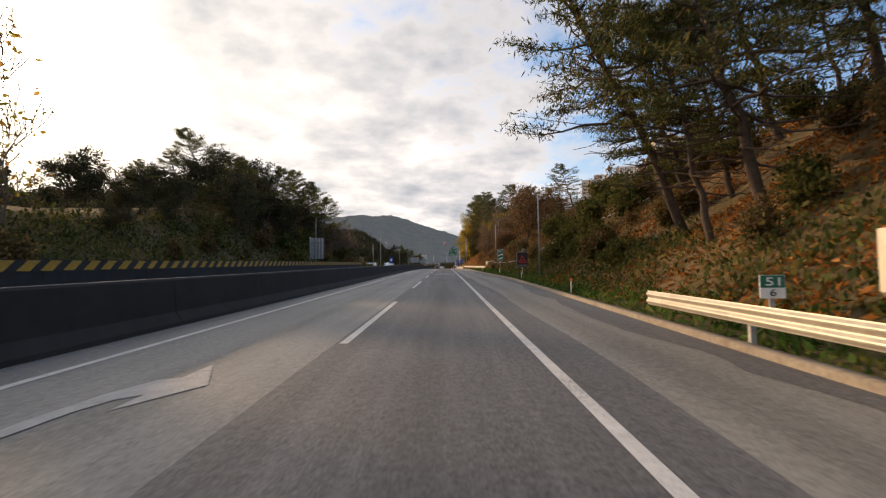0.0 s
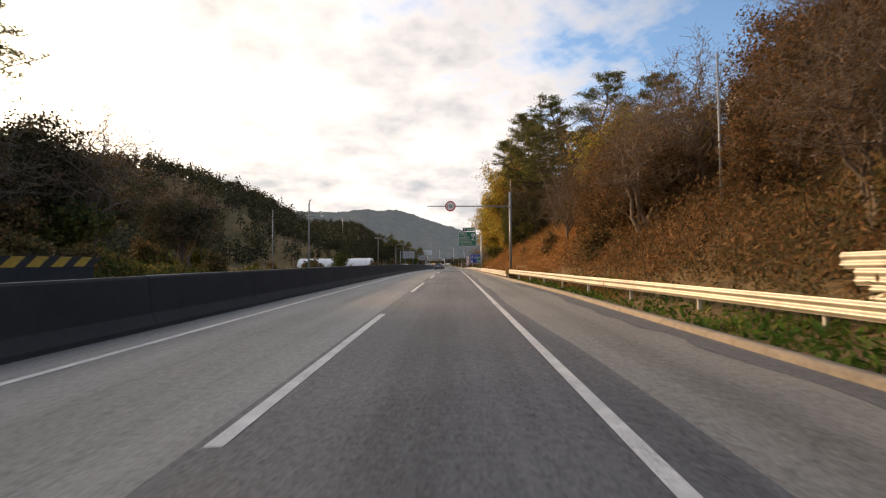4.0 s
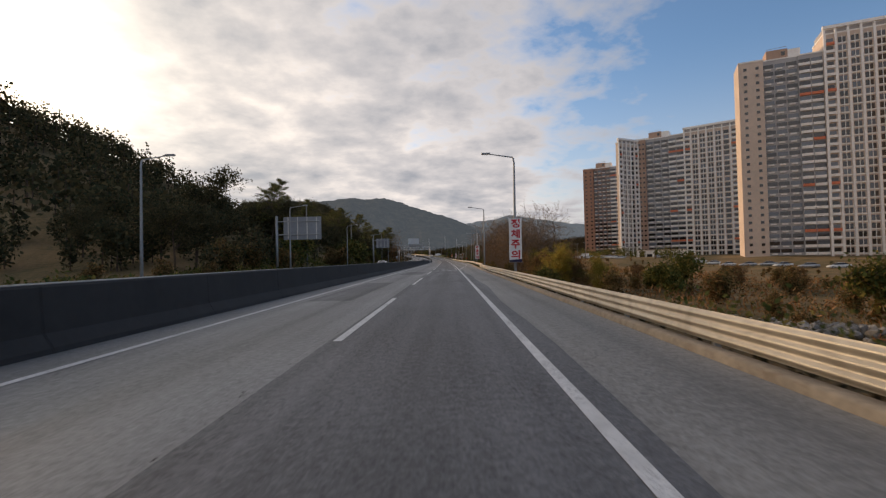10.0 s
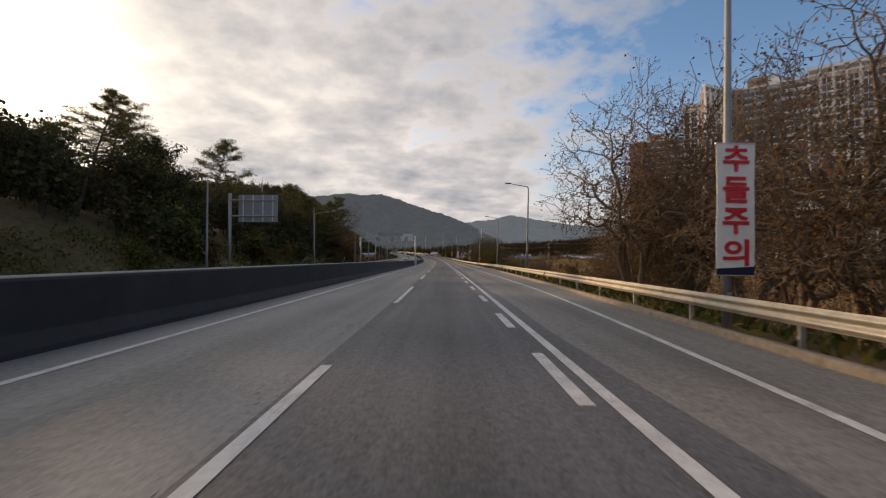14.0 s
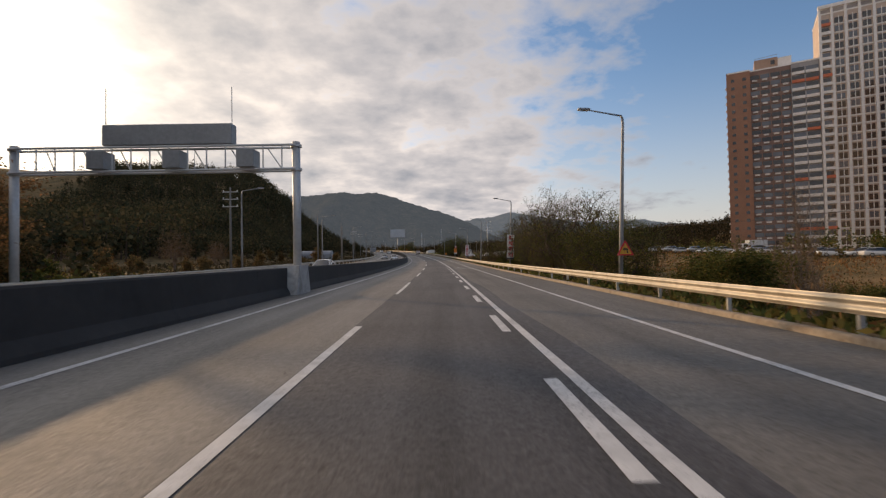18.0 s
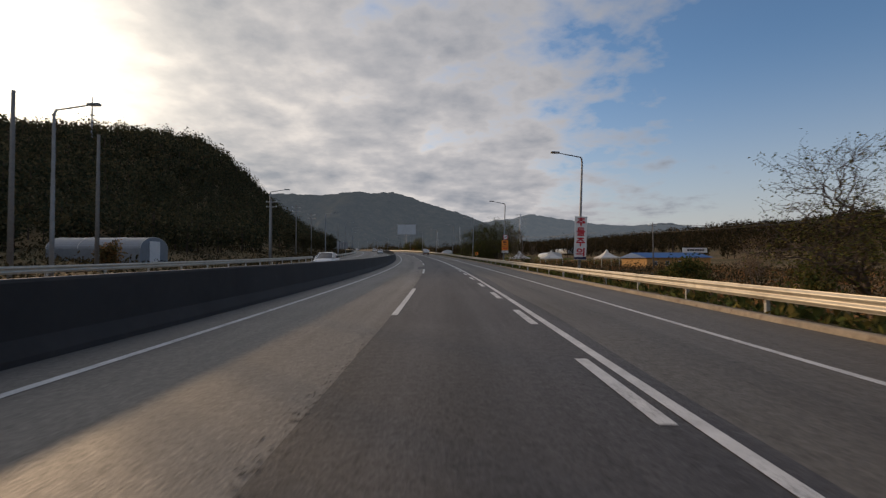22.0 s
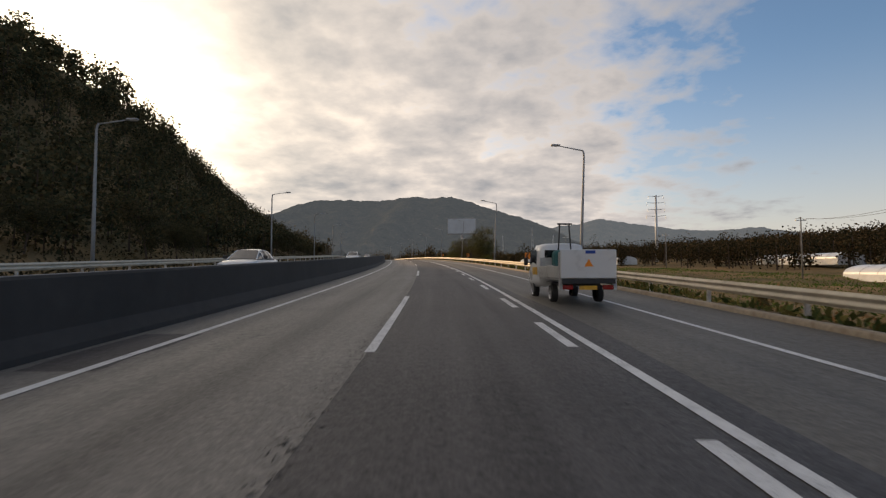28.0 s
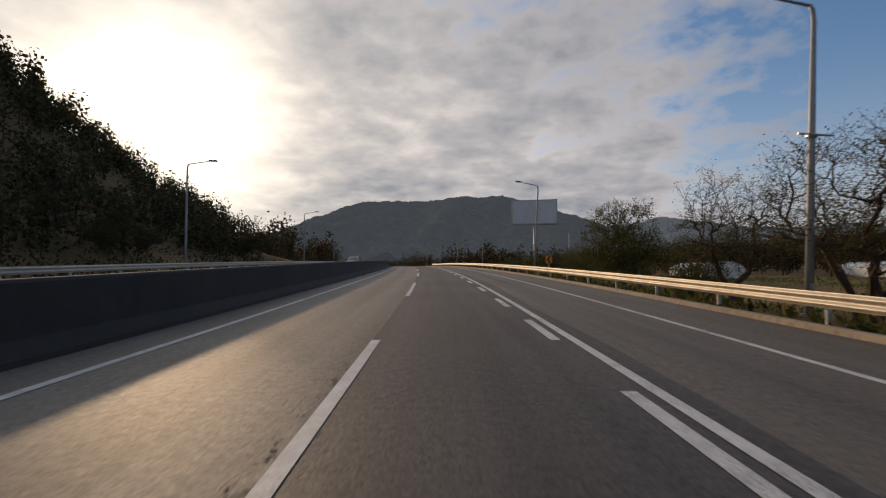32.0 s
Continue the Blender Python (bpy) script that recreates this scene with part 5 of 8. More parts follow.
pts = [along(s, u, on_ground(s, u) + 0.75).tolist() for s, u in ((56, 6.7), (50, 7.2), (48, 8.8), (46, 10.3), (43.8, 11.9), (41, 13), (38.8, 13.6), (36, 14.5), (33, 15.6))]
part("rail", piped(pts, 0.03, 6), POLE_WHITE, hand)
for p in pts:
    part("upright", piped([(p[0], p[1], p[2] - 0.95), p], 0.018, 6), POLE_GREY, hand)
hand = thing("slope_rail", pose(0, 0, 0), "thin pale handrail along the foot of the bank", "handrail")
pts = [along(s, 6.6, on_ground(s, 6.6) + 0.75).tolist() for s in (57.5, 62, 67, 72, 77, 82, 87)]
part("rail", piped(pts, 0.03, 6), POLE_WHITE, hand)
for p in pts:
    part("upright", piped([(p[0], p[1], p[2] - 0.95), p], 0.018, 6), POLE_GREY, hand)


def delineator(s, u, z=0.0):
    d = thing("delineator", spot(s, u, on_ground(s, u)), "small white delineator post with a reflector", "delineator", "delineators on the verge")
    part("post", piped([(0, 0, -0.2), (0, 0, 0.75 + z)], 0.035, 8), WHITE, d)
    part("reflector", boxed(-0.06, 0.06, -0.05, -0.03, 0.6 + z, 0.75 + z, 0.01), ORANGE, d)


for s, u in ((16, 4.4), (34, 4.9), (50, 4.9), (72, 4.6), (148.5, 3.9), (155, 4.0)):
    delineator(s, u, 0.25 if s > 100 else 0)


# ---- writing and arrows on the road ----
def road_words(s, u, text, w, length):
    me = words(text, w, length, 0.0, 0.02)
    co = np.empty(len(me.vertices) * 3)
    me.vertices.foreach_get("co", co)
    co = co.reshape(-1, 3)[:, [0, 2, 1]]
    co[:, 2] = 0.009
    me.vertices.foreach_set("co", np.ascontiguousarray(co).ravel())
    me.materials.append(PAINT_WORN)
    ob = new("road_writing", me)
    ob.matrix_basis = inclined(s, u, 0.003)
    tagged(ob, "white place name painted on the lane", "road marking", kind="structure")


def road_arrow(s, u, length=5.0, flip=1, name="road_arrow"):
    o = [(-0.62, 0), (-0.40, 0), (-0.38, 0.40), (-0.30, 0.56), (-0.16, 0.645), (0.06, 0.68), (0.06, 0.56), (0.62, 0.76), (0.06, 1.0), (0.06, 0.84), (-0.24, 0.81), (-0.46, 0.69), (-0.58, 0.50)]
    bm = prism([(a * flip, b * length) for a, b in o], 0.003, "xy")
    ob = part(name, bm, PAINT_WORN, m=inclined(s, u, 0.010))
    tagged(ob, "white turning arrow painted on the lane", "road marking", kind="structure")


road_words(54.5, -1.72, "대덕특구", 3.0, 4.7)
road_arrow(57.2, -1.8)
road_words(174.15, -1.9, "대덕특구", 3.4, 3.9)
road_arrow(176.9, -1.75, 4.4)
road_words(274.6, -1.75, "대덕특구", 3.0, 4.3)
road_arrow(279.4, -1.75)
road_words(464.9, 1.45, "대덕특구", 2.4, 3.0)
road_arrow(470, 1.75, 5.0)
road_arrow(-4.6, -5.35, 5.5)

# ---- vehicles ----
PAINT_SLATE = surface("car_paint_slate_blue", (0.10, 0.13, 0.185), 0.28, 0.35, grain=2, vary=0.06, coat=0.8)
PAINT_CAR_WHITE = surface("car_paint_white", (0.62, 0.63, 0.63), 0.3, grain=2, vary=0.04, coat=0.6)
PAINT_SILVER = surface("car_paint_silver", (0.40, 0.41, 0.42), 0.3, 0.5, grain=2, vary=0.05, coat=0.6)
CAR_GLASS = glass("car_glass", (0.012, 0.014, 0.016), 0.03)
PLASTIC = surface("black_plastic", (0.022, 0.022, 0.024), 0.6, grain=20, vary=0.2)
RUBBER = surface("tyre_rubber", (0.02, 0.02, 0.02), 0.85, grain=20, vary=0.25)
CHROME = surface("chrome", (0.72, 0.72, 0.72), 0.16, 1.0, grain=10, vary=0.05)
ALLOY = surface("wheel_alloy", (0.45, 0.45, 0.46), 0.32, 0.8, grain=10, vary=0.1)
LAMP_RED = surface("tail_lamp_red", (0.26, 0.009, 0.011), 0.2, grain=10, vary=0.15, coat=0.8)
LAMP_WHITE = surface("head_lamp_clear", (0.6, 0.62, 0.64), 0.12, 0.4, grain=10, vary=0.1, coat=0.8)
BED_GREY = surface("truck_bed_grey", (0.42, 0.42, 0.41), 0.5, 0.3, grain=6, vary=0.15, dirt=(0.22, 0.19, 0.16))


def loft(sections, close=False):
    """A skin through rows of places; mirrored rows go from -x to +x."""
    bm = bmesh.new()
    rows = [[bm.verts.new(p) for p in row] for row in sections]
    for a, b in zip(rows, rows[1:]):
        for k in range(len(a) - 1):
            bm.faces.new((a[k], a[k + 1], b[k + 1], b[k]))
    if close:
        bm.faces.new(rows[0])
        bm.faces.new(rows[-1][::-1])
    bmesh.ops.remove_doubles(bm, verts=bm.verts, dist=0.0004)
    bmesh.ops.recalc_face_normals(bm, faces=bm.faces)
    return bm


def mirrored(half):
    """A whole section from its half (x >= 0), from left bottom over the top to right bottom."""
    right = [(x, y, z) for x, y, z in half]
    return [(-x, y, z) for x, y, z in right] + [(x, y, z) for x, y, z in reversed(right)]


def wheel(parent, x, y, r, width=0.22, side=1, spokes=5, plain=False):
    w = part("wheel", lathe([(r * 0.62, -width / 2), (r * 0.92, -width / 2), (r, -width * 0.36), (r, width * 0.36), (r * 0.92, width / 2), (r * 0.62, width / 2)]), RUBBER, parent, "black rubber tyre", pose(x, y, r), smooth=False)
    f = side * width * 0.42
    part("rim", lathe([(r * 0.62, f - side * 0.02), (r * 0.66, f + side * 0.03), (r * 0.58, f), (r * 0.55, f - side * 0.08)]), ALLOY, w, "silver alloy rim")
    if plain:
        return w
    part("brake_disc", disc(bmesh.new(), (f - side * 0.08, 0, 0), r * 0.55, (1, 0, 0), 0.02, 20), PLASTIC, w)
    for k in range(spokes):
        a = math.tau * k / spokes + 0.3
        d, t = Vector((0, math.cos(a), math.sin(a))), Vector((0, -math.sin(a), math.cos(a)))
        bm = bmesh.new()
        rows = []
        for q, h in ((0.1, 0.09), (0.6, 0.045)):
            rows.append([bm.verts.new(Vector((f - side * dx_, 0, 0)) + d * r * q + t * h * sgn) for dx_, sgn in ((0.0, -1), (0.0, 1), (0.04, 1), (0.04, -1))])
        for i in range(4):
            bm.faces.new((rows[0][i], rows[0][(i + 1) % 4], rows[1][(i + 1) % 4], rows[1][i]))
        bm.faces.new(rows[0])
        bm.faces.new(rows[1][::-1])
        bmesh.ops.recalc_face_normals(bm, faces=bm.faces)
        part("spoke", bm, ALLOY, w)
    part("hub_cap", disc(bmesh.new(), (f, 0, 0), r * 0.14, (1, 0, 0), 0.03, 14), ALLOY, w)
    return w


def lathe(profile, sides=26):
    """A ring turned about x from (radius, x) points."""
    bm = bmesh.new()
    rings = [[bm.verts.new((x, r * math.cos(k * math.tau / sides), r * math.sin(k * math.tau / sides))) for k in range(sides)] for r, x in profile]
    for a, b in zip(rings, rings[1:] + rings[:1]):
        for k in range(sides):
            bm.faces.new((a[k], a[(k + 1) % sides], b[(k + 1) % sides], b[k]))
    bmesh.ops.recalc_face_normals(bm, faces=bm.faces)
    return bm


def arch(parent, x, y, r, side):
    """Black lining of a wheel arch, over the tyre."""
    bm = bmesh.new()
    rows = []
    for k in range(13):
        a = math.pi * k / 12
        rows.append([(x + side * 0.012, y + q * math.cos(a), r + q * math.sin(a) * 1.02) for q in (r * 1.0, r * 1.16)])
    part("wheel_arch", thicken(loft(rows), (side * 0.02, 0, 0)), PLASTIC, parent)


def thicken(bm, by):
    """Gives a skin a back face and edges."""
    r = bmesh.ops.extrude_face_region(bm, geom=list(bm.faces))
    bmesh.ops.translate(bm, verts=[v for v in r["geom"] if isinstance(v, bmesh.types.BMVert)], vec=by)
    bmesh.ops.recalc_face_normals(bm, faces=bm.faces)
    return bm


def glass_cabin(car, cabin, paint, plain=False):
    """Roof, windows and pillars of a plain car."""
    crow = []
    for y, wb, wt, z0, z1 in cabin:
        crow.append([(wb, y, z0), ((wb + wt) / 2 + 0.03, y, (z0 + z1) / 2), (wt, y, z1 - 0.05), (wt * 0.82, y, z1 - 0.005), (0.0, y, z1 + 0.012)])
    side_rows = [r[:3] for r in crow]
    part("side_window", loft(side_rows), CAR_GLASS, car, "dark side glass", smooth=False)
    part("side_window", loft([[(-x, y, z) for x, y, z in r] for r in side_rows]), CAR_GLASS, car, "dark side glass", smooth=False)

    def over(r):
        h = r[2:]
        return [(-x, y, z) for x, y, z in h] + [(x, y, z) for x, y, z in reversed(h[:-1])]

    part("windscreen", loft([over(crow[-2]), over(crow[-1])]), CAR_GLASS, car, "dark windscreen", smooth=True)
    part("rear_window", loft([over(crow[0]), over(crow[1])]), CAR_GLASS, car, "dark rear window", smooth=True)
    part("roof", loft([over(r) for r in crow[1:-1]]), paint, car, smooth=True)
    n = len(cabin)
    for sx in (-1, 1):
        # frame over the side windows and the pillars
        top = [Vector((sx * r[2][0] * 1.004, r[2][1], r[2][2] + 0.0)) for r in crow]
        low = [Vector((sx * r[0][0] * 1.004, r[0][1], r[0][2] + 0.01)) for r in crow]
        if plain:
            continue
        part("roof_frame", piped(top, 0.028, 6), paint, car)
        part("window_trim", piped(low, 0.012, 6), PLASTIC, car)
        for i in range(1, n - 1):
            wpil = 0.06 if i in (1, n - 2) else 0.035
            a, b = low[i], top[i]
            d = Vector((0, wpil, 0))
            o = Vector((sx * 0.006, 0, 0))
            bm = bmesh.new()
            mid = (a + b) / 2 + Vector((sx * 0.034, 0, 0))
            q = [[bm.verts.new(p - d + o), bm.verts.new(p + d + o)] for p in (a, mid, b)]
            bm.faces.new((q[0][0], q[0][1], q[1][1], q[1][0]))
            bm.faces.new((q[1][0], q[1][1], q[2][1], q[2][0]))
            part("pillar", thicken(bm, (sx * 0.01, 0, 0)), paint if i in (1, n - 2) else PLASTIC, car)


def shell_cabin(car, cabin, paint, plain=False):
    """A painted upper body with the panes let into it. cabin: (y, half width below, half width above, belt, roof) stations."""
    ys = [c[0] for c in cabin]

    def half(y):
        wb, wt, z0, z1 = [float(np.interp(y, ys, [c[k] for c in cabin])) for k in (1, 2, 3, 4)]
        h = z1 - z0
        r = min(0.07, h * 0.3)
        return [(wb, y, z0 - 0.02), (wb - (wb - wt) * 0.12, y, z0 + h * 0.3), (wb - (wb - wt) * 0.45, y, z0 + h * 0.64), (wt + 0.02 * (h > 0.2), y, z1 - r), (wt * 0.88, y, z1 - r * 0.22), (wt * 0.5, y, z1 + 0.008), (0.0, y, z1 + 0.014)]

    grid = np.unique(np.concatenate([ys, np.linspace(ys[0], ys[-1], 26)]))
    part("upper_body", loft([mirrored(half(y)) for y in grid], True), paint, car, smooth=True)

    def on_side(y, f, sx, out=0.006):
        p = np.array(half(y)[:4])
        q = [float(np.interp(f, [0, 0.34, 0.70, 1.0], p[:, k])) for k in (0, 2)]
        return (sx * (q[0] + out), y, q[1] + out * 0.3)

    def lo(y):
        return float(np.interp(y, [-1.72, -1.3, -0.85, 0.9, 1.1], [0.66, 0.34, 0.14, 0.10, 0.16]))

    def hi(y):
        return float(np.interp(y, [-1.72, -1.4, -0.6, 0.4, 0.9, 1.1], [0.72, 0.86, 0.93, 0.93, 0.88, 0.62]))

    for sx in (-1, 1):
        for a, b in ((-1.72, -1.03), (-0.97, 0.02), (0.09, 1.08)):
            part("side_window", thicken(loft([[on_side(y, lo(y) + (hi(y) - lo(y)) * k / 4, sx) for k in range(5)] for y in np.linspace(a, b, 7)]), (sx * 0.004, 0, 0)), CAR_GLASS, car, "dark side glass")
        rim = [on_side(y, lo(y) - 0.03, sx, 0.01) for y in np.linspace(-1.74, 1.1, 16)] + [on_side(y, hi(y) + 0.03, sx, 0.01) for y in np.linspace(1.1, -1.74, 16)]
        part("window_trim", piped([Vector(p) for p in rim], 0.011, 6), CHROME, car, "chrome window trim")
    for name, y0, y1, k0, k1, lift in (("rear_window", -2.245, -1.98, 0.97, 0.86, (0, -0.007, 0.005)), ("windscreen", 1.30, 0.50, 0.95, 0.90, (0, 0.006, 0.008))):
        rows_ = []
        for t in np.linspace(0.06, 0.95, 7):
            p = half(y0 + (y1 - y0) * t)
            wide, z = p[4][0] * (k0 + (k1 - k0) * t) * 1.06, p[5][2]
            rows_.append([(wide * e + lift[0], p[0][1] + lift[1], z - 0.03 * e * e + lift[2]) for e in (-1, -0.6, -0.2, 0.2, 0.6, 1)])
        part(name, thicken(loft(rows_), tuple(0.5 * q for q in lift)), CAR_GLASS, car, "dark tinted glass")


def passenger_car(name, m, paint, label, body, cabin, wheels, category="car", group="", detail=False, spokes=0, plain=False):
    """body: (y, half width, bottom, belt) stations from tail to nose. cabin: (y, half width below, half width above, belt, roof) stations."""
    car = thing(name, m, label, category, group)
    rows = []
    for y, w, zb, zt in body:
        h = zt - zb
        rows.append(mirrored([(0.0, y, zb), (w * 0.80, y, zb), (w * 0.95, y, zb + 0.10 * h), (w, y, zb + 0.38 * h), (w * 0.985, y, zb + 0.66 * h), (w * 0.965, y, zb + 0.84 * h), (w * 0.90, y, zt - 0.02), (w * 0.6, y, zt + 0.015), (0.0, y, zt + 0.03)]))
    part("body", loft(rows, True), paint, car, smooth=True)
    (shell_cabin if detail else glass_cabin)(car, cabin, paint, plain)
    for sx in (-1, 1):
        for y, r in wheels:
            wmax = np.interp(y, [s_[0] for s_ in body], [s_[1] for s_ in body])
            wheel(car, sx * (wmax - 0.10), y, r, 0.23, sx, spokes, plain)
            if plain:
                continue
            arch(car, sx * (wmax - 0.005), y, r, sx)
        if plain:
            continue
        my = cabin[-2][0] + 0.28
        zb_ = cabin[-2][3]
        mir = part("mirror", box(bmesh.new(), sx * 0.95 if sx > 0 else -1.14, 1.14 if sx > 0 else -0.95, my - 0.09, my + 0.09, zb_ + 0.02, zb_ + 0.19, 0.03), paint if detail else PLASTIC, car)
        part("mirror_glass", boxed(sx * 1.05 - 0.08, sx * 1.05 + 0.08, my - 0.10, my - 0.09, zb_ + 0.04, zb_ + 0.17), CAR_GLASS, mir)
        for k in (0.42, 0.66):
            y = body[0][0] + (body[-1][0] - body[0][0]) * k
            wmax = np.interp(y, [s_[0] for s_ in body], [s_[1] for s_ in body])
            zz = np.interp(y, [s_[0] for s_ in body], [s_[3] for s_ in body])
            part("door_handle", box(bmesh.new(), sx * wmax * 0.975 - 0.012, sx * wmax * 0.975 + 0.018, y - 0.10, y + 0.10, zz - 0.15, zz - 0.115, 0.008), CHROME if detail else paint, car)
    y0, yn = body[0][0], body[-1][0]
    if plain:
        return car
    for sx in (-1, 1):
        part("head_lamp", box(bmesh.new(), sx * 0.60 - 0.17, sx * 0.60 + 0.17, yn - 0.32, yn - 0.05, body[-1][3] - 0.06, body[-1][3] + 0.08, 0.03), LAMP_WHITE, car)
        if not detail:
            part("tail_lamp", box(bmesh.new(), sx * 0.66 - 0.14, sx * 0.66 + 0.14, y0 - 0.01, y0 + 0.2, body[0][3] - 0.26, body[0][3] - 0.08, 0.02), LAMP_RED, car)
    part("grille", boxed(-0.42, 0.42, yn - 0.10, yn + 0.012, body[-1][2] + 0.16, body[-1][3] - 0.06, 0.02), PLASTIC, car)
    part("number_plate", boxed(-0.26, 0.26, yn, yn + 0.02, body[-1][2] + 0.02, body[-1][2] + 0.13), WHITE, car)
    return car


SUV_BODY = [(-2.34, 0.74, 0.42, 0.98), (-2.29, 0.86, 0.36, 1.04), (-2.1, 0.915, 0.31, 1.09), (-1.6, 0.935, 0.27, 1.10), (-0.6, 0.94, 0.26, 1.06), (0.6, 0.94, 0.26, 1.02), (1.15, 0.935, 0.26, 1.0), (1.7, 0.915, 0.27, 0.95), (2.15, 0.86, 0.31, 0.84), (2.34, 0.70, 0.40, 0.70)]
SUV_CABIN = [(-2.27, 0.84, 0.78, 1.05, 1.10), (-1.98, 0.875, 0.64, 1.09, 1.58), (-1.35, 0.895, 0.66, 1.09, 1.655), (-0.42, 0.90, 0.685, 1.05, 1.69), (0.42, 0.90, 0.66, 1.02, 1.64), (1.32, 0.86, 0.80, 0.99, 1.03)]
suv = passenger_car("suv", spot(199.2, -5.25), PAINT_SLATE, "dark slate blue sport utility car in the fast lane", SUV_BODY, SUV_CABIN, ((-1.35, 0.36), (1.35, 0.36)), "car", "", True, 5)
part("rear_bumper", loft([mirrored([(0, y, 0.30), (w, y, 0.32), (w * 1.02, y, 0.5), (w * 0.99, y, 0.62), (0, y, 0.63)]) for y, w in ((-2.40, 0.72), (-2.37, 0.84), (-2.18, 0.925), (-1.9, 0.935))], True), PLASTIC, suv, "black lower bumper", smooth=True)
part("bumper_strip", piped([(-0.72, -2.39, 0.40), (-0.4, -2.42, 0.385), (0.4, -2.42, 0.385), (0.72, -2.39, 0.40)], 0.018, 6), CHROME, suv, "silver bumper strip")
for sx in (-1, 1):
    o = [(0.30, 0.96), (0.52, 0.90), (0.80, 0.89), (0.82, 1.00), (0.74, 1.06), (0.5, 1.03)]
    bm = prism([(sx * a, b) for a, b in o], 0.10, "xz")
    part("tail_lamp", bm, LAMP_RED, suv, "red swept tail lamp", pose(0, -2.30, 0))
    part("tail_lamp", prism([(-2.33, 0.89), (-1.98, 0.95), (-1.80, 1.05), (-2.0, 1.06), (-2.30, 1.02)], 0.05, "yz"), LAMP_RED, suv, "red swept tail lamp", pose(sx * 0.885, 0, 0, 0, 0, sx * -5))
    part("reflector", box(bmesh.new(), sx * 0.62 - 0.12, sx * 0.62 + 0.12, -2.42, -2.36, 0.57, 0.63, 0.01), LAMP_RED, suv)
    part("roof_rail", piped([(sx * 0.63, -1.7, 1.60), (sx * 0.64, -1.5, 1.675), (sx * 0.645, 0.1, 1.705), (sx * 0.63, 0.35, 1.63)], 0.02, 6), CHROME, suv)
    part("exhaust", piped([(sx * 0.55, -2.42, 0.29), (sx * 0.55, -2.1, 0.30)], 0.04, 10), CHROME, suv)
part("spoiler", prism([(-0.66, 1.565), (0.66, 1.565), (0.60, 1.625), (-0.60, 1.625)], 0.26, "xz"), PLASTIC, suv, "black roof spoiler", pose(0, -2.02, 0))
part("brake_lamp", boxed(-0.18, 0.18, -2.158, -2.14, 1.58, 1.605), LAMP_RED, suv)
part("wiper", piped([(0.02, -2.24, 1.165), (0.42, -2.235, 1.16)], 0.014, 5), PLASTIC, suv)
plate_s = part("number_plate", boxed(-0.27, 0.27, -2.40, -2.37, 0.83, 0.95, 0.006), WHITE, suv, "white number plate")
for k, (x0, w0) in enumerate(((-0.22, 0.04), (-0.17, 0.04), (-0.11, 0.06), (-0.01, 0.045), (0.05, 0.045), (0.11, 0.045), (0.17, 0.045))):
    part("text_bar", boxed(x0, x0 + w0, -2.406, -2.40, 0.86, 0.925), BLACK, plate_s)
part("badge", disc(bmesh.new(), (0, -2.335, 1.03), 0.055, (0, 1, 0), 0.03, 20), CHROME, suv)
part("boot_seam", piped([(-0.7, -2.345, 0.70), (0.7, -2.345, 0.70)], 0.008, 5), PLASTIC, suv)
part("aerial", prism([(-1.72, 1.66), (-1.55, 1.66), (-1.70, 1.74)], 0.03, "yz"), PAINT_SLATE, suv)
part("sill", boxed(-0.945, 0.945, -0.95, 0.95, 0.24, 0.34, 0.03), PLASTIC, suv)

SEDAN_BODY = [(-2.3, 0.70, 0.36, 0.88), (-2.22, 0.84, 0.30, 0.95), (-1.7, 0.90, 0.22, 0.98), (-0.6, 0.91, 0.20, 0.95), (0.7, 0.91, 0.20, 0.92), (1.3, 0.90, 0.20, 0.86), (1.9, 0.86, 0.24, 0.76), (2.3, 0.66, 0.32, 0.60)]
SEDAN_CABIN = [(-1.85, 0.78, 0.74, 0.97, 1.0), (-1.15, 0.83, 0.58, 0.96, 1.38), (-0.75, 0.84, 0.61, 0.95, 1.43), (-0.1, 0.84, 0.62, 0.94, 1.46), (0.35, 0.84, 0.60, 0.92, 1.40), (1.15, 0.80, 0.76, 0.88, 0.92)]
sedan = passenger_car("saloon_car", spot(190, -12.7, 0, 180), PAINT_CAR_WHITE, "white saloon car on the opposite carriageway", SEDAN_BODY, SEDAN_CABIN, ((-1.32, 0.32), (1.38, 0.32)), "car", "cars on the opposite carriageway")
for s, u in ((294.5, -12.7), (447, -12.7), (542, -12.6), (661, -12.6), (705, -12.7)):
    copy_thing(sedan, spot(s, u, float(far_rise(s)), 180))
hatch = passenger_car("hatchback", spot(558, -16.2, float(far_rise(558)), 180), PAINT_SILVER, "silver hatchback on the opposite carriageway", SEDAN_BODY, [(-2.15, 0.78, 0.74, 0.97, 1.0), (-1.85, 0.83, 0.60, 0.96, 1.40), *SEDAN_CABIN[2:]], ((-1.32, 0.32), (1.38, 0.32)), "car", "cars on the opposite carriageway")
copy_thing(hatch, spot(795, -13.0, float(far_rise(795)), 180))

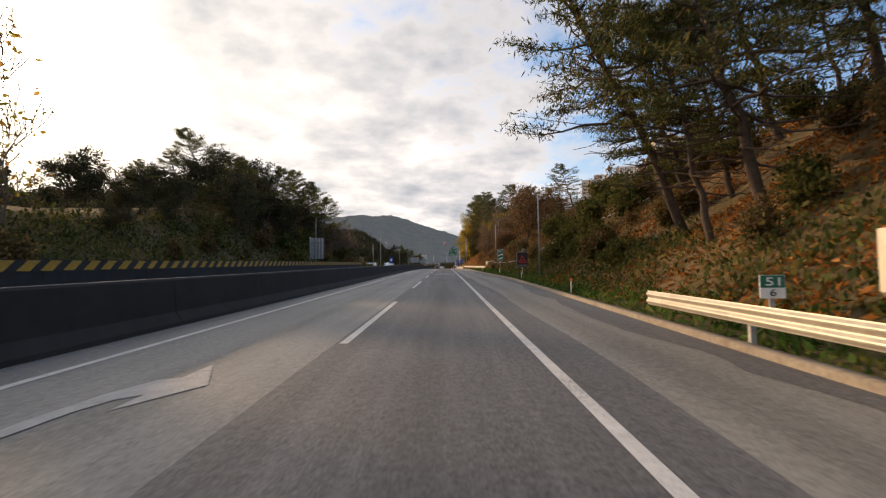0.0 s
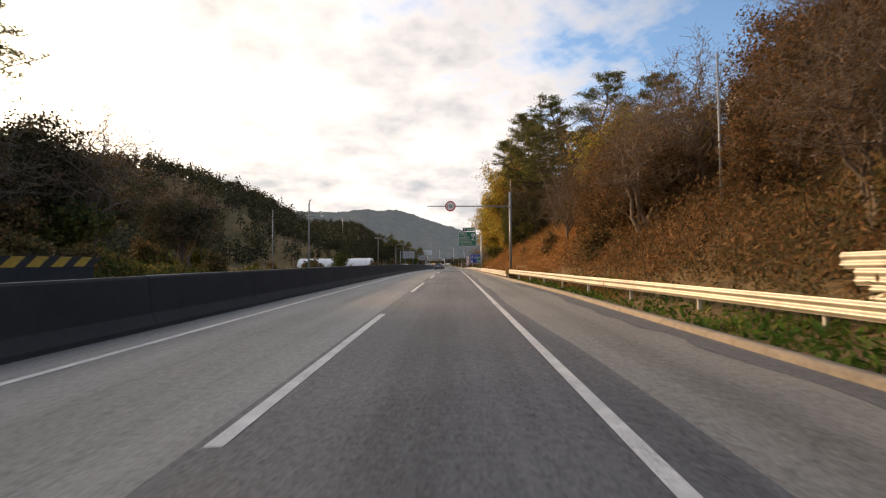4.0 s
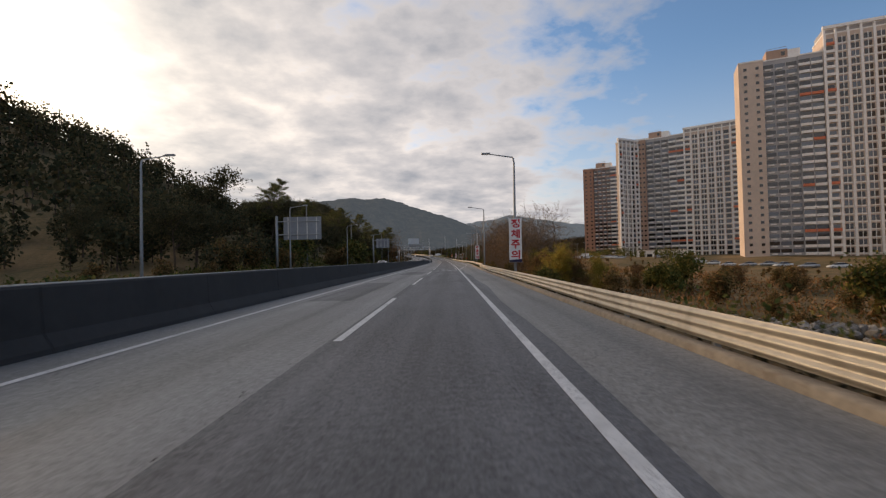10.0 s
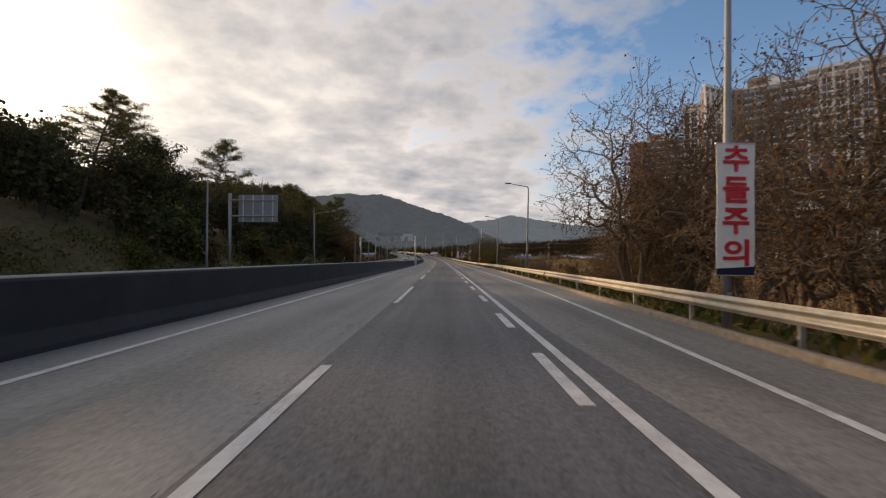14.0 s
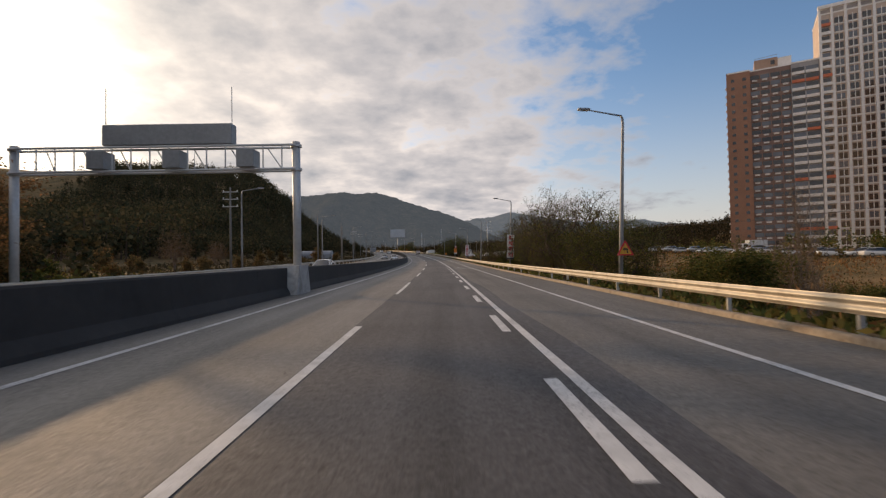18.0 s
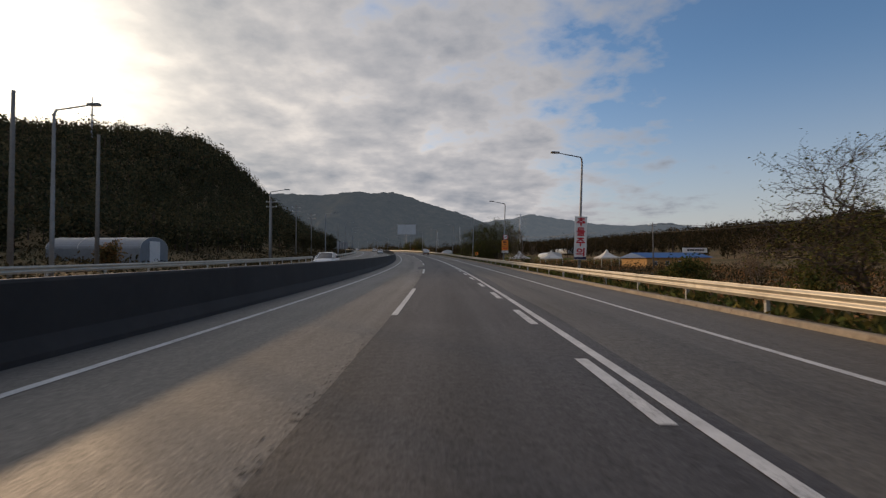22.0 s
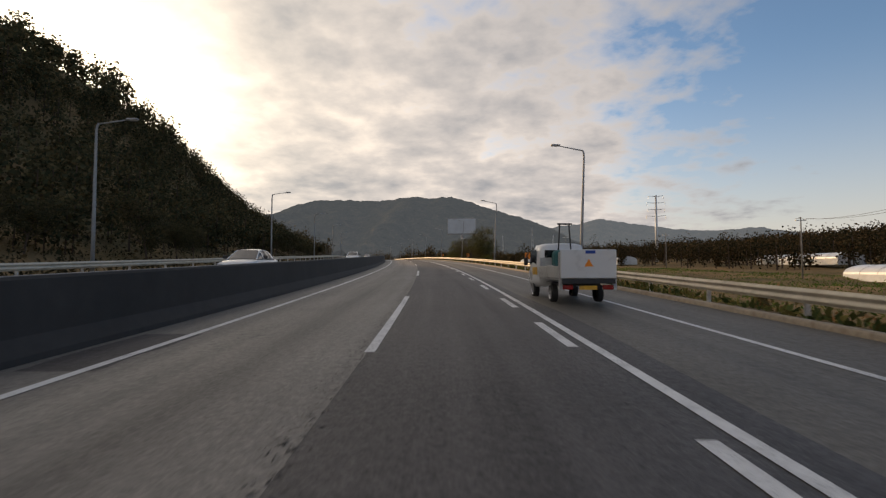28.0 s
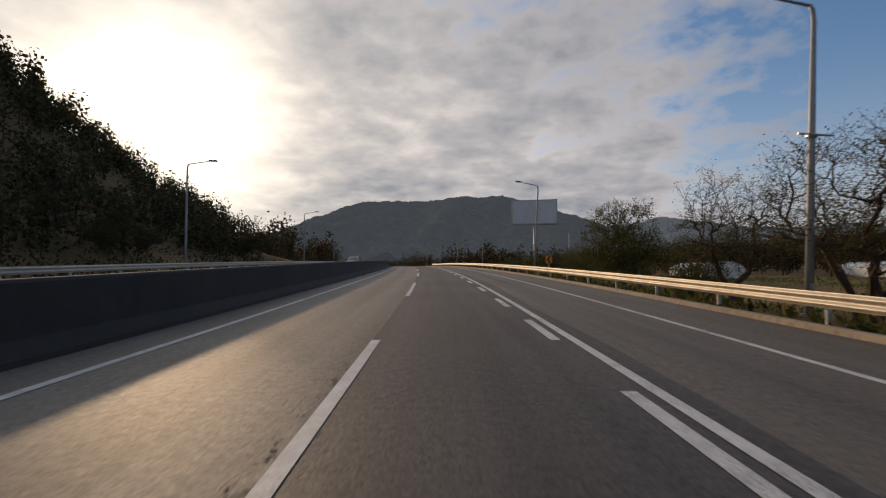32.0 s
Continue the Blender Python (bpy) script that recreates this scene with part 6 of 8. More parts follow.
# cars parked below the towers
park_rng = np.random.default_rng(9)
parked = passenger_car("parked_car", spot(427, 74, on_ground(427, 74), 70), PAINT_CAR_WHITE, "white car parked in the open lot", SEDAN_BODY, SEDAN_CABIN, ((-1.32, 0.32), (1.38, 0.32)), "car", "cars parked in the lot", plain=True)
parked_dark = passenger_car("parked_car", spot(423.5, 75, on_ground(423.5, 75), 70), PAINT_SILVER, "silver car parked in the open lot", SEDAN_BODY, SEDAN_CABIN, ((-1.32, 0.32), (1.38, 0.32)), "car", "cars parked in the lot", plain=True)
parked_black = passenger_car("parked_car", spot(419, 52, on_ground(419, 52), 20), PLASTIC, "black car parked on the track", SEDAN_BODY, SEDAN_CABIN, ((-1.32, 0.32), (1.38, 0.32)), "car", "cars parked in the lot", plain=True)
for k in range(34):
    s_ = 431 + 3.1 * k + park_rng.uniform(-0.4, 0.4)
    u_ = float(np.interp(s_, [430, 490, 530], [74, 61, 60])) + park_rng.uniform(-0.8, 0.8)
    if k % 5 != 2:
        copy_thing(parked if park_rng.random() < 0.66 else parked_dark, spot(s_, u_, on_ground(s_, u_), 70 + 180 * (park_rng.random() < 0.5) + park_rng.uniform(-6, 6)))

for k in range(12):
    s_ = 326 + 8.4 * k + park_rng.uniform(-0.8, 0.8)
    u_ = 90 + park_rng.uniform(-1.0, 1.0)
    copy_thing(parked if park_rng.random() < 0.6 else parked_dark, spot(s_, u_, on_ground(s_, u_), 75 + park_rng.uniform(-8, 8)))


def box_van(s, u, turn):
    v = thing("box_truck", spot(s, u, on_ground(s, u), turn), "small white box truck parked in the lot", "truck", "trucks parked in the lot")
    part("box", box(bmesh.new(), -0.9, 0.9, -2.4, 1.0, 0.7, 2.6, 0.03), PAINT_CAR_WHITE, v)
    part("cab", box(bmesh.new(), -0.85, 0.85, 1.05, 2.4, 0.4, 1.95, 0.12), PAINT_CAR_WHITE, v)
    part("windscreen", box(bmesh.new(), -0.75, 0.75, 2.2, 2.43, 1.15, 1.8, 0.06), CAR_GLASS, v)
    for sx in (-1, 1):
        part("side_window", boxed(sx * 0.86 - 0.01, sx * 0.86 + 0.01, 1.3, 2.1, 1.15, 1.75), CAR_GLASS, v)
        for y in (-1.5, 1.7):
            wheel(v, sx * 0.76, y, 0.33, 0.2, sx)


box_van(452, 68, 75)
box_van(497, 63, 80)

# small flatbed truck with a tail lift in the exit lane
tr = thing("flatbed_truck", spot(651.4, 1.78), "small white flatbed truck with a raised tail lift", "truck")
cab_rows = []
for y, w, zb, zt in ((0.42, 0.80, 0.5, 1.88), (0.5, 0.84, 0.45, 1.95), (1.3, 0.86, 0.40, 1.97), (1.75, 0.86, 0.40, 1.86), (2.15, 0.85, 0.42, 1.28), (2.32, 0.80, 0.46, 0.98), (2.36, 0.72, 0.5, 0.8)):
    h = zt - zb
    cab_rows.append(mirrored([(0, y, zb), (w * 0.9, y, zb), (w, y, zb + 0.15 * h), (w, y, zb + 0.5 * h), (w * 0.93, y, zb + 0.82 * h), (w * 0.84, y, zt - 0.05), (w * 0.6, y, zt), (0, y, zt + 0.02)]))
cabm = part("cab", loft(cab_rows, True), PAINT_CAR_WHITE, tr, "white cab", smooth=True)
part("rear_window", boxed(-0.62, 0.62, 0.39, 0.425, 1.15, 1.72, 0.02), CAR_GLASS, tr, "dark cab rear window")
part("windscreen", prism([(1.78, 1.80), (2.14, 1.27), (2.17, 1.29), (1.81, 1.84)], 1.5, "yz"), CAR_GLASS, tr)
for sx in (-1, 1):
    part("side_window", prism([(0.78, 1.22), (1.92, 1.22), (1.66, 1.74), (0.82, 1.76)], 0.02, "yz"), CAR_GLASS, tr, "dark side glass", pose(sx * 0.835, 0, 0, 0, sx * -7 * 0, 0))
    mr = part("mirror", box(bmesh.new(), sx * 1.0 - 0.07, sx * 1.0 + 0.07, 1.86, 1.98, 1.2, 1.5, 0.03), PLASTIC, tr)
    part("mirror_arm", piped([(sx * 0.85, 1.85, 1.3), (sx * 1.0, 1.92, 1.35)], 0.02, 6), PLASTIC, mr)
    part("side_board", box(bmesh.new(), sx * 0.84 - 0.02, sx * 0.84 + 0.02, -2.25, 0.34, 0.78, 1.14, 0.01), BED_GREY, tr)
    part("board_rib", boxed(sx * 0.865 - 0.006, sx * 0.865 + 0.006, -2.2, 0.3, 0.93, 0.96), BED_GREY, tr)
    part("lift_post", boxed(sx * 0.80 - 0.05, sx * 0.80 + 0.05, -2.42, -2.3, 0.42, 1.55, 0.01), BED_GREY, tr)
    part("tail_lamp", box(bmesh.new(), sx * 0.60 - 0.16, sx * 0.60 + 0.16, -2.42, -2.32, 0.44, 0.58, 0.015), LAMP_RED, tr)
    for y, r, sp_ in ((-1.15, 0.28, 5), (1.55, 0.32, 5)):
        wheel(tr, sx * 0.72, y, r, 0.2, sx, sp_)
    part("fender", boxed(sx * 0.72 - 0.12, sx * 0.72 + 0.12, -1.55, -0.75, 0.62, 0.65), PLASTIC, tr)
    part("frame_rail", boxed(sx * 0.36 - 0.04, sx * 0.36 + 0.04, -2.3, 1.2, 0.48, 0.62), PLASTIC, tr)
    part("rack_leg", piped([(sx * 0.28 + 0.05, 0.26, 0.8), (sx * 0.16 + 0.05, 0.26, 2.62)], 0.025, 6), PLASTIC, tr)
    part("ladder_rail", piped([(-0.55 + 0.05 * sx, 0.3, 1.2), (-0.2 + 0.05 * sx, -1.6, 0.95)], 0.02, 6), GALV, tr)
part("rack_top", piped([(-0.2, 0.26, 2.63), (0.32, 0.26, 2.63)], 0.03, 6), PLASTIC, tr)
part("bed_floor", boxed(-0.82, 0.82, -2.25, 0.36, 0.72, 0.79), BED_GREY, tr)
part("headboard", boxed(-0.80, 0.80, 0.33, 0.37, 0.8, 1.45), BED_GREY, tr)
lift = part("tail_gate", box(bmesh.new(), -0.82, 0.82, -2.5, -2.42, 0.78, 1.62, 0.015), PAINT_CAR_WHITE, tr, "white raised tail lift plate")
part("warning_triangle", prism([(-0.13, 1.12), (0.13, 1.12), (0, 1.34)], 0.012, "xz"), ORANGE, lift, "orange warning triangle", pose(0, -2.508, 0))
part("sticker", boxed(-0.09, 0.20, -2.508, -2.5, 1.50, 1.59), BLUE, lift, "small blue sticker")
part("gate_hinge", boxed(-0.78, 0.78, -2.50, -2.38, 0.62, 0.76), PLASTIC, tr)
part("number_plate", boxed(-0.26, 0.26, -2.44, -2.41, 0.44, 0.56), YELLOW, tr, "plain plate")
part("tarpaulin", box(bmesh.new(), -0.42, 0.1, -0.2, 0.3, 0.8, 1.7, 0.12), surface("teal_tarp", (0.02, 0.10, 0.10), 0.7, grain=8, vary=0.25, bump=0.4), tr, "dark teal wrapped load")
part("decal", boxed(-0.866, -0.858, 0.55, 1.35, 0.85, 1.12), YELLOW, cabm, "yellow printed panel")

# ---- apartment towers ----
WALL_BEIGE = surface("tower_paint_beige", (0.56, 0.45, 0.37), 0.85, grain=1.2, vary=0.1, dirt=(0.45, 0.38, 0.32))
WALL_GREY = surface("tower_paint_grey", (0.36, 0.35, 0.35), 0.85, grain=1.2, vary=0.12)
WALL_BROWN = surface("tower_paint_brown", (0.33, 0.18, 0.12), 0.85, grain=1.2, vary=0.12)
WALL_UMBER = surface("tower_paint_umber", (0.25, 0.165, 0.135), 0.85, grain=1.2, vary=0.12)
WALL_TAN = surface("tower_paint_tan", (0.40, 0.27, 0.20), 0.85, grain=1.2, vary=0.1)
WALL_PALE = surface("tower_paint_pale", (0.80, 0.77, 0.73), 0.85, grain=1.2, vary=0.08)
WALL_CORAL = surface("tower_paint_coral", (0.62, 0.19, 0.10), 0.8, grain=1.2, vary=0.1)
WIN_DARK = glass("window_glass_dark", (0.018, 0.021, 0.026), 0.08)
WIN_BLUE = glass("window_glass_blue", (0.10, 0.12, 0.15), 0.12)
FLOOR_H = 2.85


def facade_block(tower, m, w, floors, depth, wall, bays, style, first=0.0):
    """One slab of a tower: its wall, and on the front a window for each bay and storey, with balconies, ledges or piers. Front faces -y."""
    h = floors * FLOOR_H
    body = part("wall", box(bmesh.new(), 0, w, 0, depth, first - 4, first + h + 1.2), wall, tower, m=m)
    bw = w / bays
    small_m = mesh_of("window", boxed(-0.55, 0.55, -0.06, 0.06, 0.9, 1.95))
    wide_m = mesh_of("window", boxed(-bw * 0.45, bw * 0.45, -0.10, 0.10, 1.05, 2.45))
    tall_m, tall_b, wide_b = [mesh_of("window", boxed(-bw * a, bw * a, -0.10, 0.10, z0, z1)) for a, z0, z1 in ((0.30, 0.55, 2.4), (0.30, 0.55, 2.4), (0.45, 1.05, 2.45))]
    rail_m = mesh_of("balcony", boxed(-bw * 0.46, bw * 0.46, -0.55, 0.02, 0.0, 1.0, 0.03))
    rail_c = mesh_of("balcony", boxed(-bw * 0.46, bw * 0.46, -0.55, 0.02, 0.0, 1.0, 0.03))
    ledge_m = mesh_of("ledge", boxed(-bw * 0.30, bw * 0.22, -0.45, 0.02, 0.25, 0.8))
    pier_m = mesh_of("pier", boxed(-0.36, 0.36, -0.7, 0.02, first, first + h + 1.2))
    mullion_m = mesh_of("mullion", boxed(-0.09, 0.09, -0.35, 0.02, first, first + h))
    for b in range(bays):
        x = (b + 0.5) * bw
        edge = b == 0 or b == bays - 1
        for f in range(floors):
            z = first + f * FLOOR_H
            coral = f % 6 == 4 and (b + f // 6) % 3 != 2
            if style == "small":
                part("window", small_m, WIN_DARK, body, m=pose(x, 0, z))
            elif style == "pier":
                part("window", tall_m if (b + f) % 4 else tall_b, WIN_DARK if (b + f) % 4 else WIN_BLUE, body, m=pose(x, 0, z))
                if edge:
                    part("balcony", rail_c if coral else rail_m, WALL_CORAL if coral else WALL_PALE, body, m=pose(x, 0, z))
            else:
                part("window", wide_m if (b + f) % 3 else wide_b, WIN_DARK if (b + f) % 3 else WIN_BLUE, body, m=pose(x, 0, z))
                if style == "balcony":
                    part("balcony", rail_c if coral else rail_m, WALL_CORAL if coral else WALL_PALE, body, m=pose(x, 0, z))
                elif style == "recess":
                    part("ledge", ledge_m, WALL_PALE, body, m=pose(x, 0, z))
    if style in ("sill", "pier"):
        slab_m = mesh_of("floor_slab", boxed(0.05, w - 0.05, -0.24, 0.02, 0.0, 0.36 if style == "sill" else 0.42))
        for f in range(floors):
            part("floor_slab", slab_m, WALL_PALE, body, m=pose(0, 0, first + f * FLOOR_H))
    if style == "pier":
        for b in range(bays + 1):
            part("pier", pier_m, WALL_PALE, body, m=pose(min(max(b * bw, 0.36), w - 0.36), 0, 0))
        for b in range(1, bays - 2):
            part("mullion", mullion_m, WALL_PALE, body, m=pose((b + 0.5) * bw, 0, 0))
        # an open loggia under the roof beam
        for b in range(bays + 1):
            part("roof_post", boxed(-0.3, 0.3, -0.5, 0.3, first + h + 1.2, first + h + 3.2), WALL_PALE, body, m=pose(min(max(b * bw, 0.3), w - 0.3), 0, 0))
        part("roof_beam", box(bmesh.new(), -0.1, w + 0.1, -0.7, 0.6, first + h + 3.2, first + h + 4.3), WALL_PALE, body)
        part("attic", boxed(0.4, w - 0.4, min(1.5, depth * 0.5), max(depth - 1, depth * 0.6), first + h + 1.2, first + h + 3.9), WALL_GREY, body)
    part("parapet", box(bmesh.new(), -0.1, w + 0.1, -0.1, depth + 0.1, first + h + 1.2, first + h + 1.7), WALL_PALE, tower, m=m)
    return body


def tower(corner, toward, base, blocks, label, side_windows=False, wing=None):
    """Slabs side by side from a corner towards a point. blocks: (width, floors, depth, wall, bays, style)."""
    c, t = Vector((*corner, base)), Vector((*toward, base))
    d = (t - c).normalized()
    turn = math.degrees(math.atan2(d.y, d.x))
    tw = thing("apartment_tower", pose(*c, 0, 0, turn), label, "apartment tower", "apartment towers beyond the fields")
    x = box_x = 0.0
    for w, floors, depth, wall, bays, style in blocks:
        if style == "recess":
            box_x = x
        facade_block(tw, pose(x, {"recess": 1.6, "balcony": 0.9}.get(style, 0.0), 0), w, floors, depth, wall, bays, style)
        x += w
    if wing:
        facade_block(tw, pose(*wing[0], 0, 0, 0, wing[1]), *wing[2])
    # gable end towards the road
    n = blocks[0][1]
    end = part("gable_wall", boxed(-0.25, 0.0, -0.1, blocks[0][2], -4, n * FLOOR_H + 1.6), blocks[0][3], tw)
    if side_windows:
        ledge = mesh_of("ledge", boxed(-0.35, 0.1, -0.7, 0.7, 0.3, 1.1))
        for f in range(n):
            part("ledge", ledge, WALL_PALE, end, m=pose(-0.25, blocks[0][2] * 0.55, f * FLOOR_H))
    n = max(b_[1] for b_ in blocks if b_[5] != "pier") if len(blocks) > 1 else n
    hut = part("stair_head", box(bmesh.new(), box_x + 1.5, box_x + 8.5, 2.6, 9, n * FLOOR_H + 1.6, n * FLOOR_H + 5.4, 0.05), WALL_TAN, tw)
    part("lift_house", box(bmesh.new(), box_x + 8.5, box_x + 12.5, 2.8, 8, n * FLOOR_H + 1.6, n * FLOOR_H + 5.0, 0.05), WALL_PALE, hut)
    part("window", boxed(box_x + 6.4, box_x + 7.6, 2.5, 2.6, n * FLOOR_H + 2.9, n * FLOOR_H + 4.4), WIN_DARK, hut)
    part("roof_rail", piped([(box_x + 1.6, 2.8, n * FLOOR_H + 5.9), (box_x + 8.4, 2.8, n * FLOOR_H + 6.3)], 0.08, 5), WALL_GREY, hut)
    return tw


tower((107.5, 575), (141.5, 553.9), 2.0, [(7.1, 24, 12, WALL_BROWN, 2, "small"), (12.1, 24, 12, WALL_UMBER, 4, "recess"), (7.8, 24, 12, WALL_GREY, 2, "balcony"), (25.1, 29, 13, WALL_BEIGE, 7, "pier")], "brown and cream apartment tower with stepped slabs", True)
tower((117, 497), (150, 472), 1.6, [(4.2, 25, 12, WALL_TAN, 2, "small"), (12.5, 25, 12, WALL_GREY, 3, "recess"), (8.1, 25, 12, WALL_GREY, 2, "balcony"), (26.7, 25, 13, WALL_BEIGE, 7, "pier")], "cream and grey apartment tower with coral balconies", False, ((-7.33, -14.34), 63.0, (16.1, 24, 1.6, WALL_BEIGE, 5, "pier")))
tower((117, 399), (150, 384), 1.4, [(8, 27, 12, WALL_BEIGE, 2, "small"), (11.2, 27, 12, WALL_GREY, 3, "recess"), (7.6, 27, 12, WALL_GREY, 2, "balcony"), (26, 29, 13, WALL_BEIGE, 7, "pier")], "tall cream and grey apartment tower with coral balconies")
tower((212, 552), (245, 540), 4.0, [(16, 29, 12, WALL_GREY, 3, "sill"), (14, 30, 12, WALL_BEIGE, 2, "sill")], "grey apartment tower standing behind the others")
tower((147, 324), (181, 320), 3.0, [(32, 32, 12, WALL_BEIGE, 3, "sill")], "cream apartment tower showing over the cutting")
tower((190, 274), (222, 270), 3.0, [(32, 27, 12, WALL_BEIGE, 3, "sill")], "cream apartment tower showing over the cutting")
tower((190, 640), (215, 634), 4.0, [(22, 12, 12, WALL_PALE, 5, "small")], "pale apartment block farther off")
for x, y in ((330, 860), (352, 850), (376, 846)):
    tower((x, y), (x + 14, y - 3), 26.0, [(14, 9, 10, WALL_PALE, 3, "small")], "small white tower block on the wooded ridge")
annex = thing("market_hall", pose(96, 452, 2.6, 0, 0, -30), "low cream hall with a flat roof", "building")
part("wall", boxed(0, 22, 0, 10, -2, 5.2, 0.05), WALL_PALE, annex)
part("roof", boxed(-0.4, 22.4, -0.4, 10.4, 5.2, 5.6, 0.05), WALL_BEIGE, annex)
for k in range(6):
    part("window", boxed(1.5 + 3.4 * k, 4.0 + 3.4 * k, -0.06, 0.05, 1.0, 3.4), WIN_DARK, annex)

# ---- greenhouse, hut, tents and masts ----
FILM_WHITE = surface("greenhouse_film", (0.62, 0.65, 0.68), 0.35, grain=1.5, vary=0.1, dirt=(0.45, 0.46, 0.46))
ROOF_BLUE = surface("blue_roof_sheet", (0.03, 0.11, 0.30), 0.5, 0.2, grain=3, vary=0.15)
WALL_YELLOW = surface("ochre_render", (0.50, 0.29, 0.11), 0.9, grain=4, vary=0.15)
TENT = surface("tent_canvas", (0.66, 0.63, 0.58), 0.8, grain=4, vary=0.08)


def greenhouse(m, length, width, height, label, film=None):
    g = thing("greenhouse", m, label, "greenhouse", "film greenhouses")
    arc = [(width / 2 * math.cos(radians(a)), 1.4 + (height - 1.4) * math.sin(radians(a))) for a in range(0, 181, 12)]
    part("cover", prism([(width / 2, 0)] + arc + [(-width / 2, 0)], length, "yz"), film or FILM_WHITE, g, "plastic film", smooth=False)
    n = int(length / 3)
    for k in range(n + 1):
        x = -length / 2 + length * k / n
        part("hoop", piped([(x, a * 1.004, b * 1.004) for a, b in arc], 0.03, 5), GALV, g)
    part("door", boxed(length / 2, length / 2 + 0.05, -0.9, 0.9, 0, 2.2), WALL_PALE, g)


greenhouse(spot(238, -41, 0.0), 24, 8.2, 3.9, "long white film greenhouse behind the far guardrail")
greenhouse(spot(548, -36, on_ground(548, -36)), 9, 5, 2.6, "grey film greenhouse on the field", SIGN_BACK)
for s, u, t, l in ((694, 62, 80, 16), (800, 80, 70, 30), (806, 48, 75, 18), (742, 95, 85, 26)):
    greenhouse(spot(s, u, on_ground(s, u), t), l, 6.5, 2.8, "low white film greenhouse on the field")


def party_tent(s, u, size=4.2):
    z0 = on_ground(s, u)
    t = thing("party_tent", spot(s, u, z0), "white peaked canvas tent on poles", "tent", "white peaked tents")
    bm = bmesh.new()
    rings = []
    for f, z in ((1.0, 2.1), (0.97, 2.35), (0.55, 2.75), (0.22, 3.35), (0.03, 4.1)):
        rings.append([bm.verts.new((a * size / 2 * f, b * size / 2 * f, z)) for a, b in ((-1, -1), (0, -1.0), (1, -1), (1, 0), (1, 1), (0, 1), (-1, 1), (-1, 0))])
    for r0, r1 in zip(rings, rings[1:]):
        for k in range(8):
            bm.faces.new((r0[k], r0[(k + 1) % 8], r1[(k + 1) % 8], r1[k]))
    bm.faces.new(rings[-1])
    part("canopy", bm, TENT, t, "white canvas")
    for a, b in ((-1, -1), (1, -1), (1, 1), (-1, 1)):
        part("pole", piped([(a * size * 0.48, b * size * 0.48, -0.2), (a * size * 0.48, b * size * 0.48, 2.15)], 0.04, 6), POLE_WHITE, t)


for s, u in ((607, 27.5), (601.6, 38.4), (613, 21.5)):
    party_tent(s, u)
hut = thing("farm_shop", spot(606, 48.5, on_ground(606, 48.5) - 0.4, 6), "ochre shop with a blue sheet roof and signboard", "building")
part("wall", boxed(-1.5, 15, -5, 5, -0.3, 2.9), WALL_YELLOW, hut)
part("roof", prism([(-5.6, 2.85), (5.6, 2.85), (0, 4.1)], 17.6, "yz"), ROOF_BLUE, hut, m=pose(6.75, 0, 0))
for x in (0.2, 3.2, 6.6, 9.2):
    w_ = part("window", boxed(x, x + 1.0, -5.06, -4.98, 1.0, 2.1), WALL_PALE, hut)
    part("pane", boxed(x + 0.08, x + 0.92, -5.09, -5.06, 1.08, 2.02), WIN_BLUE, w_)
sb = part("signboard", boxed(8.0, 14.5, -4.6, -4.5, 4.0, 5.1, 0.02), WHITE, hut, "white signboard")
for k in range(7):
    part("text_bar", boxed(9.2 + 0.66 * k, 9.7 + 0.66 * k, -4.62, -4.6, 4.35, 4.8), BLACK, sb)

pylon = thing("power_pylon", pose(45.6, 845.4, on_ground(815.9, 107) + 10.0), "tall white tubular power pylon with crossarms", "pylon")
part("shaft", piped([(0, 0, -2), (0, 0, 31)], [0.75, 0.35], 14), POLE_WHITE, pylon, smooth=True)
for z, w in ((30.4, 3.0), (27.6, 3.6), (24.8, 3.3), (22.0, 3.8)):
    for d in (-1, 1):
        arm = part("crossarm", piped([(0, 0, z), (d * w, 0, z + 0.35)], [0.16, 0.07], 8), POLE_WHITE, pylon)
        part("insulator", piped([(d * w, 0, z + 0.3), (d * w, 0, z - 1.0)], 0.08, 6), GALV, arm)
for x, y, h in ((4.0, 1150, 42), (28, 1180, 36), (-30, 1240, 40)):
    p = thing("far_mast", pose(x, y, 12), "slim pale lattice mast far down the valley", "mast", "far masts")
    for a, b in ((-1, -1), (1, -1), (1, 1), (-1, 1)):
        part("leg", piped([(a * 1.3, b * 1.3, 0), (a * 0.3, b * 0.3, h)], 0.16, 5), POLE_WHITE, p)
    for k in range(6):
        z = 4 + k * (h - 6) / 6
        f = 1.3 - 1.0 * z / h
        part("brace", piped([(-f, -f, z), (f, -f, z + 2), (f, f, z), (-f, f, z + 2), (-f, -f, z)], 0.09, 4), POLE_WHITE, p)
hill_mast = thing("hill_mast", spot(700, -118, on_ground(700, -118)), "slim steel radio mast on the wooded hill", "mast")
part("shaft", piped([(0, 0, -1), (0, 0, 20)], [0.5, 0.12], 6), POLE_GREY, hill_mast)
part("platform", disc(bmesh.new(), (0, 0, 13), 0.8, (0, 0, 1), 0.2, 10), POLE_GREY, hill_mast)

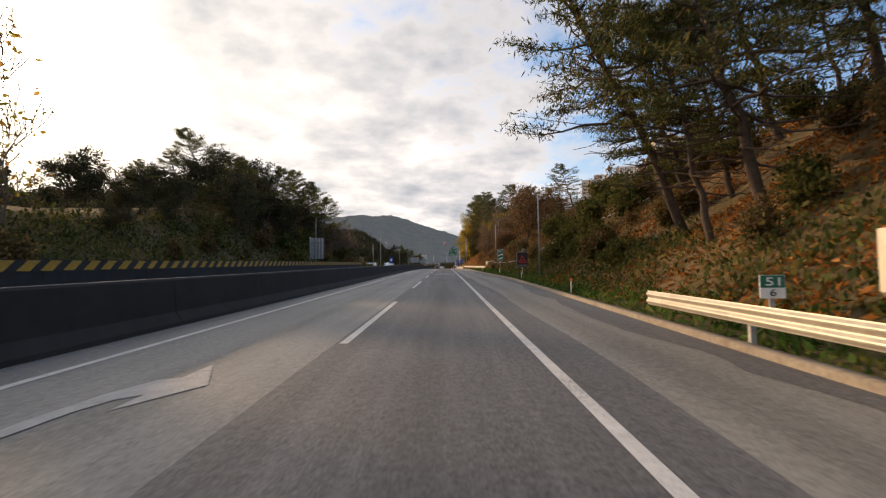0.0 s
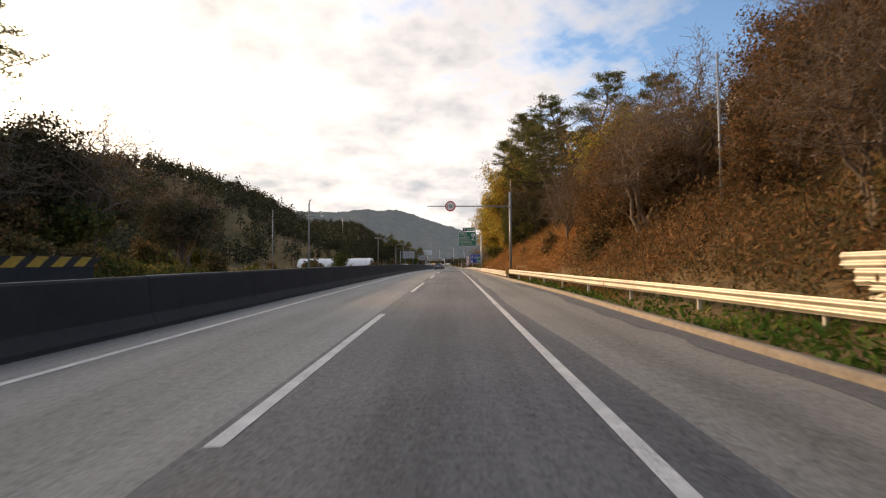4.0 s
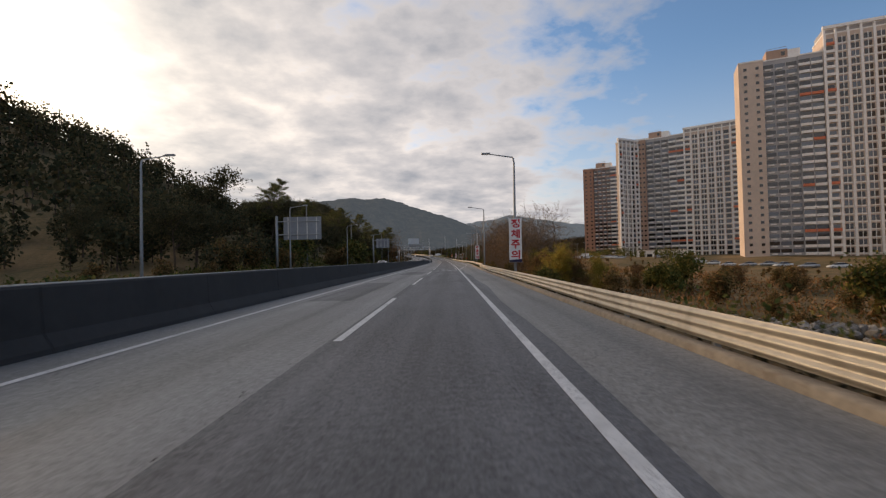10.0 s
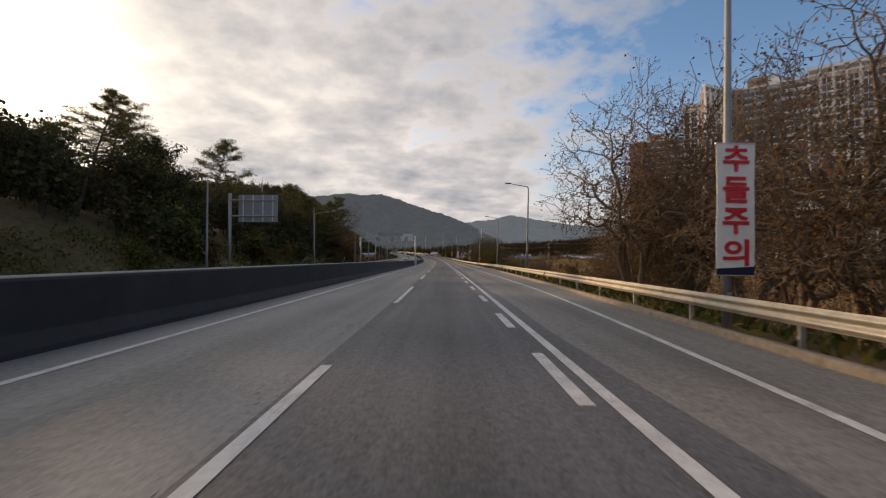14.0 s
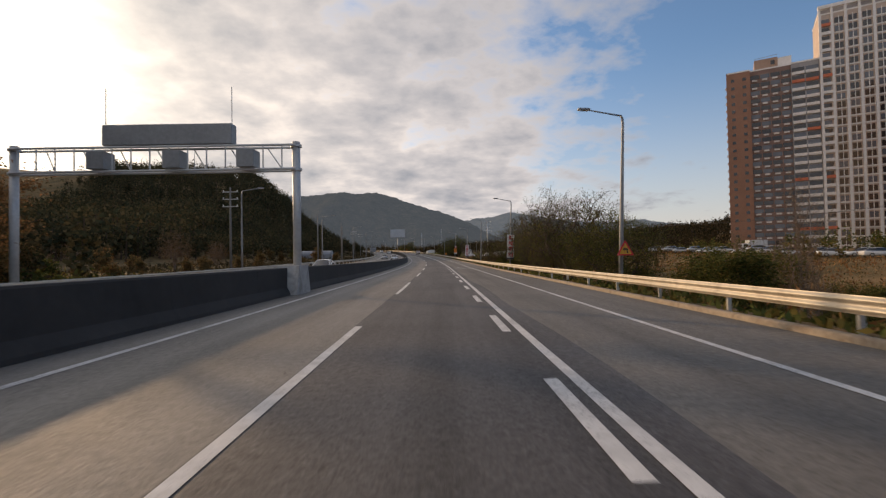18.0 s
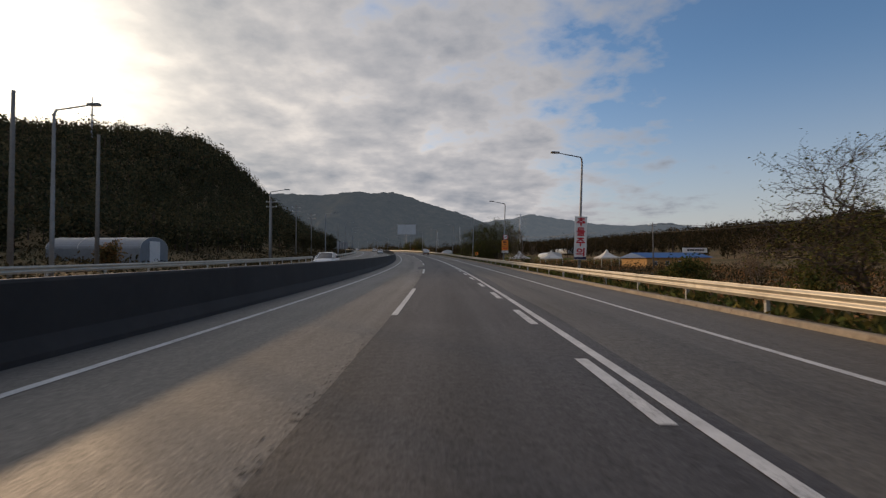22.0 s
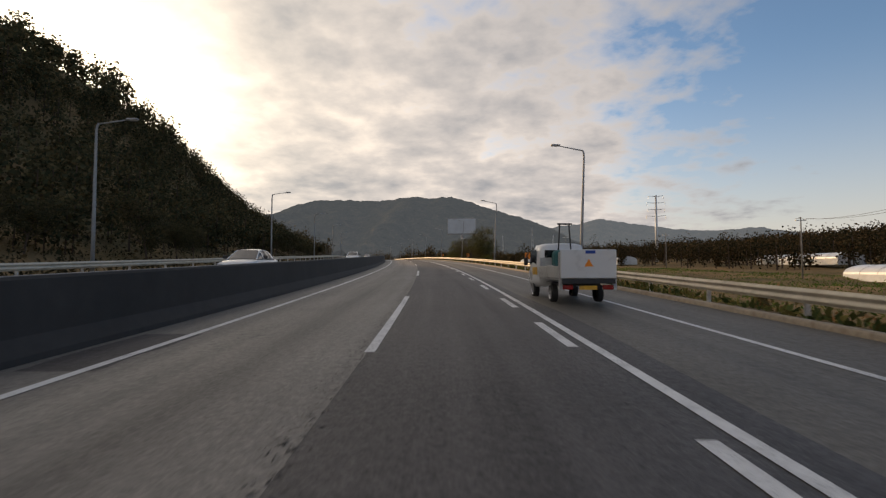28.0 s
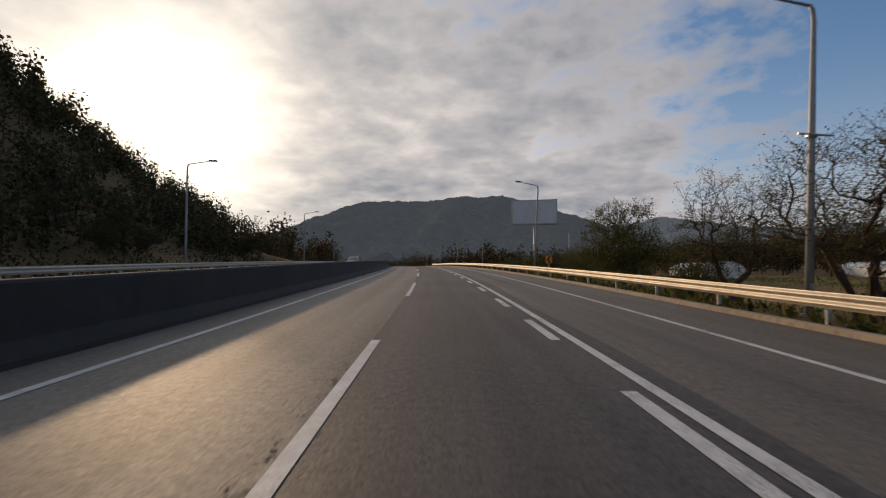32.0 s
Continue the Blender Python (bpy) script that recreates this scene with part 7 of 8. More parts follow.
bill = thing("billboard", pose(-42, 891, 11.5, 0, 0, 4), "blank pale billboard on a tall post", "billboard")
part("post", piped([(0, 0.6, -2), (0, 0.6, 19)], 0.55, 12), POLE_GREY, bill, smooth=True)
bf = part("frame", box(bmesh.new(), -7.9, 7.9, -0.2, 1.2, 17.2, 26.0, 0.1), POLE_GREY, bill)
part("sheet", boxed(-7.5, 7.5, -0.26, -0.2, 17.6, 25.6), surface("billboard_sheet", (0.46, 0.50, 0.54), 0.6, grain=0.5, vary=0.1), bf, "pale grey blank sheet")
for x in (-6, -2, 2, 6):
    part("lamp_arm", piped([(x, -0.2, 17.2), (x, -1.6, 16.6)], 0.06, 6), POLE_GREY, bill)

# power lines on the field poles
for a, b in (((560, 60, 8.4), (630, 44, 8.8)), ((630, 44, 8.8), (668, 38, 8.8)), ((668, 38, 8.8), (700, 52, 8.8)), ((585, 40, 8.8), (560, 60, 8.4)), ((470, 70, 8), (520, 48, 8.4))):
    p0, p1 = [Vector(along(s, u, on_ground(s, u) + z).tolist()) for s, u, z in (a, b)]
    wire = thing("power_line", pose(0, 0, 0), "thin black power cable slung between poles", "cable", "power cables")
    for off in (-0.7, 0.7):
        o = Vector((off, 0, 0))
        part("cable", piped([p0.lerp(p1, k / 10) + o + Vector((0, 0, -4 * 0.9 * (k / 10) * (1 - k / 10))) for k in range(11)], 0.022, 4), BLACK, wire)

# ---- trees and undergrowth ----
def limbs(rng, h, clear, n_main, depth, gnarl, spread, lean=(0, 0), rise=0.35, radius=None, twig=1.35):
    """A tree's wood as chains of places and radii, and the places of its last twigs."""
    chains, tips = [], []
    radius = radius or 0.016 * h

    def grow(p, d, length, r, level):
        steps = 4 if level == 0 else (3 if level < 3 else 2)
        pts, rad = [p.copy()], [r]
        for k in range(steps):
            d = d + rng.normal(size=3) * gnarl * (0.5 if level == 0 else 1.0)
            if level > 0:
                d[2] += rise * 0.25
            d /= np.linalg.norm(d)
            p = p + d * length / steps
            pts.append(p.copy())
            rad.append(r * (1 - (0.75 if level else 0.62) * (k + 1) / steps))
            if level < depth:
                kids = n_main / steps if level == 0 else (2 if level == 1 else twig)
                if level == 0 and (k + 1) / steps < clear:
                    kids = 0
                for _ in range(int(kids + rng.random())):
                    a = rng.normal(size=3)
                    side_ = a - d * a.dot(d)
                    side_ /= np.linalg.norm(side_) + 1e-9
                    nd = d * (0.45 if level else 0.25) + side_ * spread + np.array([0, 0, rise])
                    grow(p - d * length / steps * rng.random() * 0.6, nd / np.linalg.norm(nd), length * rng.uniform(0.42, 0.62) * (1.0 if level else 0.8), rad[-1] * 0.62, level + 1)
        if level >= depth - 1:
            tips.extend(pts[1:])
        chains.append((np.array(pts), np.array(rad), level))

    grow(np.zeros(3), np.array([lean[0], lean[1], 1.0]), h * 0.86, radius, 0)
    return chains, np.array(tips)


def wood_mesh(name, chains, material):
    """All the wood of one tree as tapered pipes."""
    vs, qs, base = [], [], 0
    for pts, rad, level in chains:
        n = 7 if level == 0 else (4 if level < 2 else 3)
        d = np.gradient(pts, axis=0)
        d /= np.linalg.norm(d, axis=1, keepdims=True) + 1e-9
        ref = np.array([1.0, 0.0, 0.0]) if abs(d[0][0]) < 0.8 else np.array([0.0, 1.0, 0.0])
        a = np.cross(d, ref)
        a /= np.linalg.norm(a, axis=1, keepdims=True) + 1e-9
        b = np.cross(d, a)
        ang = np.arange(n) * math.tau / n
        ring = pts[:, None] + (a[:, None] * np.cos(ang)[None, :, None] + b[:, None] * np.sin(ang)[None, :, None]) * np.maximum(rad, 0.012)[:, None, None]
        m = len(pts)
        idx = base + np.arange(m * n).reshape(m, n)
        nx = np.roll(idx, -1, axis=1)
        qs.append(np.stack([idx[:-1], nx[:-1], nx[1:], idx[1:]], -1).reshape(-1, 4))
        vs.append(ring.reshape(-1, 3))
        base += m * n
    return raw_mesh(name, np.concatenate(vs), np.concatenate(qs), material)


def make_tree(name, seed, h, clear, n_main, depth, gnarl, spread, leaf, leaf_mat, bark, label, category="tree", rise=0.35, lean=(0, 0), droop=0.0, stems=1, twig=1.35, girth=0.016):
    """One tree: trunk with its limbs, and a crown of separate leaves. leaf: (per twig, spread, size, aspect)."""
    rng = np.random.default_rng(seed)
    chains, tips = limbs(rng, h, clear, n_main, depth, gnarl, spread, lean, rise, girth * h, twig)
    for k in range(1, stems):
        a = k * math.tau / stems + seed
        more, more_tips = limbs(rng, h * 0.95, clear, n_main, depth, gnarl, spread, (0.42 * math.cos(a), 0.42 * math.sin(a)), rise, 0.013 * h, twig)
        chains, tips = chains + more, np.concatenate([tips, more_tips])
    tree = thing(name, pose(0, 0, 0), label, category, label.split(" with")[0] + "s")
    part("trunk", wood_mesh("trunk", chains, bark), None, tree)
    per, around, size, aspect = leaf
    if per > 0:
        want = int(len(tips) * per)
        at_ = tips[rng.integers(0, len(tips), want)] + rng.normal(size=(want, 3)) * around * np.array([1, 1, 0.75])
        v, q = leaf_cards(rng, at_, size, aspect, droop)
        part("crown", raw_mesh("crown", v, q, leaf_mat), None, tree)
    return tree


def make_crown_tree(name, seed, h, wide, clear, low, n, sway, leaf, leaf_mat, bark, label, tip=0.011, fill=0.45, stems=2):
    """A tree whose trunk forks again and again towards twigs spread through a dome. low: underside of the crown."""
    rng = np.random.default_rng(seed)
    zc = h * (low + 0.38 * (1 - low))
    d = rng.normal(size=(n, 3))
    d /= np.linalg.norm(d, axis=1, keepdims=True)
    lump = 1 + 0.16 * np.sin(d[:, 0] * 5 + seed) * np.cos(d[:, 1] * 4 + seed * 2) + 0.10 * np.sin(d[:, 2] * 7 + seed)
    goal = d * (rng.random(n) ** fill * lump)[:, None] * np.stack([np.full(n, wide / 2), np.full(n, wide / 2), np.where(d[:, 2] > 0, h - zc, zc - low * h)], -1)
    goal[:, 2] += zc
    chains, tips = [], []

    def fork(p, goals, level):
        m = len(goals)
        r = tip * m ** 0.47
        c = goals.mean(0)
        gap = np.linalg.norm(c - p)
        if m == 1:
            mid = (p + c) / 2 + rng.normal(size=3) * gap * sway
            chains.append((np.array([p, mid, c]), np.array([r, r * 0.8, r * 0.4]), 3))
            tips.extend([mid, c])
            return
        q = p + (c - p) * (0.46 if level < 3 else 0.38) + rng.normal(size=3) * gap * sway * 0.6
        if level == 0:
            q = np.array([p[0] + c[0] * 0.22, p[1] + c[1] * 0.22, clear * h * rng.uniform(0.8, 1.2)])
        mid = (p + q) / 2 + rng.normal(size=3) * gap * sway * 0.35
        chains.append((np.array([p, mid, q]), np.array([r * (1.25 if level == 0 else 1.0), r * 0.94, r * 0.86]), min(level, 3)))
        axis = np.linalg.svd(goals - c, full_matrices=False)[2][0] if m > 2 else goals[1] - goals[0]
        side_ = (goals - c) @ axis
        order = np.argsort(side_)
        cut = min(max(1, int(m * rng.uniform(0.34, 0.66))), m - 1)
        fork(q, goals[order[:cut]], level + 1)
        fork(q, goals[order[cut:]], level + 1)

    turn = np.arctan2(goal[:, 1], goal[:, 0])
    for k in range(stems):
        mine = goal[(np.floor((turn + math.pi) / math.tau * stems * 0.9999).astype(int)) == k]
        if len(mine):
            fork(np.array([0.10 * math.cos(k * math.tau / stems + math.pi), 0.10 * math.sin(k * math.tau / stems + math.pi), 0.0]) * (stems > 1), mine, 0)
    tips = np.array(tips)
    tree = thing(name, pose(0, 0, 0), label, "tree", label.split(" with")[0] + "s")
    part("trunk", wood_mesh("trunk", chains, bark), None, tree)
    per, around, size, aspect = leaf
    want = int(len(tips) * per)
    at_ = tips[rng.integers(0, len(tips), want)] + rng.normal(size=(want, 3)) * around
    v, q = leaf_cards(rng, at_, size, aspect, 0.2)
    part("crown", raw_mesh("crown", v, q, leaf_mat), None, tree)
    return tree


def make_pine(name, seed, h, lean, label, bark, clear=0.32, reach=0.34, n=48, tuft=(16, 0.20, 0.05, 5.5), girth=0.017):
    """A red pine: a leaning trunk, bare dead limbs below, and level limbs that carry flat pads of needle tufts."""
    rng = np.random.default_rng(seed)
    f = np.linspace(0, 1, 11)
    core = np.stack([lean[0] * h * f ** 1.1, lean[1] * h * f ** 1.1, h * f], 1) + np.cumsum(rng.normal(size=(11, 3)) * 0.012 * h, 0) * np.array([1, 1, 0])
    core[0] = 0
    chains, tips = [(core, girth * h * (1 - 0.85 * f), 0)], []
    for k in range(n):
        g = clear * 0.5 + (1 - clear * 0.5) * (k + rng.random()) / n
        base = np.array([np.interp(g, f, core[:, i]) for i in range(3)])
        a = k * 2.4 + rng.normal() * 0.5
        long_ = reach * h * float(np.interp(g, [clear * 0.5, clear, clear + 0.2, 0.75, 1.0], [0.5, 0.85, 1.0, 0.72, 0.16])) * rng.uniform(0.6, 1.25)
        way = np.array([math.cos(a), math.sin(a), float(np.interp(g, [clear, 1.0], [-0.05, 0.75]))])
        t = np.linspace(0, 1, 6)[:, None]
        limb = base + way * long_ * t + np.array([0, 0, 1.0]) * long_ * 0.16 * (t ** 2 - t) + np.cumsum(rng.normal(size=(6, 3)) * 0.035 * long_, 0)
        chains.append((limb, np.linspace(0.016 * long_ + 0.02, 0.012, 6), 2))
        if g < clear:
            for q in (2, 3, 4):
                e = limb[q] + rng.normal(size=3) * 0.25 * long_ * np.array([1, 1, 0.5])
                chains.append((np.array([limb[q], (limb[q] + e) / 2 + rng.normal(size=3) * 0.05, e]), np.array([0.018, 0.014, 0.012]), 3))
            continue
        tips.append(limb[-1])
        for q in (2, 3, 3, 4, 4, 5):
            b_ = a + rng.choice([-1, 1]) * rng.uniform(0.5, 1.25)
            e = limb[q] + np.array([math.cos(b_), math.sin(b_), rng.uniform(0.05, 0.35)]) * long_ * (0.62 - 0.085 * q) * rng.uniform(0.7, 1.3)
            chains.append((np.array([limb[q], (limb[q] + e) / 2 + rng.normal(size=3) * 0.04, e]), np.array([0.022, 0.016, 0.012]), 3))
            tips.extend([e, limb[q] * 0.35 + e * 0.65, limb[q] * 0.7 + e * 0.3 + np.array([0, 0, 0.08])])
    tree = thing(name, pose(0, 0, 0), label, "tree", label.split(" with")[0] + "s")
    part("trunk", wood_mesh("trunk", chains, bark), None, tree)
    per, around, size, aspect = tuft
    tips = np.array(tips)
    at_ = np.repeat(tips, per, 0) + rng.normal(size=(len(tips) * per, 3)) * around * np.array([1.15, 1.15, 0.5])
    v, q = leaf_cards(rng, at_, size, aspect, -0.7)
    part("crown", raw_mesh("crown", v, q, NEEDLE), None, tree)
    return tree


PINES = [make_pine("pine_tree", 10 + k, 12.0, ((-0.44, -0.05), (-0.10, 0.05), (-0.24, 0.0))[k], "tall red pine with dark needle tufts", BARK) for k in range(3)]
TALL = [make_pine("high_pine_tree", 16, 15.0, (-0.26, 0.05), "tall slim pine bare below with a high crown", BARK_PALE, 0.62, 0.2, 30, girth=0.0095)]
LEAFY = [make_tree("broadleaf_tree", 20 + k, 9.0, 0.2, 15, 3, 0.15, 0.9, (17, 0.42, 0.135, 1.5), AUTUMN, BARK, "broadleaf tree with yellow-brown autumn leaves") for k in range(3)]
REDDISH = [make_tree("oak_tree", 30 + k, 8.0, 0.2, 14, 3, 0.18, 0.95, (8, 0.36, 0.145, 1.5), RUSSET, BARK, "oak tree with thin russet autumn leaves") for k in range(3)]
BARE = [make_crown_tree("bare_tree", 40 + k, 11.3, 8.4, 0.10, 0.20, 1250, 0.13, (2.4, 0.15, 0.055, 1.8), RUSSET, BARK_PALE, "autumn tree with thin brown leaves on fine limbs", 0.010, 0.6, 2) for k in range(3)]
OAK = [make_tree("broad_oak_tree", 38, 8.5, 0.3, 15, 3, 0.24, 1.0, (11, 0.34, 0.12, 1.6), RUSSET, BARK, "broad old oak with russet leaves on dark limbs", rise=0.25, girth=0.026)]
AIRY = [make_crown_tree("leafy_spreading_tree", 55 + k, 14.0, 13.5, 0.17, 0.24, 1700, 0.14, (9.0, 0.30, 0.082, 1.9), OLIVE, BARK, "broad spreading tree with thin dark olive leaves", 0.013, 0.42, 3) for k in range(2)]
SPREAD = [make_crown_tree("spreading_tree", 45 + k, 14.2, 13.8, 0.16, 0.25, 1900, 0.15, (2.6, 0.22, 0.075, 2.0), OLIVE, BARK, "dark bare tree forking low into spreading limbs", 0.0135, 0.5, (2, 1, 3)[k]) for k in range(3)]
WILLOW = [make_tree("willow_tree", 50 + k, 8.0, 0.1, 12, 3, 0.22, 1.05, (4.5, 0.38, 0.115, 2.4), OLIVE, BARK, "spreading tree with thinning olive leaves", rise=0.4, droop=0.6, stems=2) for k in range(3)]
DENSE = [make_tree("round_tree", 60 + k, 6.5, 0.05, 16, 3, 0.15, 0.95, (17, 0.36, 0.115, 1.5), OLIVE, BARK, "dense round tree with dark olive leaves") for k in range(2)]
DOME = [make_crown_tree("dome_tree", 65, 8.4, 6.6, 0.17, 0.25, 1300, 0.13, (8, 0.16, 0.068, 1.8), OLIVE, BARK, "round-headed tree with thinning dark olive leaves", 0.0085, 0.42, 1)]
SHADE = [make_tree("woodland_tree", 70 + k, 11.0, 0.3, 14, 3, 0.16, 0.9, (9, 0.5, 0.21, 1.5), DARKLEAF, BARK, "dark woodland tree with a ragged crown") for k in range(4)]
BUSH = [make_tree("shrub", 80 + k, 2.2, 0.0, 14, 2, 0.25, 1.0, (9, 0.22, 0.11, 1.6), (SCRUB, OLIVE, SCRUB)[k], BARK, ("brown autumn shrub", "olive green shrub", "dry bramble shrub")[k] + " on the verge", "shrub") for k in range(3)]
LANKY = [make_tree("bare_sapling", 95 + k, 8.0, 0.08, 9, 3, 0.12, 0.5, (0.35, 0.12, 0.07, 1.6), RUSSET, BARK_PALE, "tall thin bare sapling with few dry leaves", rise=0.8, girth=0.008) for k in range(2)]
SPARSE = [make_tree("sapling", 90 + k, 5.0, 0.1, 9, 3, 0.15, 0.6, (0.8, 0.15, 0.09, 1.6), AUTUMN, BARK_PALE, "slender bare sapling with few leaves", rise=0.7) for k in range(2)]
for made in (PINES, TALL, LEAFY, REDDISH, OAK, AIRY, BARE, SPREAD, WILLOW, DENSE, DOME, SHADE, BUSH, LANKY, SPARSE):
    for one in made:
        one["spare"] = 1
used = {}
plant_rng = np.random.default_rng(5)


def plant(kinds, s, u, scale=1.0, pick=None, turn=None):
    """Puts a tree on the ground; the first of each kind is the model itself."""
    k = int(plant_rng.integers(0, len(kinds)))
    tree = kinds[k if pick is None else pick]
    sc = scale * plant_rng.uniform(0.88, 1.14)
    m = spot(s, u, on_ground(s, u) - 0.12, plant_rng.uniform(0, 360) if turn is None else turn) @ Matrix.Diagonal((sc * plant_rng.uniform(0.9, 1.12), sc * plant_rng.uniform(0.9, 1.12), sc, 1))
    if tree.name not in used:
        used[tree.name] = 1
        tree.matrix_basis = m
        del tree["spare"]
        return tree
    return copy_thing(tree, m)


def grove(kinds, n, s0, s1, u0, u1, lo=0.85, hi=1.2):
    for _ in range(n):
        plant(kinds, plant_rng.uniform(s0, s1), plant_rng.uniform(u0, u1), plant_rng.uniform(lo, hi))


# pines over the road cutting
for s, u, k, kind, turn in ((15.2, 9.5, 1.08, 0, 0), (11.6, 8.7, 0.86, 1, 0), (9.5, 9.6, 1.18, 2, 0), (16, 12.3, 1.1, 1, 20), (21, 18.2, 1.1, 2, 0), (4.5, 12.5, 1.1, 2, 10), (0.5, 14.0, 1.15, 1, 90), (6, 19, 1.1, 0, 15), (13, 22, 1.1, 1, 0), (-4, 12, 1.1, 1, 0), (22, 23, 1.0, 1, 0)):
    plant(PINES, s, u, k, kind, turn)
for s, u, k, kind, turn in ((74, 17.5, 0.6, 1, 0), (76, 21, 0.62, 2, 0), (153.3, 16.2, 1.1, 0, 0), (148, 17.5, 1.1, 2, 0), (158, 16.0, 1.15, 2, 10), (163, 15.5, 1.15, 0, -15), (143, 16.0, 1.15, 2, 0), (150, 21, 1.2, 1, 0), (139, 18, 1.1, 1, 0), (168, 17, 1.1, 1, 0)):
    plant(PINES, s, u, k, kind, turn)
plant(OAK, 60.5, 9.7, 1.05, 0)
for s, u, k, kind, turn in ((18.5, 11.5, 0.85, 2, -25), (13, 17.5, 1.05, 2, 0)):
    plant(PINES, s, u, k, kind, turn)
grove(BUSH, 16, 3, 40, 12.5, 24, 0.8, 1.3)
grove(BUSH, 14, 6, 40, 7.2, 12, 0.5, 0.95)
for s, u, k in ((138.0, 11.6, 0.95), (137.2, 12.6, 1.0)):
    plant(TALL, s, u, k, 0, 0)
grove(REDDISH, 16, 74, 118, 11, 22, 0.6, 0.88)
grove(REDDISH, 8, 84, 122, 9, 13, 0.55, 0.8)
grove(BARE, 7, 84, 124, 11, 22, 0.75, 1.0)
grove(LEAFY, 5, 98, 128, 11, 18, 0.6, 0.85)
grove(SHADE, 7, 146, 166, 8.5, 12, 0.5, 0.72)
grove(DENSE, 4, 152, 170, 7.5, 10, 0.7, 0.95)
grove(LEAFY, 10, 164, 183, 9.0, 15, 0.95, 1.25)
grove(LEAFY, 8, 172, 184, 7.8, 10.5, 0.9, 1.15)
grove(PINES, 5, 140, 190, 14, 22, 0.9, 1.1)
grove(REDDISH, 5, 130, 176, 11, 18, 0.8, 1.1)
grove(BARE, 5, 128, 190, 9, 14, 0.9, 1.2)
grove(BUSH, 26, 24, 62, 6.5, 26, 0.5, 1.2)
grove(BUSH, 28, 62, 205, 6.0, 13, 0.5, 1.0)
for s, u, k in ((199, 9.6, 0.8),):
    plant(REDDISH, s, u, k)
plant(DENSE, 203.5, 9.6, 0.85)
plant(DENSE, 205.5, 11.0, 0.7)
for s, u, k in ((203, 9.0, 0.85), (209, 9.0, 0.62), (215.5, 8.4, 0.55)):
    plant(BARE, s, u, k)
# beyond the cutting
for s, u, k, kind in ((271, 11.5, 0.62, 1), (275, 13.0, 0.74, 0), (283, 13, 0.72, 0), (268, 16, 0.5, 1)):
    plant(LEAFY, s, u, k, kind)
for s, u, k in ((279, 11.0, 0.85), (287, 11.5, 0.85), (272.5, 13.5, 0.85)):
    plant(REDDISH, s, u, k)
for s, u, k in ((273, 12.5, 0.8), (281, 11.5, 0.8), (285, 14, 0.75), (222, 15, 0.6), (277, 15, 0.85)):
    plant(DENSE, s, u, k)
grove(BARE, 15, 288, 332, 8.5, 15, 0.98, 1.2)
grove(REDDISH, 5, 286, 330, 12, 20, 0.7, 0.95)
grove(BUSH, 22, 236, 300, 14, 46, 0.7, 1.4)
grove(REDDISH, 6, 244, 300, 24, 60, 0.4, 0.6)
grove(BARE, 7, 330, 350, 10, 17, 0.66, 0.82)
grove(BUSH, 20, 236, 300, 5.5, 14, 0.4, 0.8)
grove(BUSH, 26, 340, 480, 9, 24, 0.4, 1.0)
for s, u, k in ((428, 16, 0.62), (431, 18.5, 0.66), (424, 19, 0.5)):
    plant(DENSE, s, u, k)
plant(AIRY, 444.5, 14.0, 0.68)
for s, u, k in ((449.6, 12.6, 0.9), (453.4, 11.6, 0.86), (459.2, 10.9, 0.78), (465, 15, 0.82), (472, 14, 0.76), (480, 14.5, 0.84), (489, 15.8, 1.1), (497.5, 16.5, 1.12), (505, 15.0, 1.08), (512, 11.0, 0.72)):
    plant(SPREAD, s, u, k)
for s, u, k in ((476, 18, 0.8), (493, 19, 0.85)):
    plant(WILLOW, s, u, k)
for s, u, k in ((520, 22, 0.6), (540, 26, 0.6), (512, 30, 0.7)):
    plant(BARE, s, u, k)
for s, u, k in ((584, 13.2, 0.78), (587.5, 15.5, 0.72), (585.5, 17, 0.66)):
    plant(LANKY, s, u, k)
plant(AIRY, 600, 13.4, 1.3, 1)
for s, u, k in ((606, 11.6, 0.66), (612.5, 11.4, 0.68), (617, 15, 0.66), (632, 11.2, 0.5)):
    plant(AIRY, s, u, k)
plant(DENSE, 610, 13.5, 0.9)
for s, u, k in ((732.5, 11.5, 1.08), (755.5, 10.2, 0.74), (749.5, 11.5, 0.55)):
    plant(DOME, s, u, k)
for s, u, k in ((768, 11.5, 0.42), (782, 24, 0.5), (790, 20, 0.42), (803, 16, 0.42), (815, 15, 0.42)):
    plant(AIRY, s, u, k)
plant(SPREAD, 737.6, 10.1, 0.63, 2)
plant(SPREAD, 743.6, 9.8, 0.48, 1)
plant(SPREAD, 800, 22, 0.5)
for s, u, k in ((718.6, 9.0, 0.7), (720.5, 10.2, 0.6)):
    plant(BUSH, s, u, k, 1)
# dark young conifers and bare saplings below the guardrail
for s, u, k in ((420, 10.5, 0.55), (424, 10.8, 0.62), (415, 13.0, 0.5), (408, 12.0, 0.5), (402, 14, 0.55)):
    plant(DENSE, s, u, k)
for s, u, k in ((419, 12, 0.8), (426, 16, 0.7), (411, 16, 0.7), (434, 19, 0.75), (404, 19, 0.8), (398, 17, 0.7)):
    plant(LANKY if k > 0.72 else BARE, s, u, k)
for s, u, k in ((409, 18, 0.55), (416, 21, 0.6), (394, 22, 0.6)):
    plant(REDDISH, s, u, k)
grove(BUSH, 12, 500, 720, 10.5, 24, 0.5, 1.0)
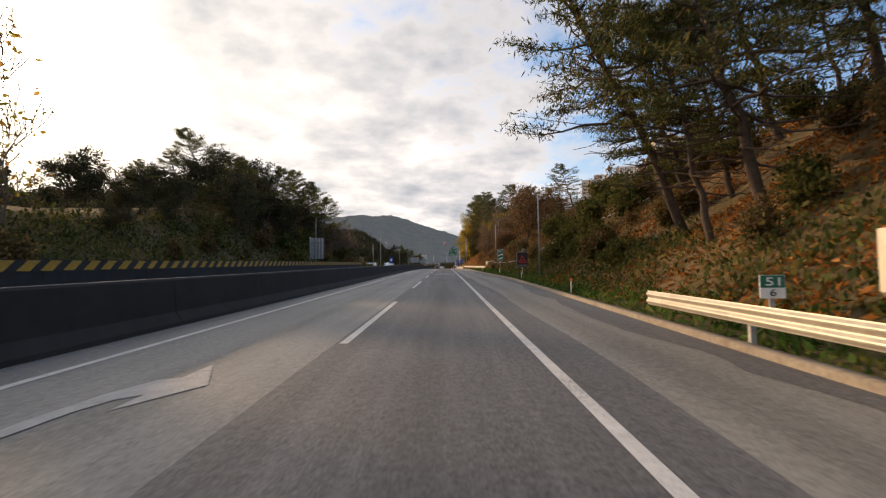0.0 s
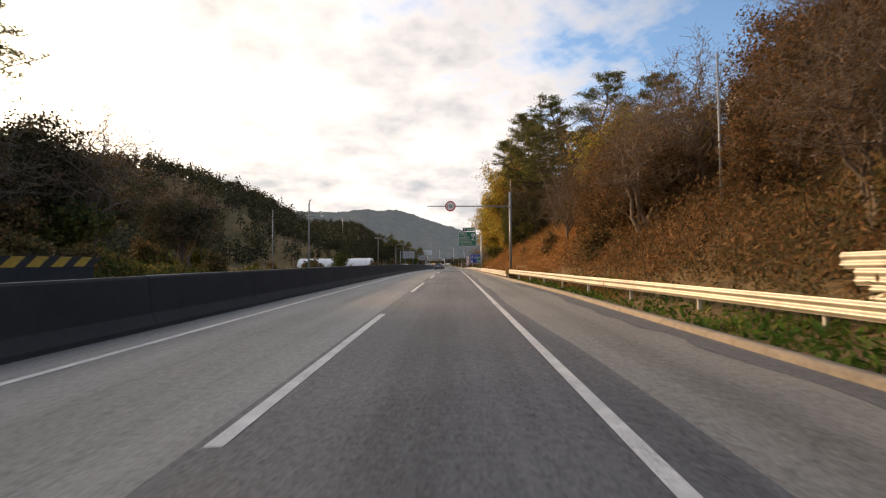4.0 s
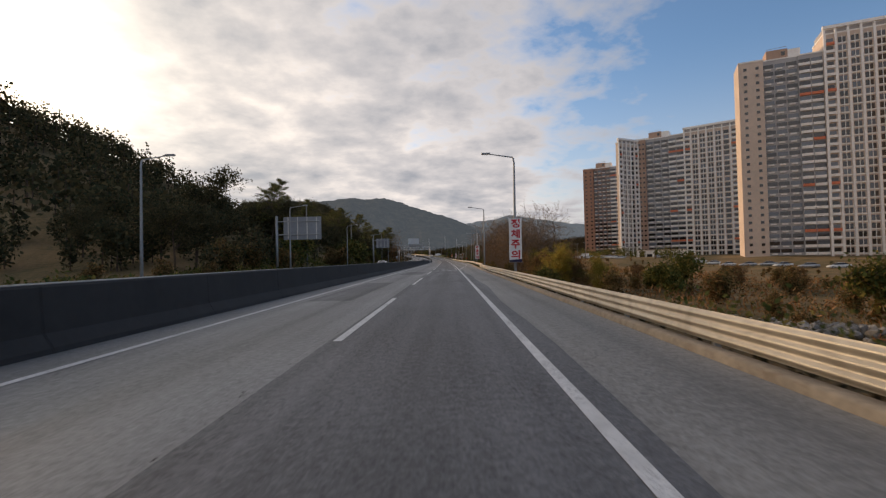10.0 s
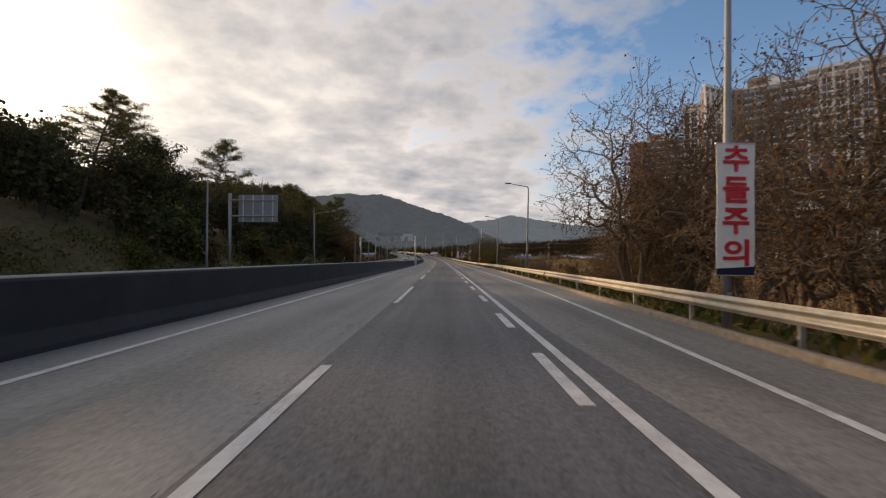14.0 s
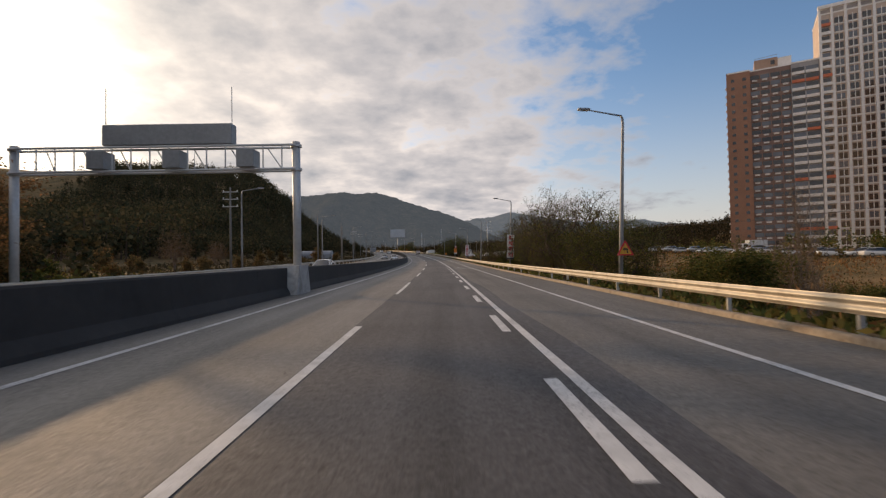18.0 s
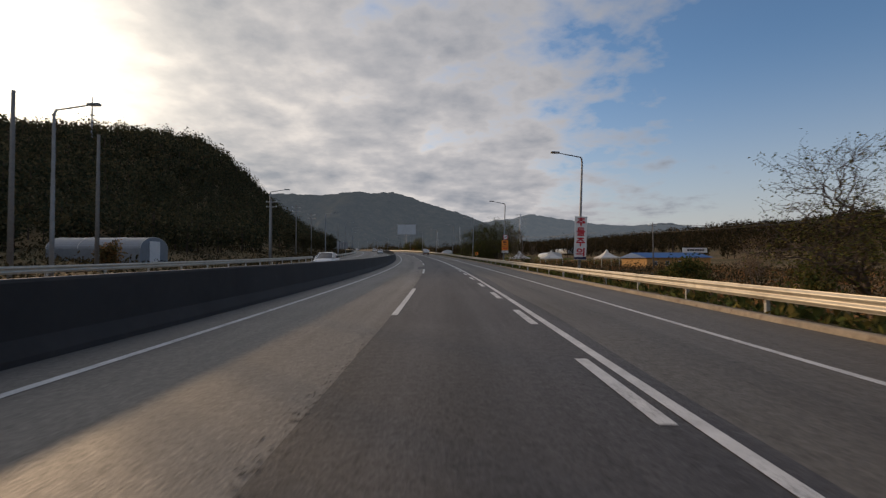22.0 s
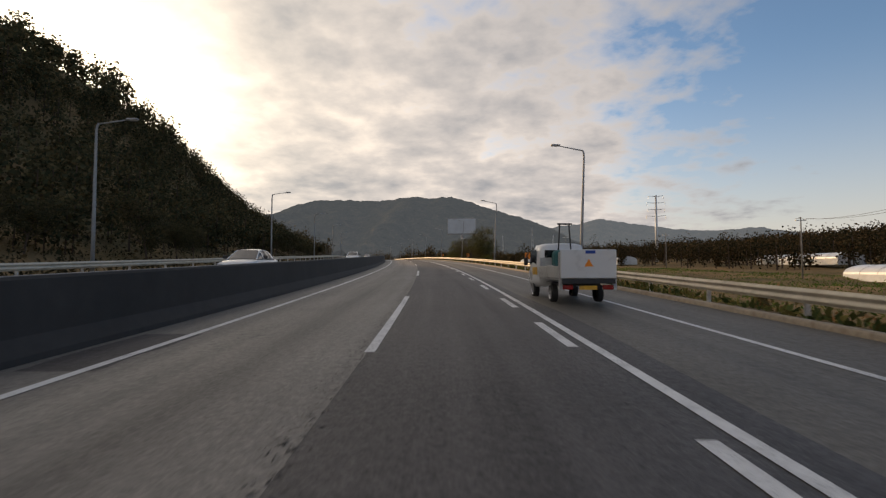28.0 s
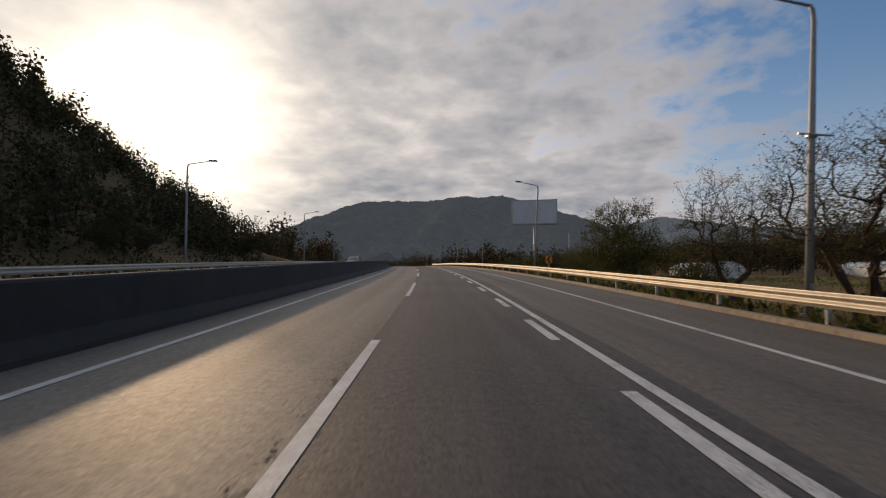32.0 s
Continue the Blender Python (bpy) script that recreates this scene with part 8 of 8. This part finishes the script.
# left bank, left wood
plant_rng = np.random.default_rng(31)
grove(SHADE, 12, 54, 82, -37, -29, 0.82, 1.0)
grove(PINES, 5, 50, 82, -36, -30, 0.62, 0.8)
grove(SHADE, 18, 0, 52, -38, -27, 0.45, 0.7)
grove(SPARSE, 3, 8, 24, -30, -26, 1.2, 1.6)
grove(SHADE, 14, 40, 112, -36, -28, 0.5, 0.72)
grove(PINES, 5, 30, 80, -38, -30, 0.5, 0.7)
grove(BARE, 8, 60, 135, -34, -27, 0.8, 1.1)
grove(SHADE, 12, 80, 132, -35, -27, 0.85, 1.1)
grove(PINES, 6, 78, 112, -35, -28, 0.75, 0.95)
grove(BUSH, 30, -10, 125, -29.5, -22.6, 0.8, 1.5)
grove(BUSH, 16, 125, 262, -40, -23.5, 0.6, 1.3)
grove(SHADE, 32, 262, 392, -38, -28, 0.72, 0.98)
grove(SHADE, 24, 262, 432, -50, -36, 0.78, 1.02)
grove(PINES, 12, 290, 390, -40, -28, 0.65, 0.9)
grove(BUSH, 24, 258, 438, -27.5, -23.5, 0.8, 1.6)
grove(REDDISH, 4, 410, 440, -34, -25, 0.6, 0.8)
grove(SHADE, 12, 394, 430, -36, -28, 0.58, 0.8)
grove(PINES, 4, 396, 410, -36, -30, 0.6, 0.8)
for s, u, k in ((404, -28.5, 0.9), (408, -28, 0.85), (411, -29, 0.82), (414, -30, 0.76)):
    plant(PINES, s, u, k)
plant(BARE, 416, -25.2, 1.35)
plant(REDDISH, 421.6, -25.3, 1.05)
plant(REDDISH, 427, -27, 0.85)
grove(BUSH, 24, 438, 560, -60, -24, 0.6, 1.4)
grove(BARE, 5, 440, 520, -60, -30, 0.35, 0.5)
grove(SHADE, 26, 600, 800, -36, -27, 0.45, 0.68)
for s, u, k in ((57, -31, 0.78), (61, -30, 0.8), (65, -32, 0.86), (69, -30.5, 0.84), (73, -32, 0.86), (63, -34, 0.9), (70, -35, 0.9)):
    plant(PINES, s, u, k)
grove(BARE, 14, 82, 124, 8.5, 14, 0.5, 0.8)
grove(REDDISH, 8, 84, 120, 8.5, 13, 0.6, 0.85)
grove(BARE, 4, 100, 124, 10, 13, 0.9, 1.1)
for s, u, k in ((158, 14.5, 0.9), (154, 13.5, 0.75)):
    plant(SHADE, s, u, k)
plant(REDDISH, 195.5, 9.2, 0.75)
plant(BARE, 191.5, 8.8, 1.3)
for s, u, k in ((338, 13.0, 1.1), (333, 12.5, 1.4), (328, 12.5, 1.35), (322, 13, 1.3), (343, 14, 0.95)):
    plant(BARE, s, u, k)
for made in (PINES, TALL, LEAFY, REDDISH, OAK, AIRY, BARE, SPREAD, WILLOW, DENSE, DOME, SHADE, BUSH, LANKY, SPARSE):
    for one in made:
        if "spare" in one:
            for o in (*one.children_recursive, one):
                bpy.data.objects.remove(o)


def woods(name, n, s0, s1, u0, u1, seed, material, label, height=9.0, cards=70, size=0.75, keep=None):
    """A wood too far to count its trees: trunks and ragged leaf crowns in one mesh."""
    rng = np.random.default_rng(seed)
    s, u = rng.uniform(s0, s1, n), rng.uniform(u0, u1, n)
    if keep is not None:
        ok = keep(s, u)
        s, u = s[ok], u[ok]
    g = ground_over(s, u)
    foot = along(s, u, g)
    h = height * rng.uniform(0.6, 1.25, len(s)) * (1 + 0.3 * lattice(s, u, 24.0, seed))
    r = h * rng.uniform(0.22, 0.34, len(s))
    k = cards
    dirs = rng.normal(size=(len(s), k, 3))
    dirs /= np.linalg.norm(dirs, axis=2, keepdims=True)
    rad = rng.random((len(s), k, 1)) ** 0.45
    lump = 1 + 0.35 * np.sin(dirs[:, :, :1] * 4 + rng.uniform(0, 6, (len(s), 1, 1))) * np.cos(dirs[:, :, 1:2] * 3 + rng.uniform(0, 6, (len(s), 1, 1)))
    c = foot[:, None] + dirs * rad * lump * np.stack([r, r, h * 0.46], -1)[:, None] + np.stack([0 * h, 0 * h, h * 0.5], -1)[:, None]
    v, q = leaf_cards(rng, c.reshape(-1, 3), size, 1.4)
    tr = 0.02 * h
    tv = np.stack([foot + np.stack([-tr, 0 * tr, 0 * tr - 0.5], -1), foot + np.stack([tr, 0 * tr, 0 * tr - 0.5], -1), foot + np.stack([tr * 0.5, tr, h * 0.7], -1), foot + np.stack([-tr * 0.5, tr, h * 0.7], -1)], 1).reshape(-1, 3)
    tq = np.arange(len(tv)).reshape(-1, 4) + len(v)
    me = raw_mesh(name, np.concatenate([v, tv]), np.concatenate([q, tq]), [material, BARK])
    idx = np.zeros(len(q) + len(tq), np.int32)
    idx[len(q):] = 1
    me.polygons.foreach_set("material_index", idx)
    return tagged(new(name, me), label, "woods", kind="stuff")


def high(s, u):
    return ground_over(s, u) > 1.5


def rubble(name, n, s, u, reach, seed, label):
    """A heap of rough stones."""
    rng = np.random.default_rng(seed)
    bm = bmesh.new()
    for _ in range(n):
        a, r = rng.uniform(0, math.tau), abs(rng.normal()) * 0.5
        ss, uu = s + math.cos(a) * r * reach[0], u + math.sin(a) * r * reach[1]
        size = rng.uniform(0.12, 0.4)
        at_ = along(ss, uu, on_ground(ss, uu) + max(0.0, 1.1 - r) * reach[2])
        m = pose(*at_.tolist(), *rng.uniform(0, 360, 3).tolist()) @ Matrix.Diagonal((size, size * rng.uniform(0.6, 1.0), size * rng.uniform(0.5, 0.8), 1))
        made = bmesh.ops.create_icosphere(bm, subdivisions=1, radius=1.0, matrix=m)
        for v in made["verts"]:
            v.co += Vector((rng.normal(size=3) * 0.12 * size).tolist())
    return tagged(part(name, bm, surface("rough_rock", (0.20, 0.185, 0.165), 0.95, grain=5, vary=0.3, island=0.35)), label, "stones", kind="stuff")


rubble("rock_pile", 420, 241, 18.5, (5.5, 6.0, 0.8), 301, "heap of grey broken stones in the field")
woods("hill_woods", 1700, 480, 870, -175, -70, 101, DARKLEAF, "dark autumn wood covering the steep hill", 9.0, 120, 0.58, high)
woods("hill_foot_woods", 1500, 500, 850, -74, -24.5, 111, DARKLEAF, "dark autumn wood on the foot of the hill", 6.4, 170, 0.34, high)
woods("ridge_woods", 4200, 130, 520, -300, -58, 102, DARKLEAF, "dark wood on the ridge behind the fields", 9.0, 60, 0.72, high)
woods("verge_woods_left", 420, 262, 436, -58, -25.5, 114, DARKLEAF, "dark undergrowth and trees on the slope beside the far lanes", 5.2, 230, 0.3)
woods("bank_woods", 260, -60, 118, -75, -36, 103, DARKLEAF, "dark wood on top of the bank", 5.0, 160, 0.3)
woods("cutting_woods", 170, -50, 190, 19, 50, 104, RUSSET, "autumn wood on top of the cutting", 4.4, 260, 0.22)
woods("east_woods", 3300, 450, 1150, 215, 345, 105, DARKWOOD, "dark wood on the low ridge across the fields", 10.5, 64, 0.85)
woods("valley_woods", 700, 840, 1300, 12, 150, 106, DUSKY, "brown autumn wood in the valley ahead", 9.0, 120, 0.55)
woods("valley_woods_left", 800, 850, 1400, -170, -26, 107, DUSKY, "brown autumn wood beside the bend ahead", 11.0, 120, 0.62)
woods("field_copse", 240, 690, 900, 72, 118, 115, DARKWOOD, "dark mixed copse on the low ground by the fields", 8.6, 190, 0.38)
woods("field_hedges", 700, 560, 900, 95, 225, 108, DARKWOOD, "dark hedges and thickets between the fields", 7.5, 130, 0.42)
woods("lot_trees", 130, 395, 600, 80, 100, 112, OLIVE, "planted trees between the parked cars and the towers", 4.6, 70, 0.36)
woods("field_thickets", 90, 245, 400, 22, 80, 113, SCRUB, "brown thickets on the open field", 1.5, 70, 0.26)
woods("field_hedges_near", 90, 380, 560, 26, 70, 109, SCRUB, "brown thickets beside the field track", 1.8, 70, 0.28)


def undergrowth(name, n, s0, s1, u_lo, u_hi, seed, material, label, size=0.22, tall=0.5, aspect=2.2, up=1.2):
    """Low leaves and stalks in drifts over the ground. u_lo, u_hi: offsets from the kerb or plain."""
    rng = np.random.default_rng(seed)
    s = rng.uniform(s0, s1, n)
    lo = u_lo(s) if callable(u_lo) else u_lo
    hi = u_hi(s) if callable(u_hi) else u_hi
    u = lo + (hi - lo) * rng.random(n)
    drift = lattice(s, u, 2.6, seed) + 0.6 * lattice(s, u, 0.9, seed + 1)
    ok = rng.random(n) < np.clip(0.62 + 0.5 * drift, 0.08, 1)
    s, u, drift = s[ok], u[ok], drift[ok]
    z = ground_over(s, u) + np.abs(rng.normal(size=len(s))) * tall * (0.45 + 0.4 * np.clip(drift + 0.5, 0, 1.5)) * 0.6
    v, q = leaf_cards(rng, along(s, u, z), size, aspect, -up)
    return tagged(new(name, raw_mesh(name, v, q, material)), label, "undergrowth", kind="stuff")


undergrowth("bank_scrub", 150000, 24, 110, lambda s: kerb_u(s) + 2.6, 27, 201, SCRUB, "brown dead scrub over the bank", 0.055, 0.75, 3.4)
undergrowth("bank_reeds", 130000, 96, 173, lambda s: kerb_u(s) + 1.0, lambda s: kerb_u(s) + 15 - 8 * smooth((s - 190) / 30), 202, DRY, "russet dry vines and grass over the cutting bank", 0.032, 0.7, 7.5)
undergrowth("bank_ivy", 60000, 120, 226, lambda s: kerb_u(s) + 3.0 - 1.8 * smooth((s - 165) / 20), lambda s: kerb_u(s) + 16 - 8 * smooth((s - 190) / 30), 203, OLIVE, "olive creepers over the cutting bank", 0.075, 0.9, 1.6)
undergrowth("bank_thicket", 120000, 52, 116, lambda s: kerb_u(s) + 3.2, lambda s: kerb_u(s) + 14, 234, RUSSET, "tangled russet brush on the bank", 0.075, 1.5, 2.8)
undergrowth("russet_vines", 36000, 112, 172, lambda s: kerb_u(s) + 2.2, lambda s: kerb_u(s) + 13, 233, VINES, "orange-brown withered vines hanging over the bank", 0.07, 1.5, 2.0)
undergrowth("cutting_weeds", 44000, 164, 203, lambda s: kerb_u(s) + 0.9, lambda s: kerb_u(s) + 8, 231, OLIVE, "green and brown weeds at the foot of the trees", 0.06, 1.1, 2.2)
undergrowth("vine_stalks", 34000, 112, 176, lambda s: kerb_u(s) + 1.6, lambda s: kerb_u(s) + 14, 235, VINES, "long withered vine stalks in a tangle on the bank", 0.03, 1.1, 24.0, 0.2)
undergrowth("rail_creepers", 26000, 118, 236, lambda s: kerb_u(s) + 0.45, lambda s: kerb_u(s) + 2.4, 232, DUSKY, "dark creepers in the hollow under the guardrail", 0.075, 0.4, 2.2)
undergrowth("needle_litter", 60000, -30, 34, 5.2, 24, 204, NEEDLE_LITTER, "orange fallen pine needles on the slope", 0.09, 0.12, 3.0, 0.2)
undergrowth("verge_shrubs", 20000, -30, 60, lambda s: kerb_u(s) + 2.4, 9.5, 205, OLIVE, "low green and brown verge plants", 0.11, 0.7)
undergrowth("verge_grass", 30000, -30, 118, lambda s: kerb_u(s) + 0.4, lambda s: kerb_u(s) + 2.7, 206, GRASS, "short green grass behind the kerb", 0.09, 0.2, 2.8)
undergrowth("kerb_litter", 5000, -20, 62, lambda s: kerb_u(s) - 0.32, lambda s: kerb_u(s) + 0.05, 220, NEEDLE_LITTER, "orange fallen needles swept against the kerb", 0.05, 0.02, 2.4, 0.1)
undergrowth("rail_weeds", 16000, 232, 560, lambda s: kerb_u(s) + 0.45, lambda s: kerb_u(s) + 2.6, 207, OLIVE, "weeds and grass under the guardrail", 0.13, 0.35, 2.6)
undergrowth("rail_weeds_far", 8000, 560, 800, lambda s: kerb_u(s) + 0.45, lambda s: kerb_u(s) + 2.6, 208, OLIVE, "weeds and grass under the guardrail", 0.13, 0.3, 2.6)
undergrowth("field_grass", 60000, 236, 640, lambda s: kerb_u(s) + 2.5, 60, 209, DRY, "dry grass on the low fields", 0.12, 0.65, 5.0)
undergrowth("field_scrub", 28000, 250, 800, lambda s: kerb_u(s) + 2.0, lambda s: kerb_u(s) + 13, 210, SCRUB, "brown scrub below the guardrail", 0.12, 0.85, 2.6)
undergrowth("field_brush", 40000, 515, 625, lambda s: kerb_u(s) + 5, 62, 221, DUSKY, "dark tangled brush on the low fields", 0.15, 1.3, 2.4)
undergrowth("meadow_grass", 60000, 615, 800, lambda s: kerb_u(s) + 3, 62, 236, GRASS, "short olive meadow grass beyond the guardrail", 0.10, 0.28, 3.2)
undergrowth("track_brush", 36000, 372, 520, lambda s: kerb_u(s) + 9, 58, 237, SCRUB, "brown tangled brush beside the field track", 0.12, 0.6, 2.6)
undergrowth("track_scrub", 30000, 236, 380, lambda s: kerb_u(s) + 3, 50, 238, SCRUB, "brown brush on the open field", 0.11, 0.6, 2.6)
undergrowth("left_bank_scrub", 60000, -40, 122, -33, -21.8, 211, OLIVE, "dark creepers over the left bank", 0.18, 1.2)
undergrowth("left_verge_scrub", 56000, 122, 440, -30, -21.8, 212, OLIVE, "dark weeds beyond the far guardrail", 0.16, 0.8)
undergrowth("left_flat_scrub", 60000, 430, 830, -50, -21.8, 213, DUSKY, "dark brown weeds beyond the far guardrail", 0.17, 0.7)
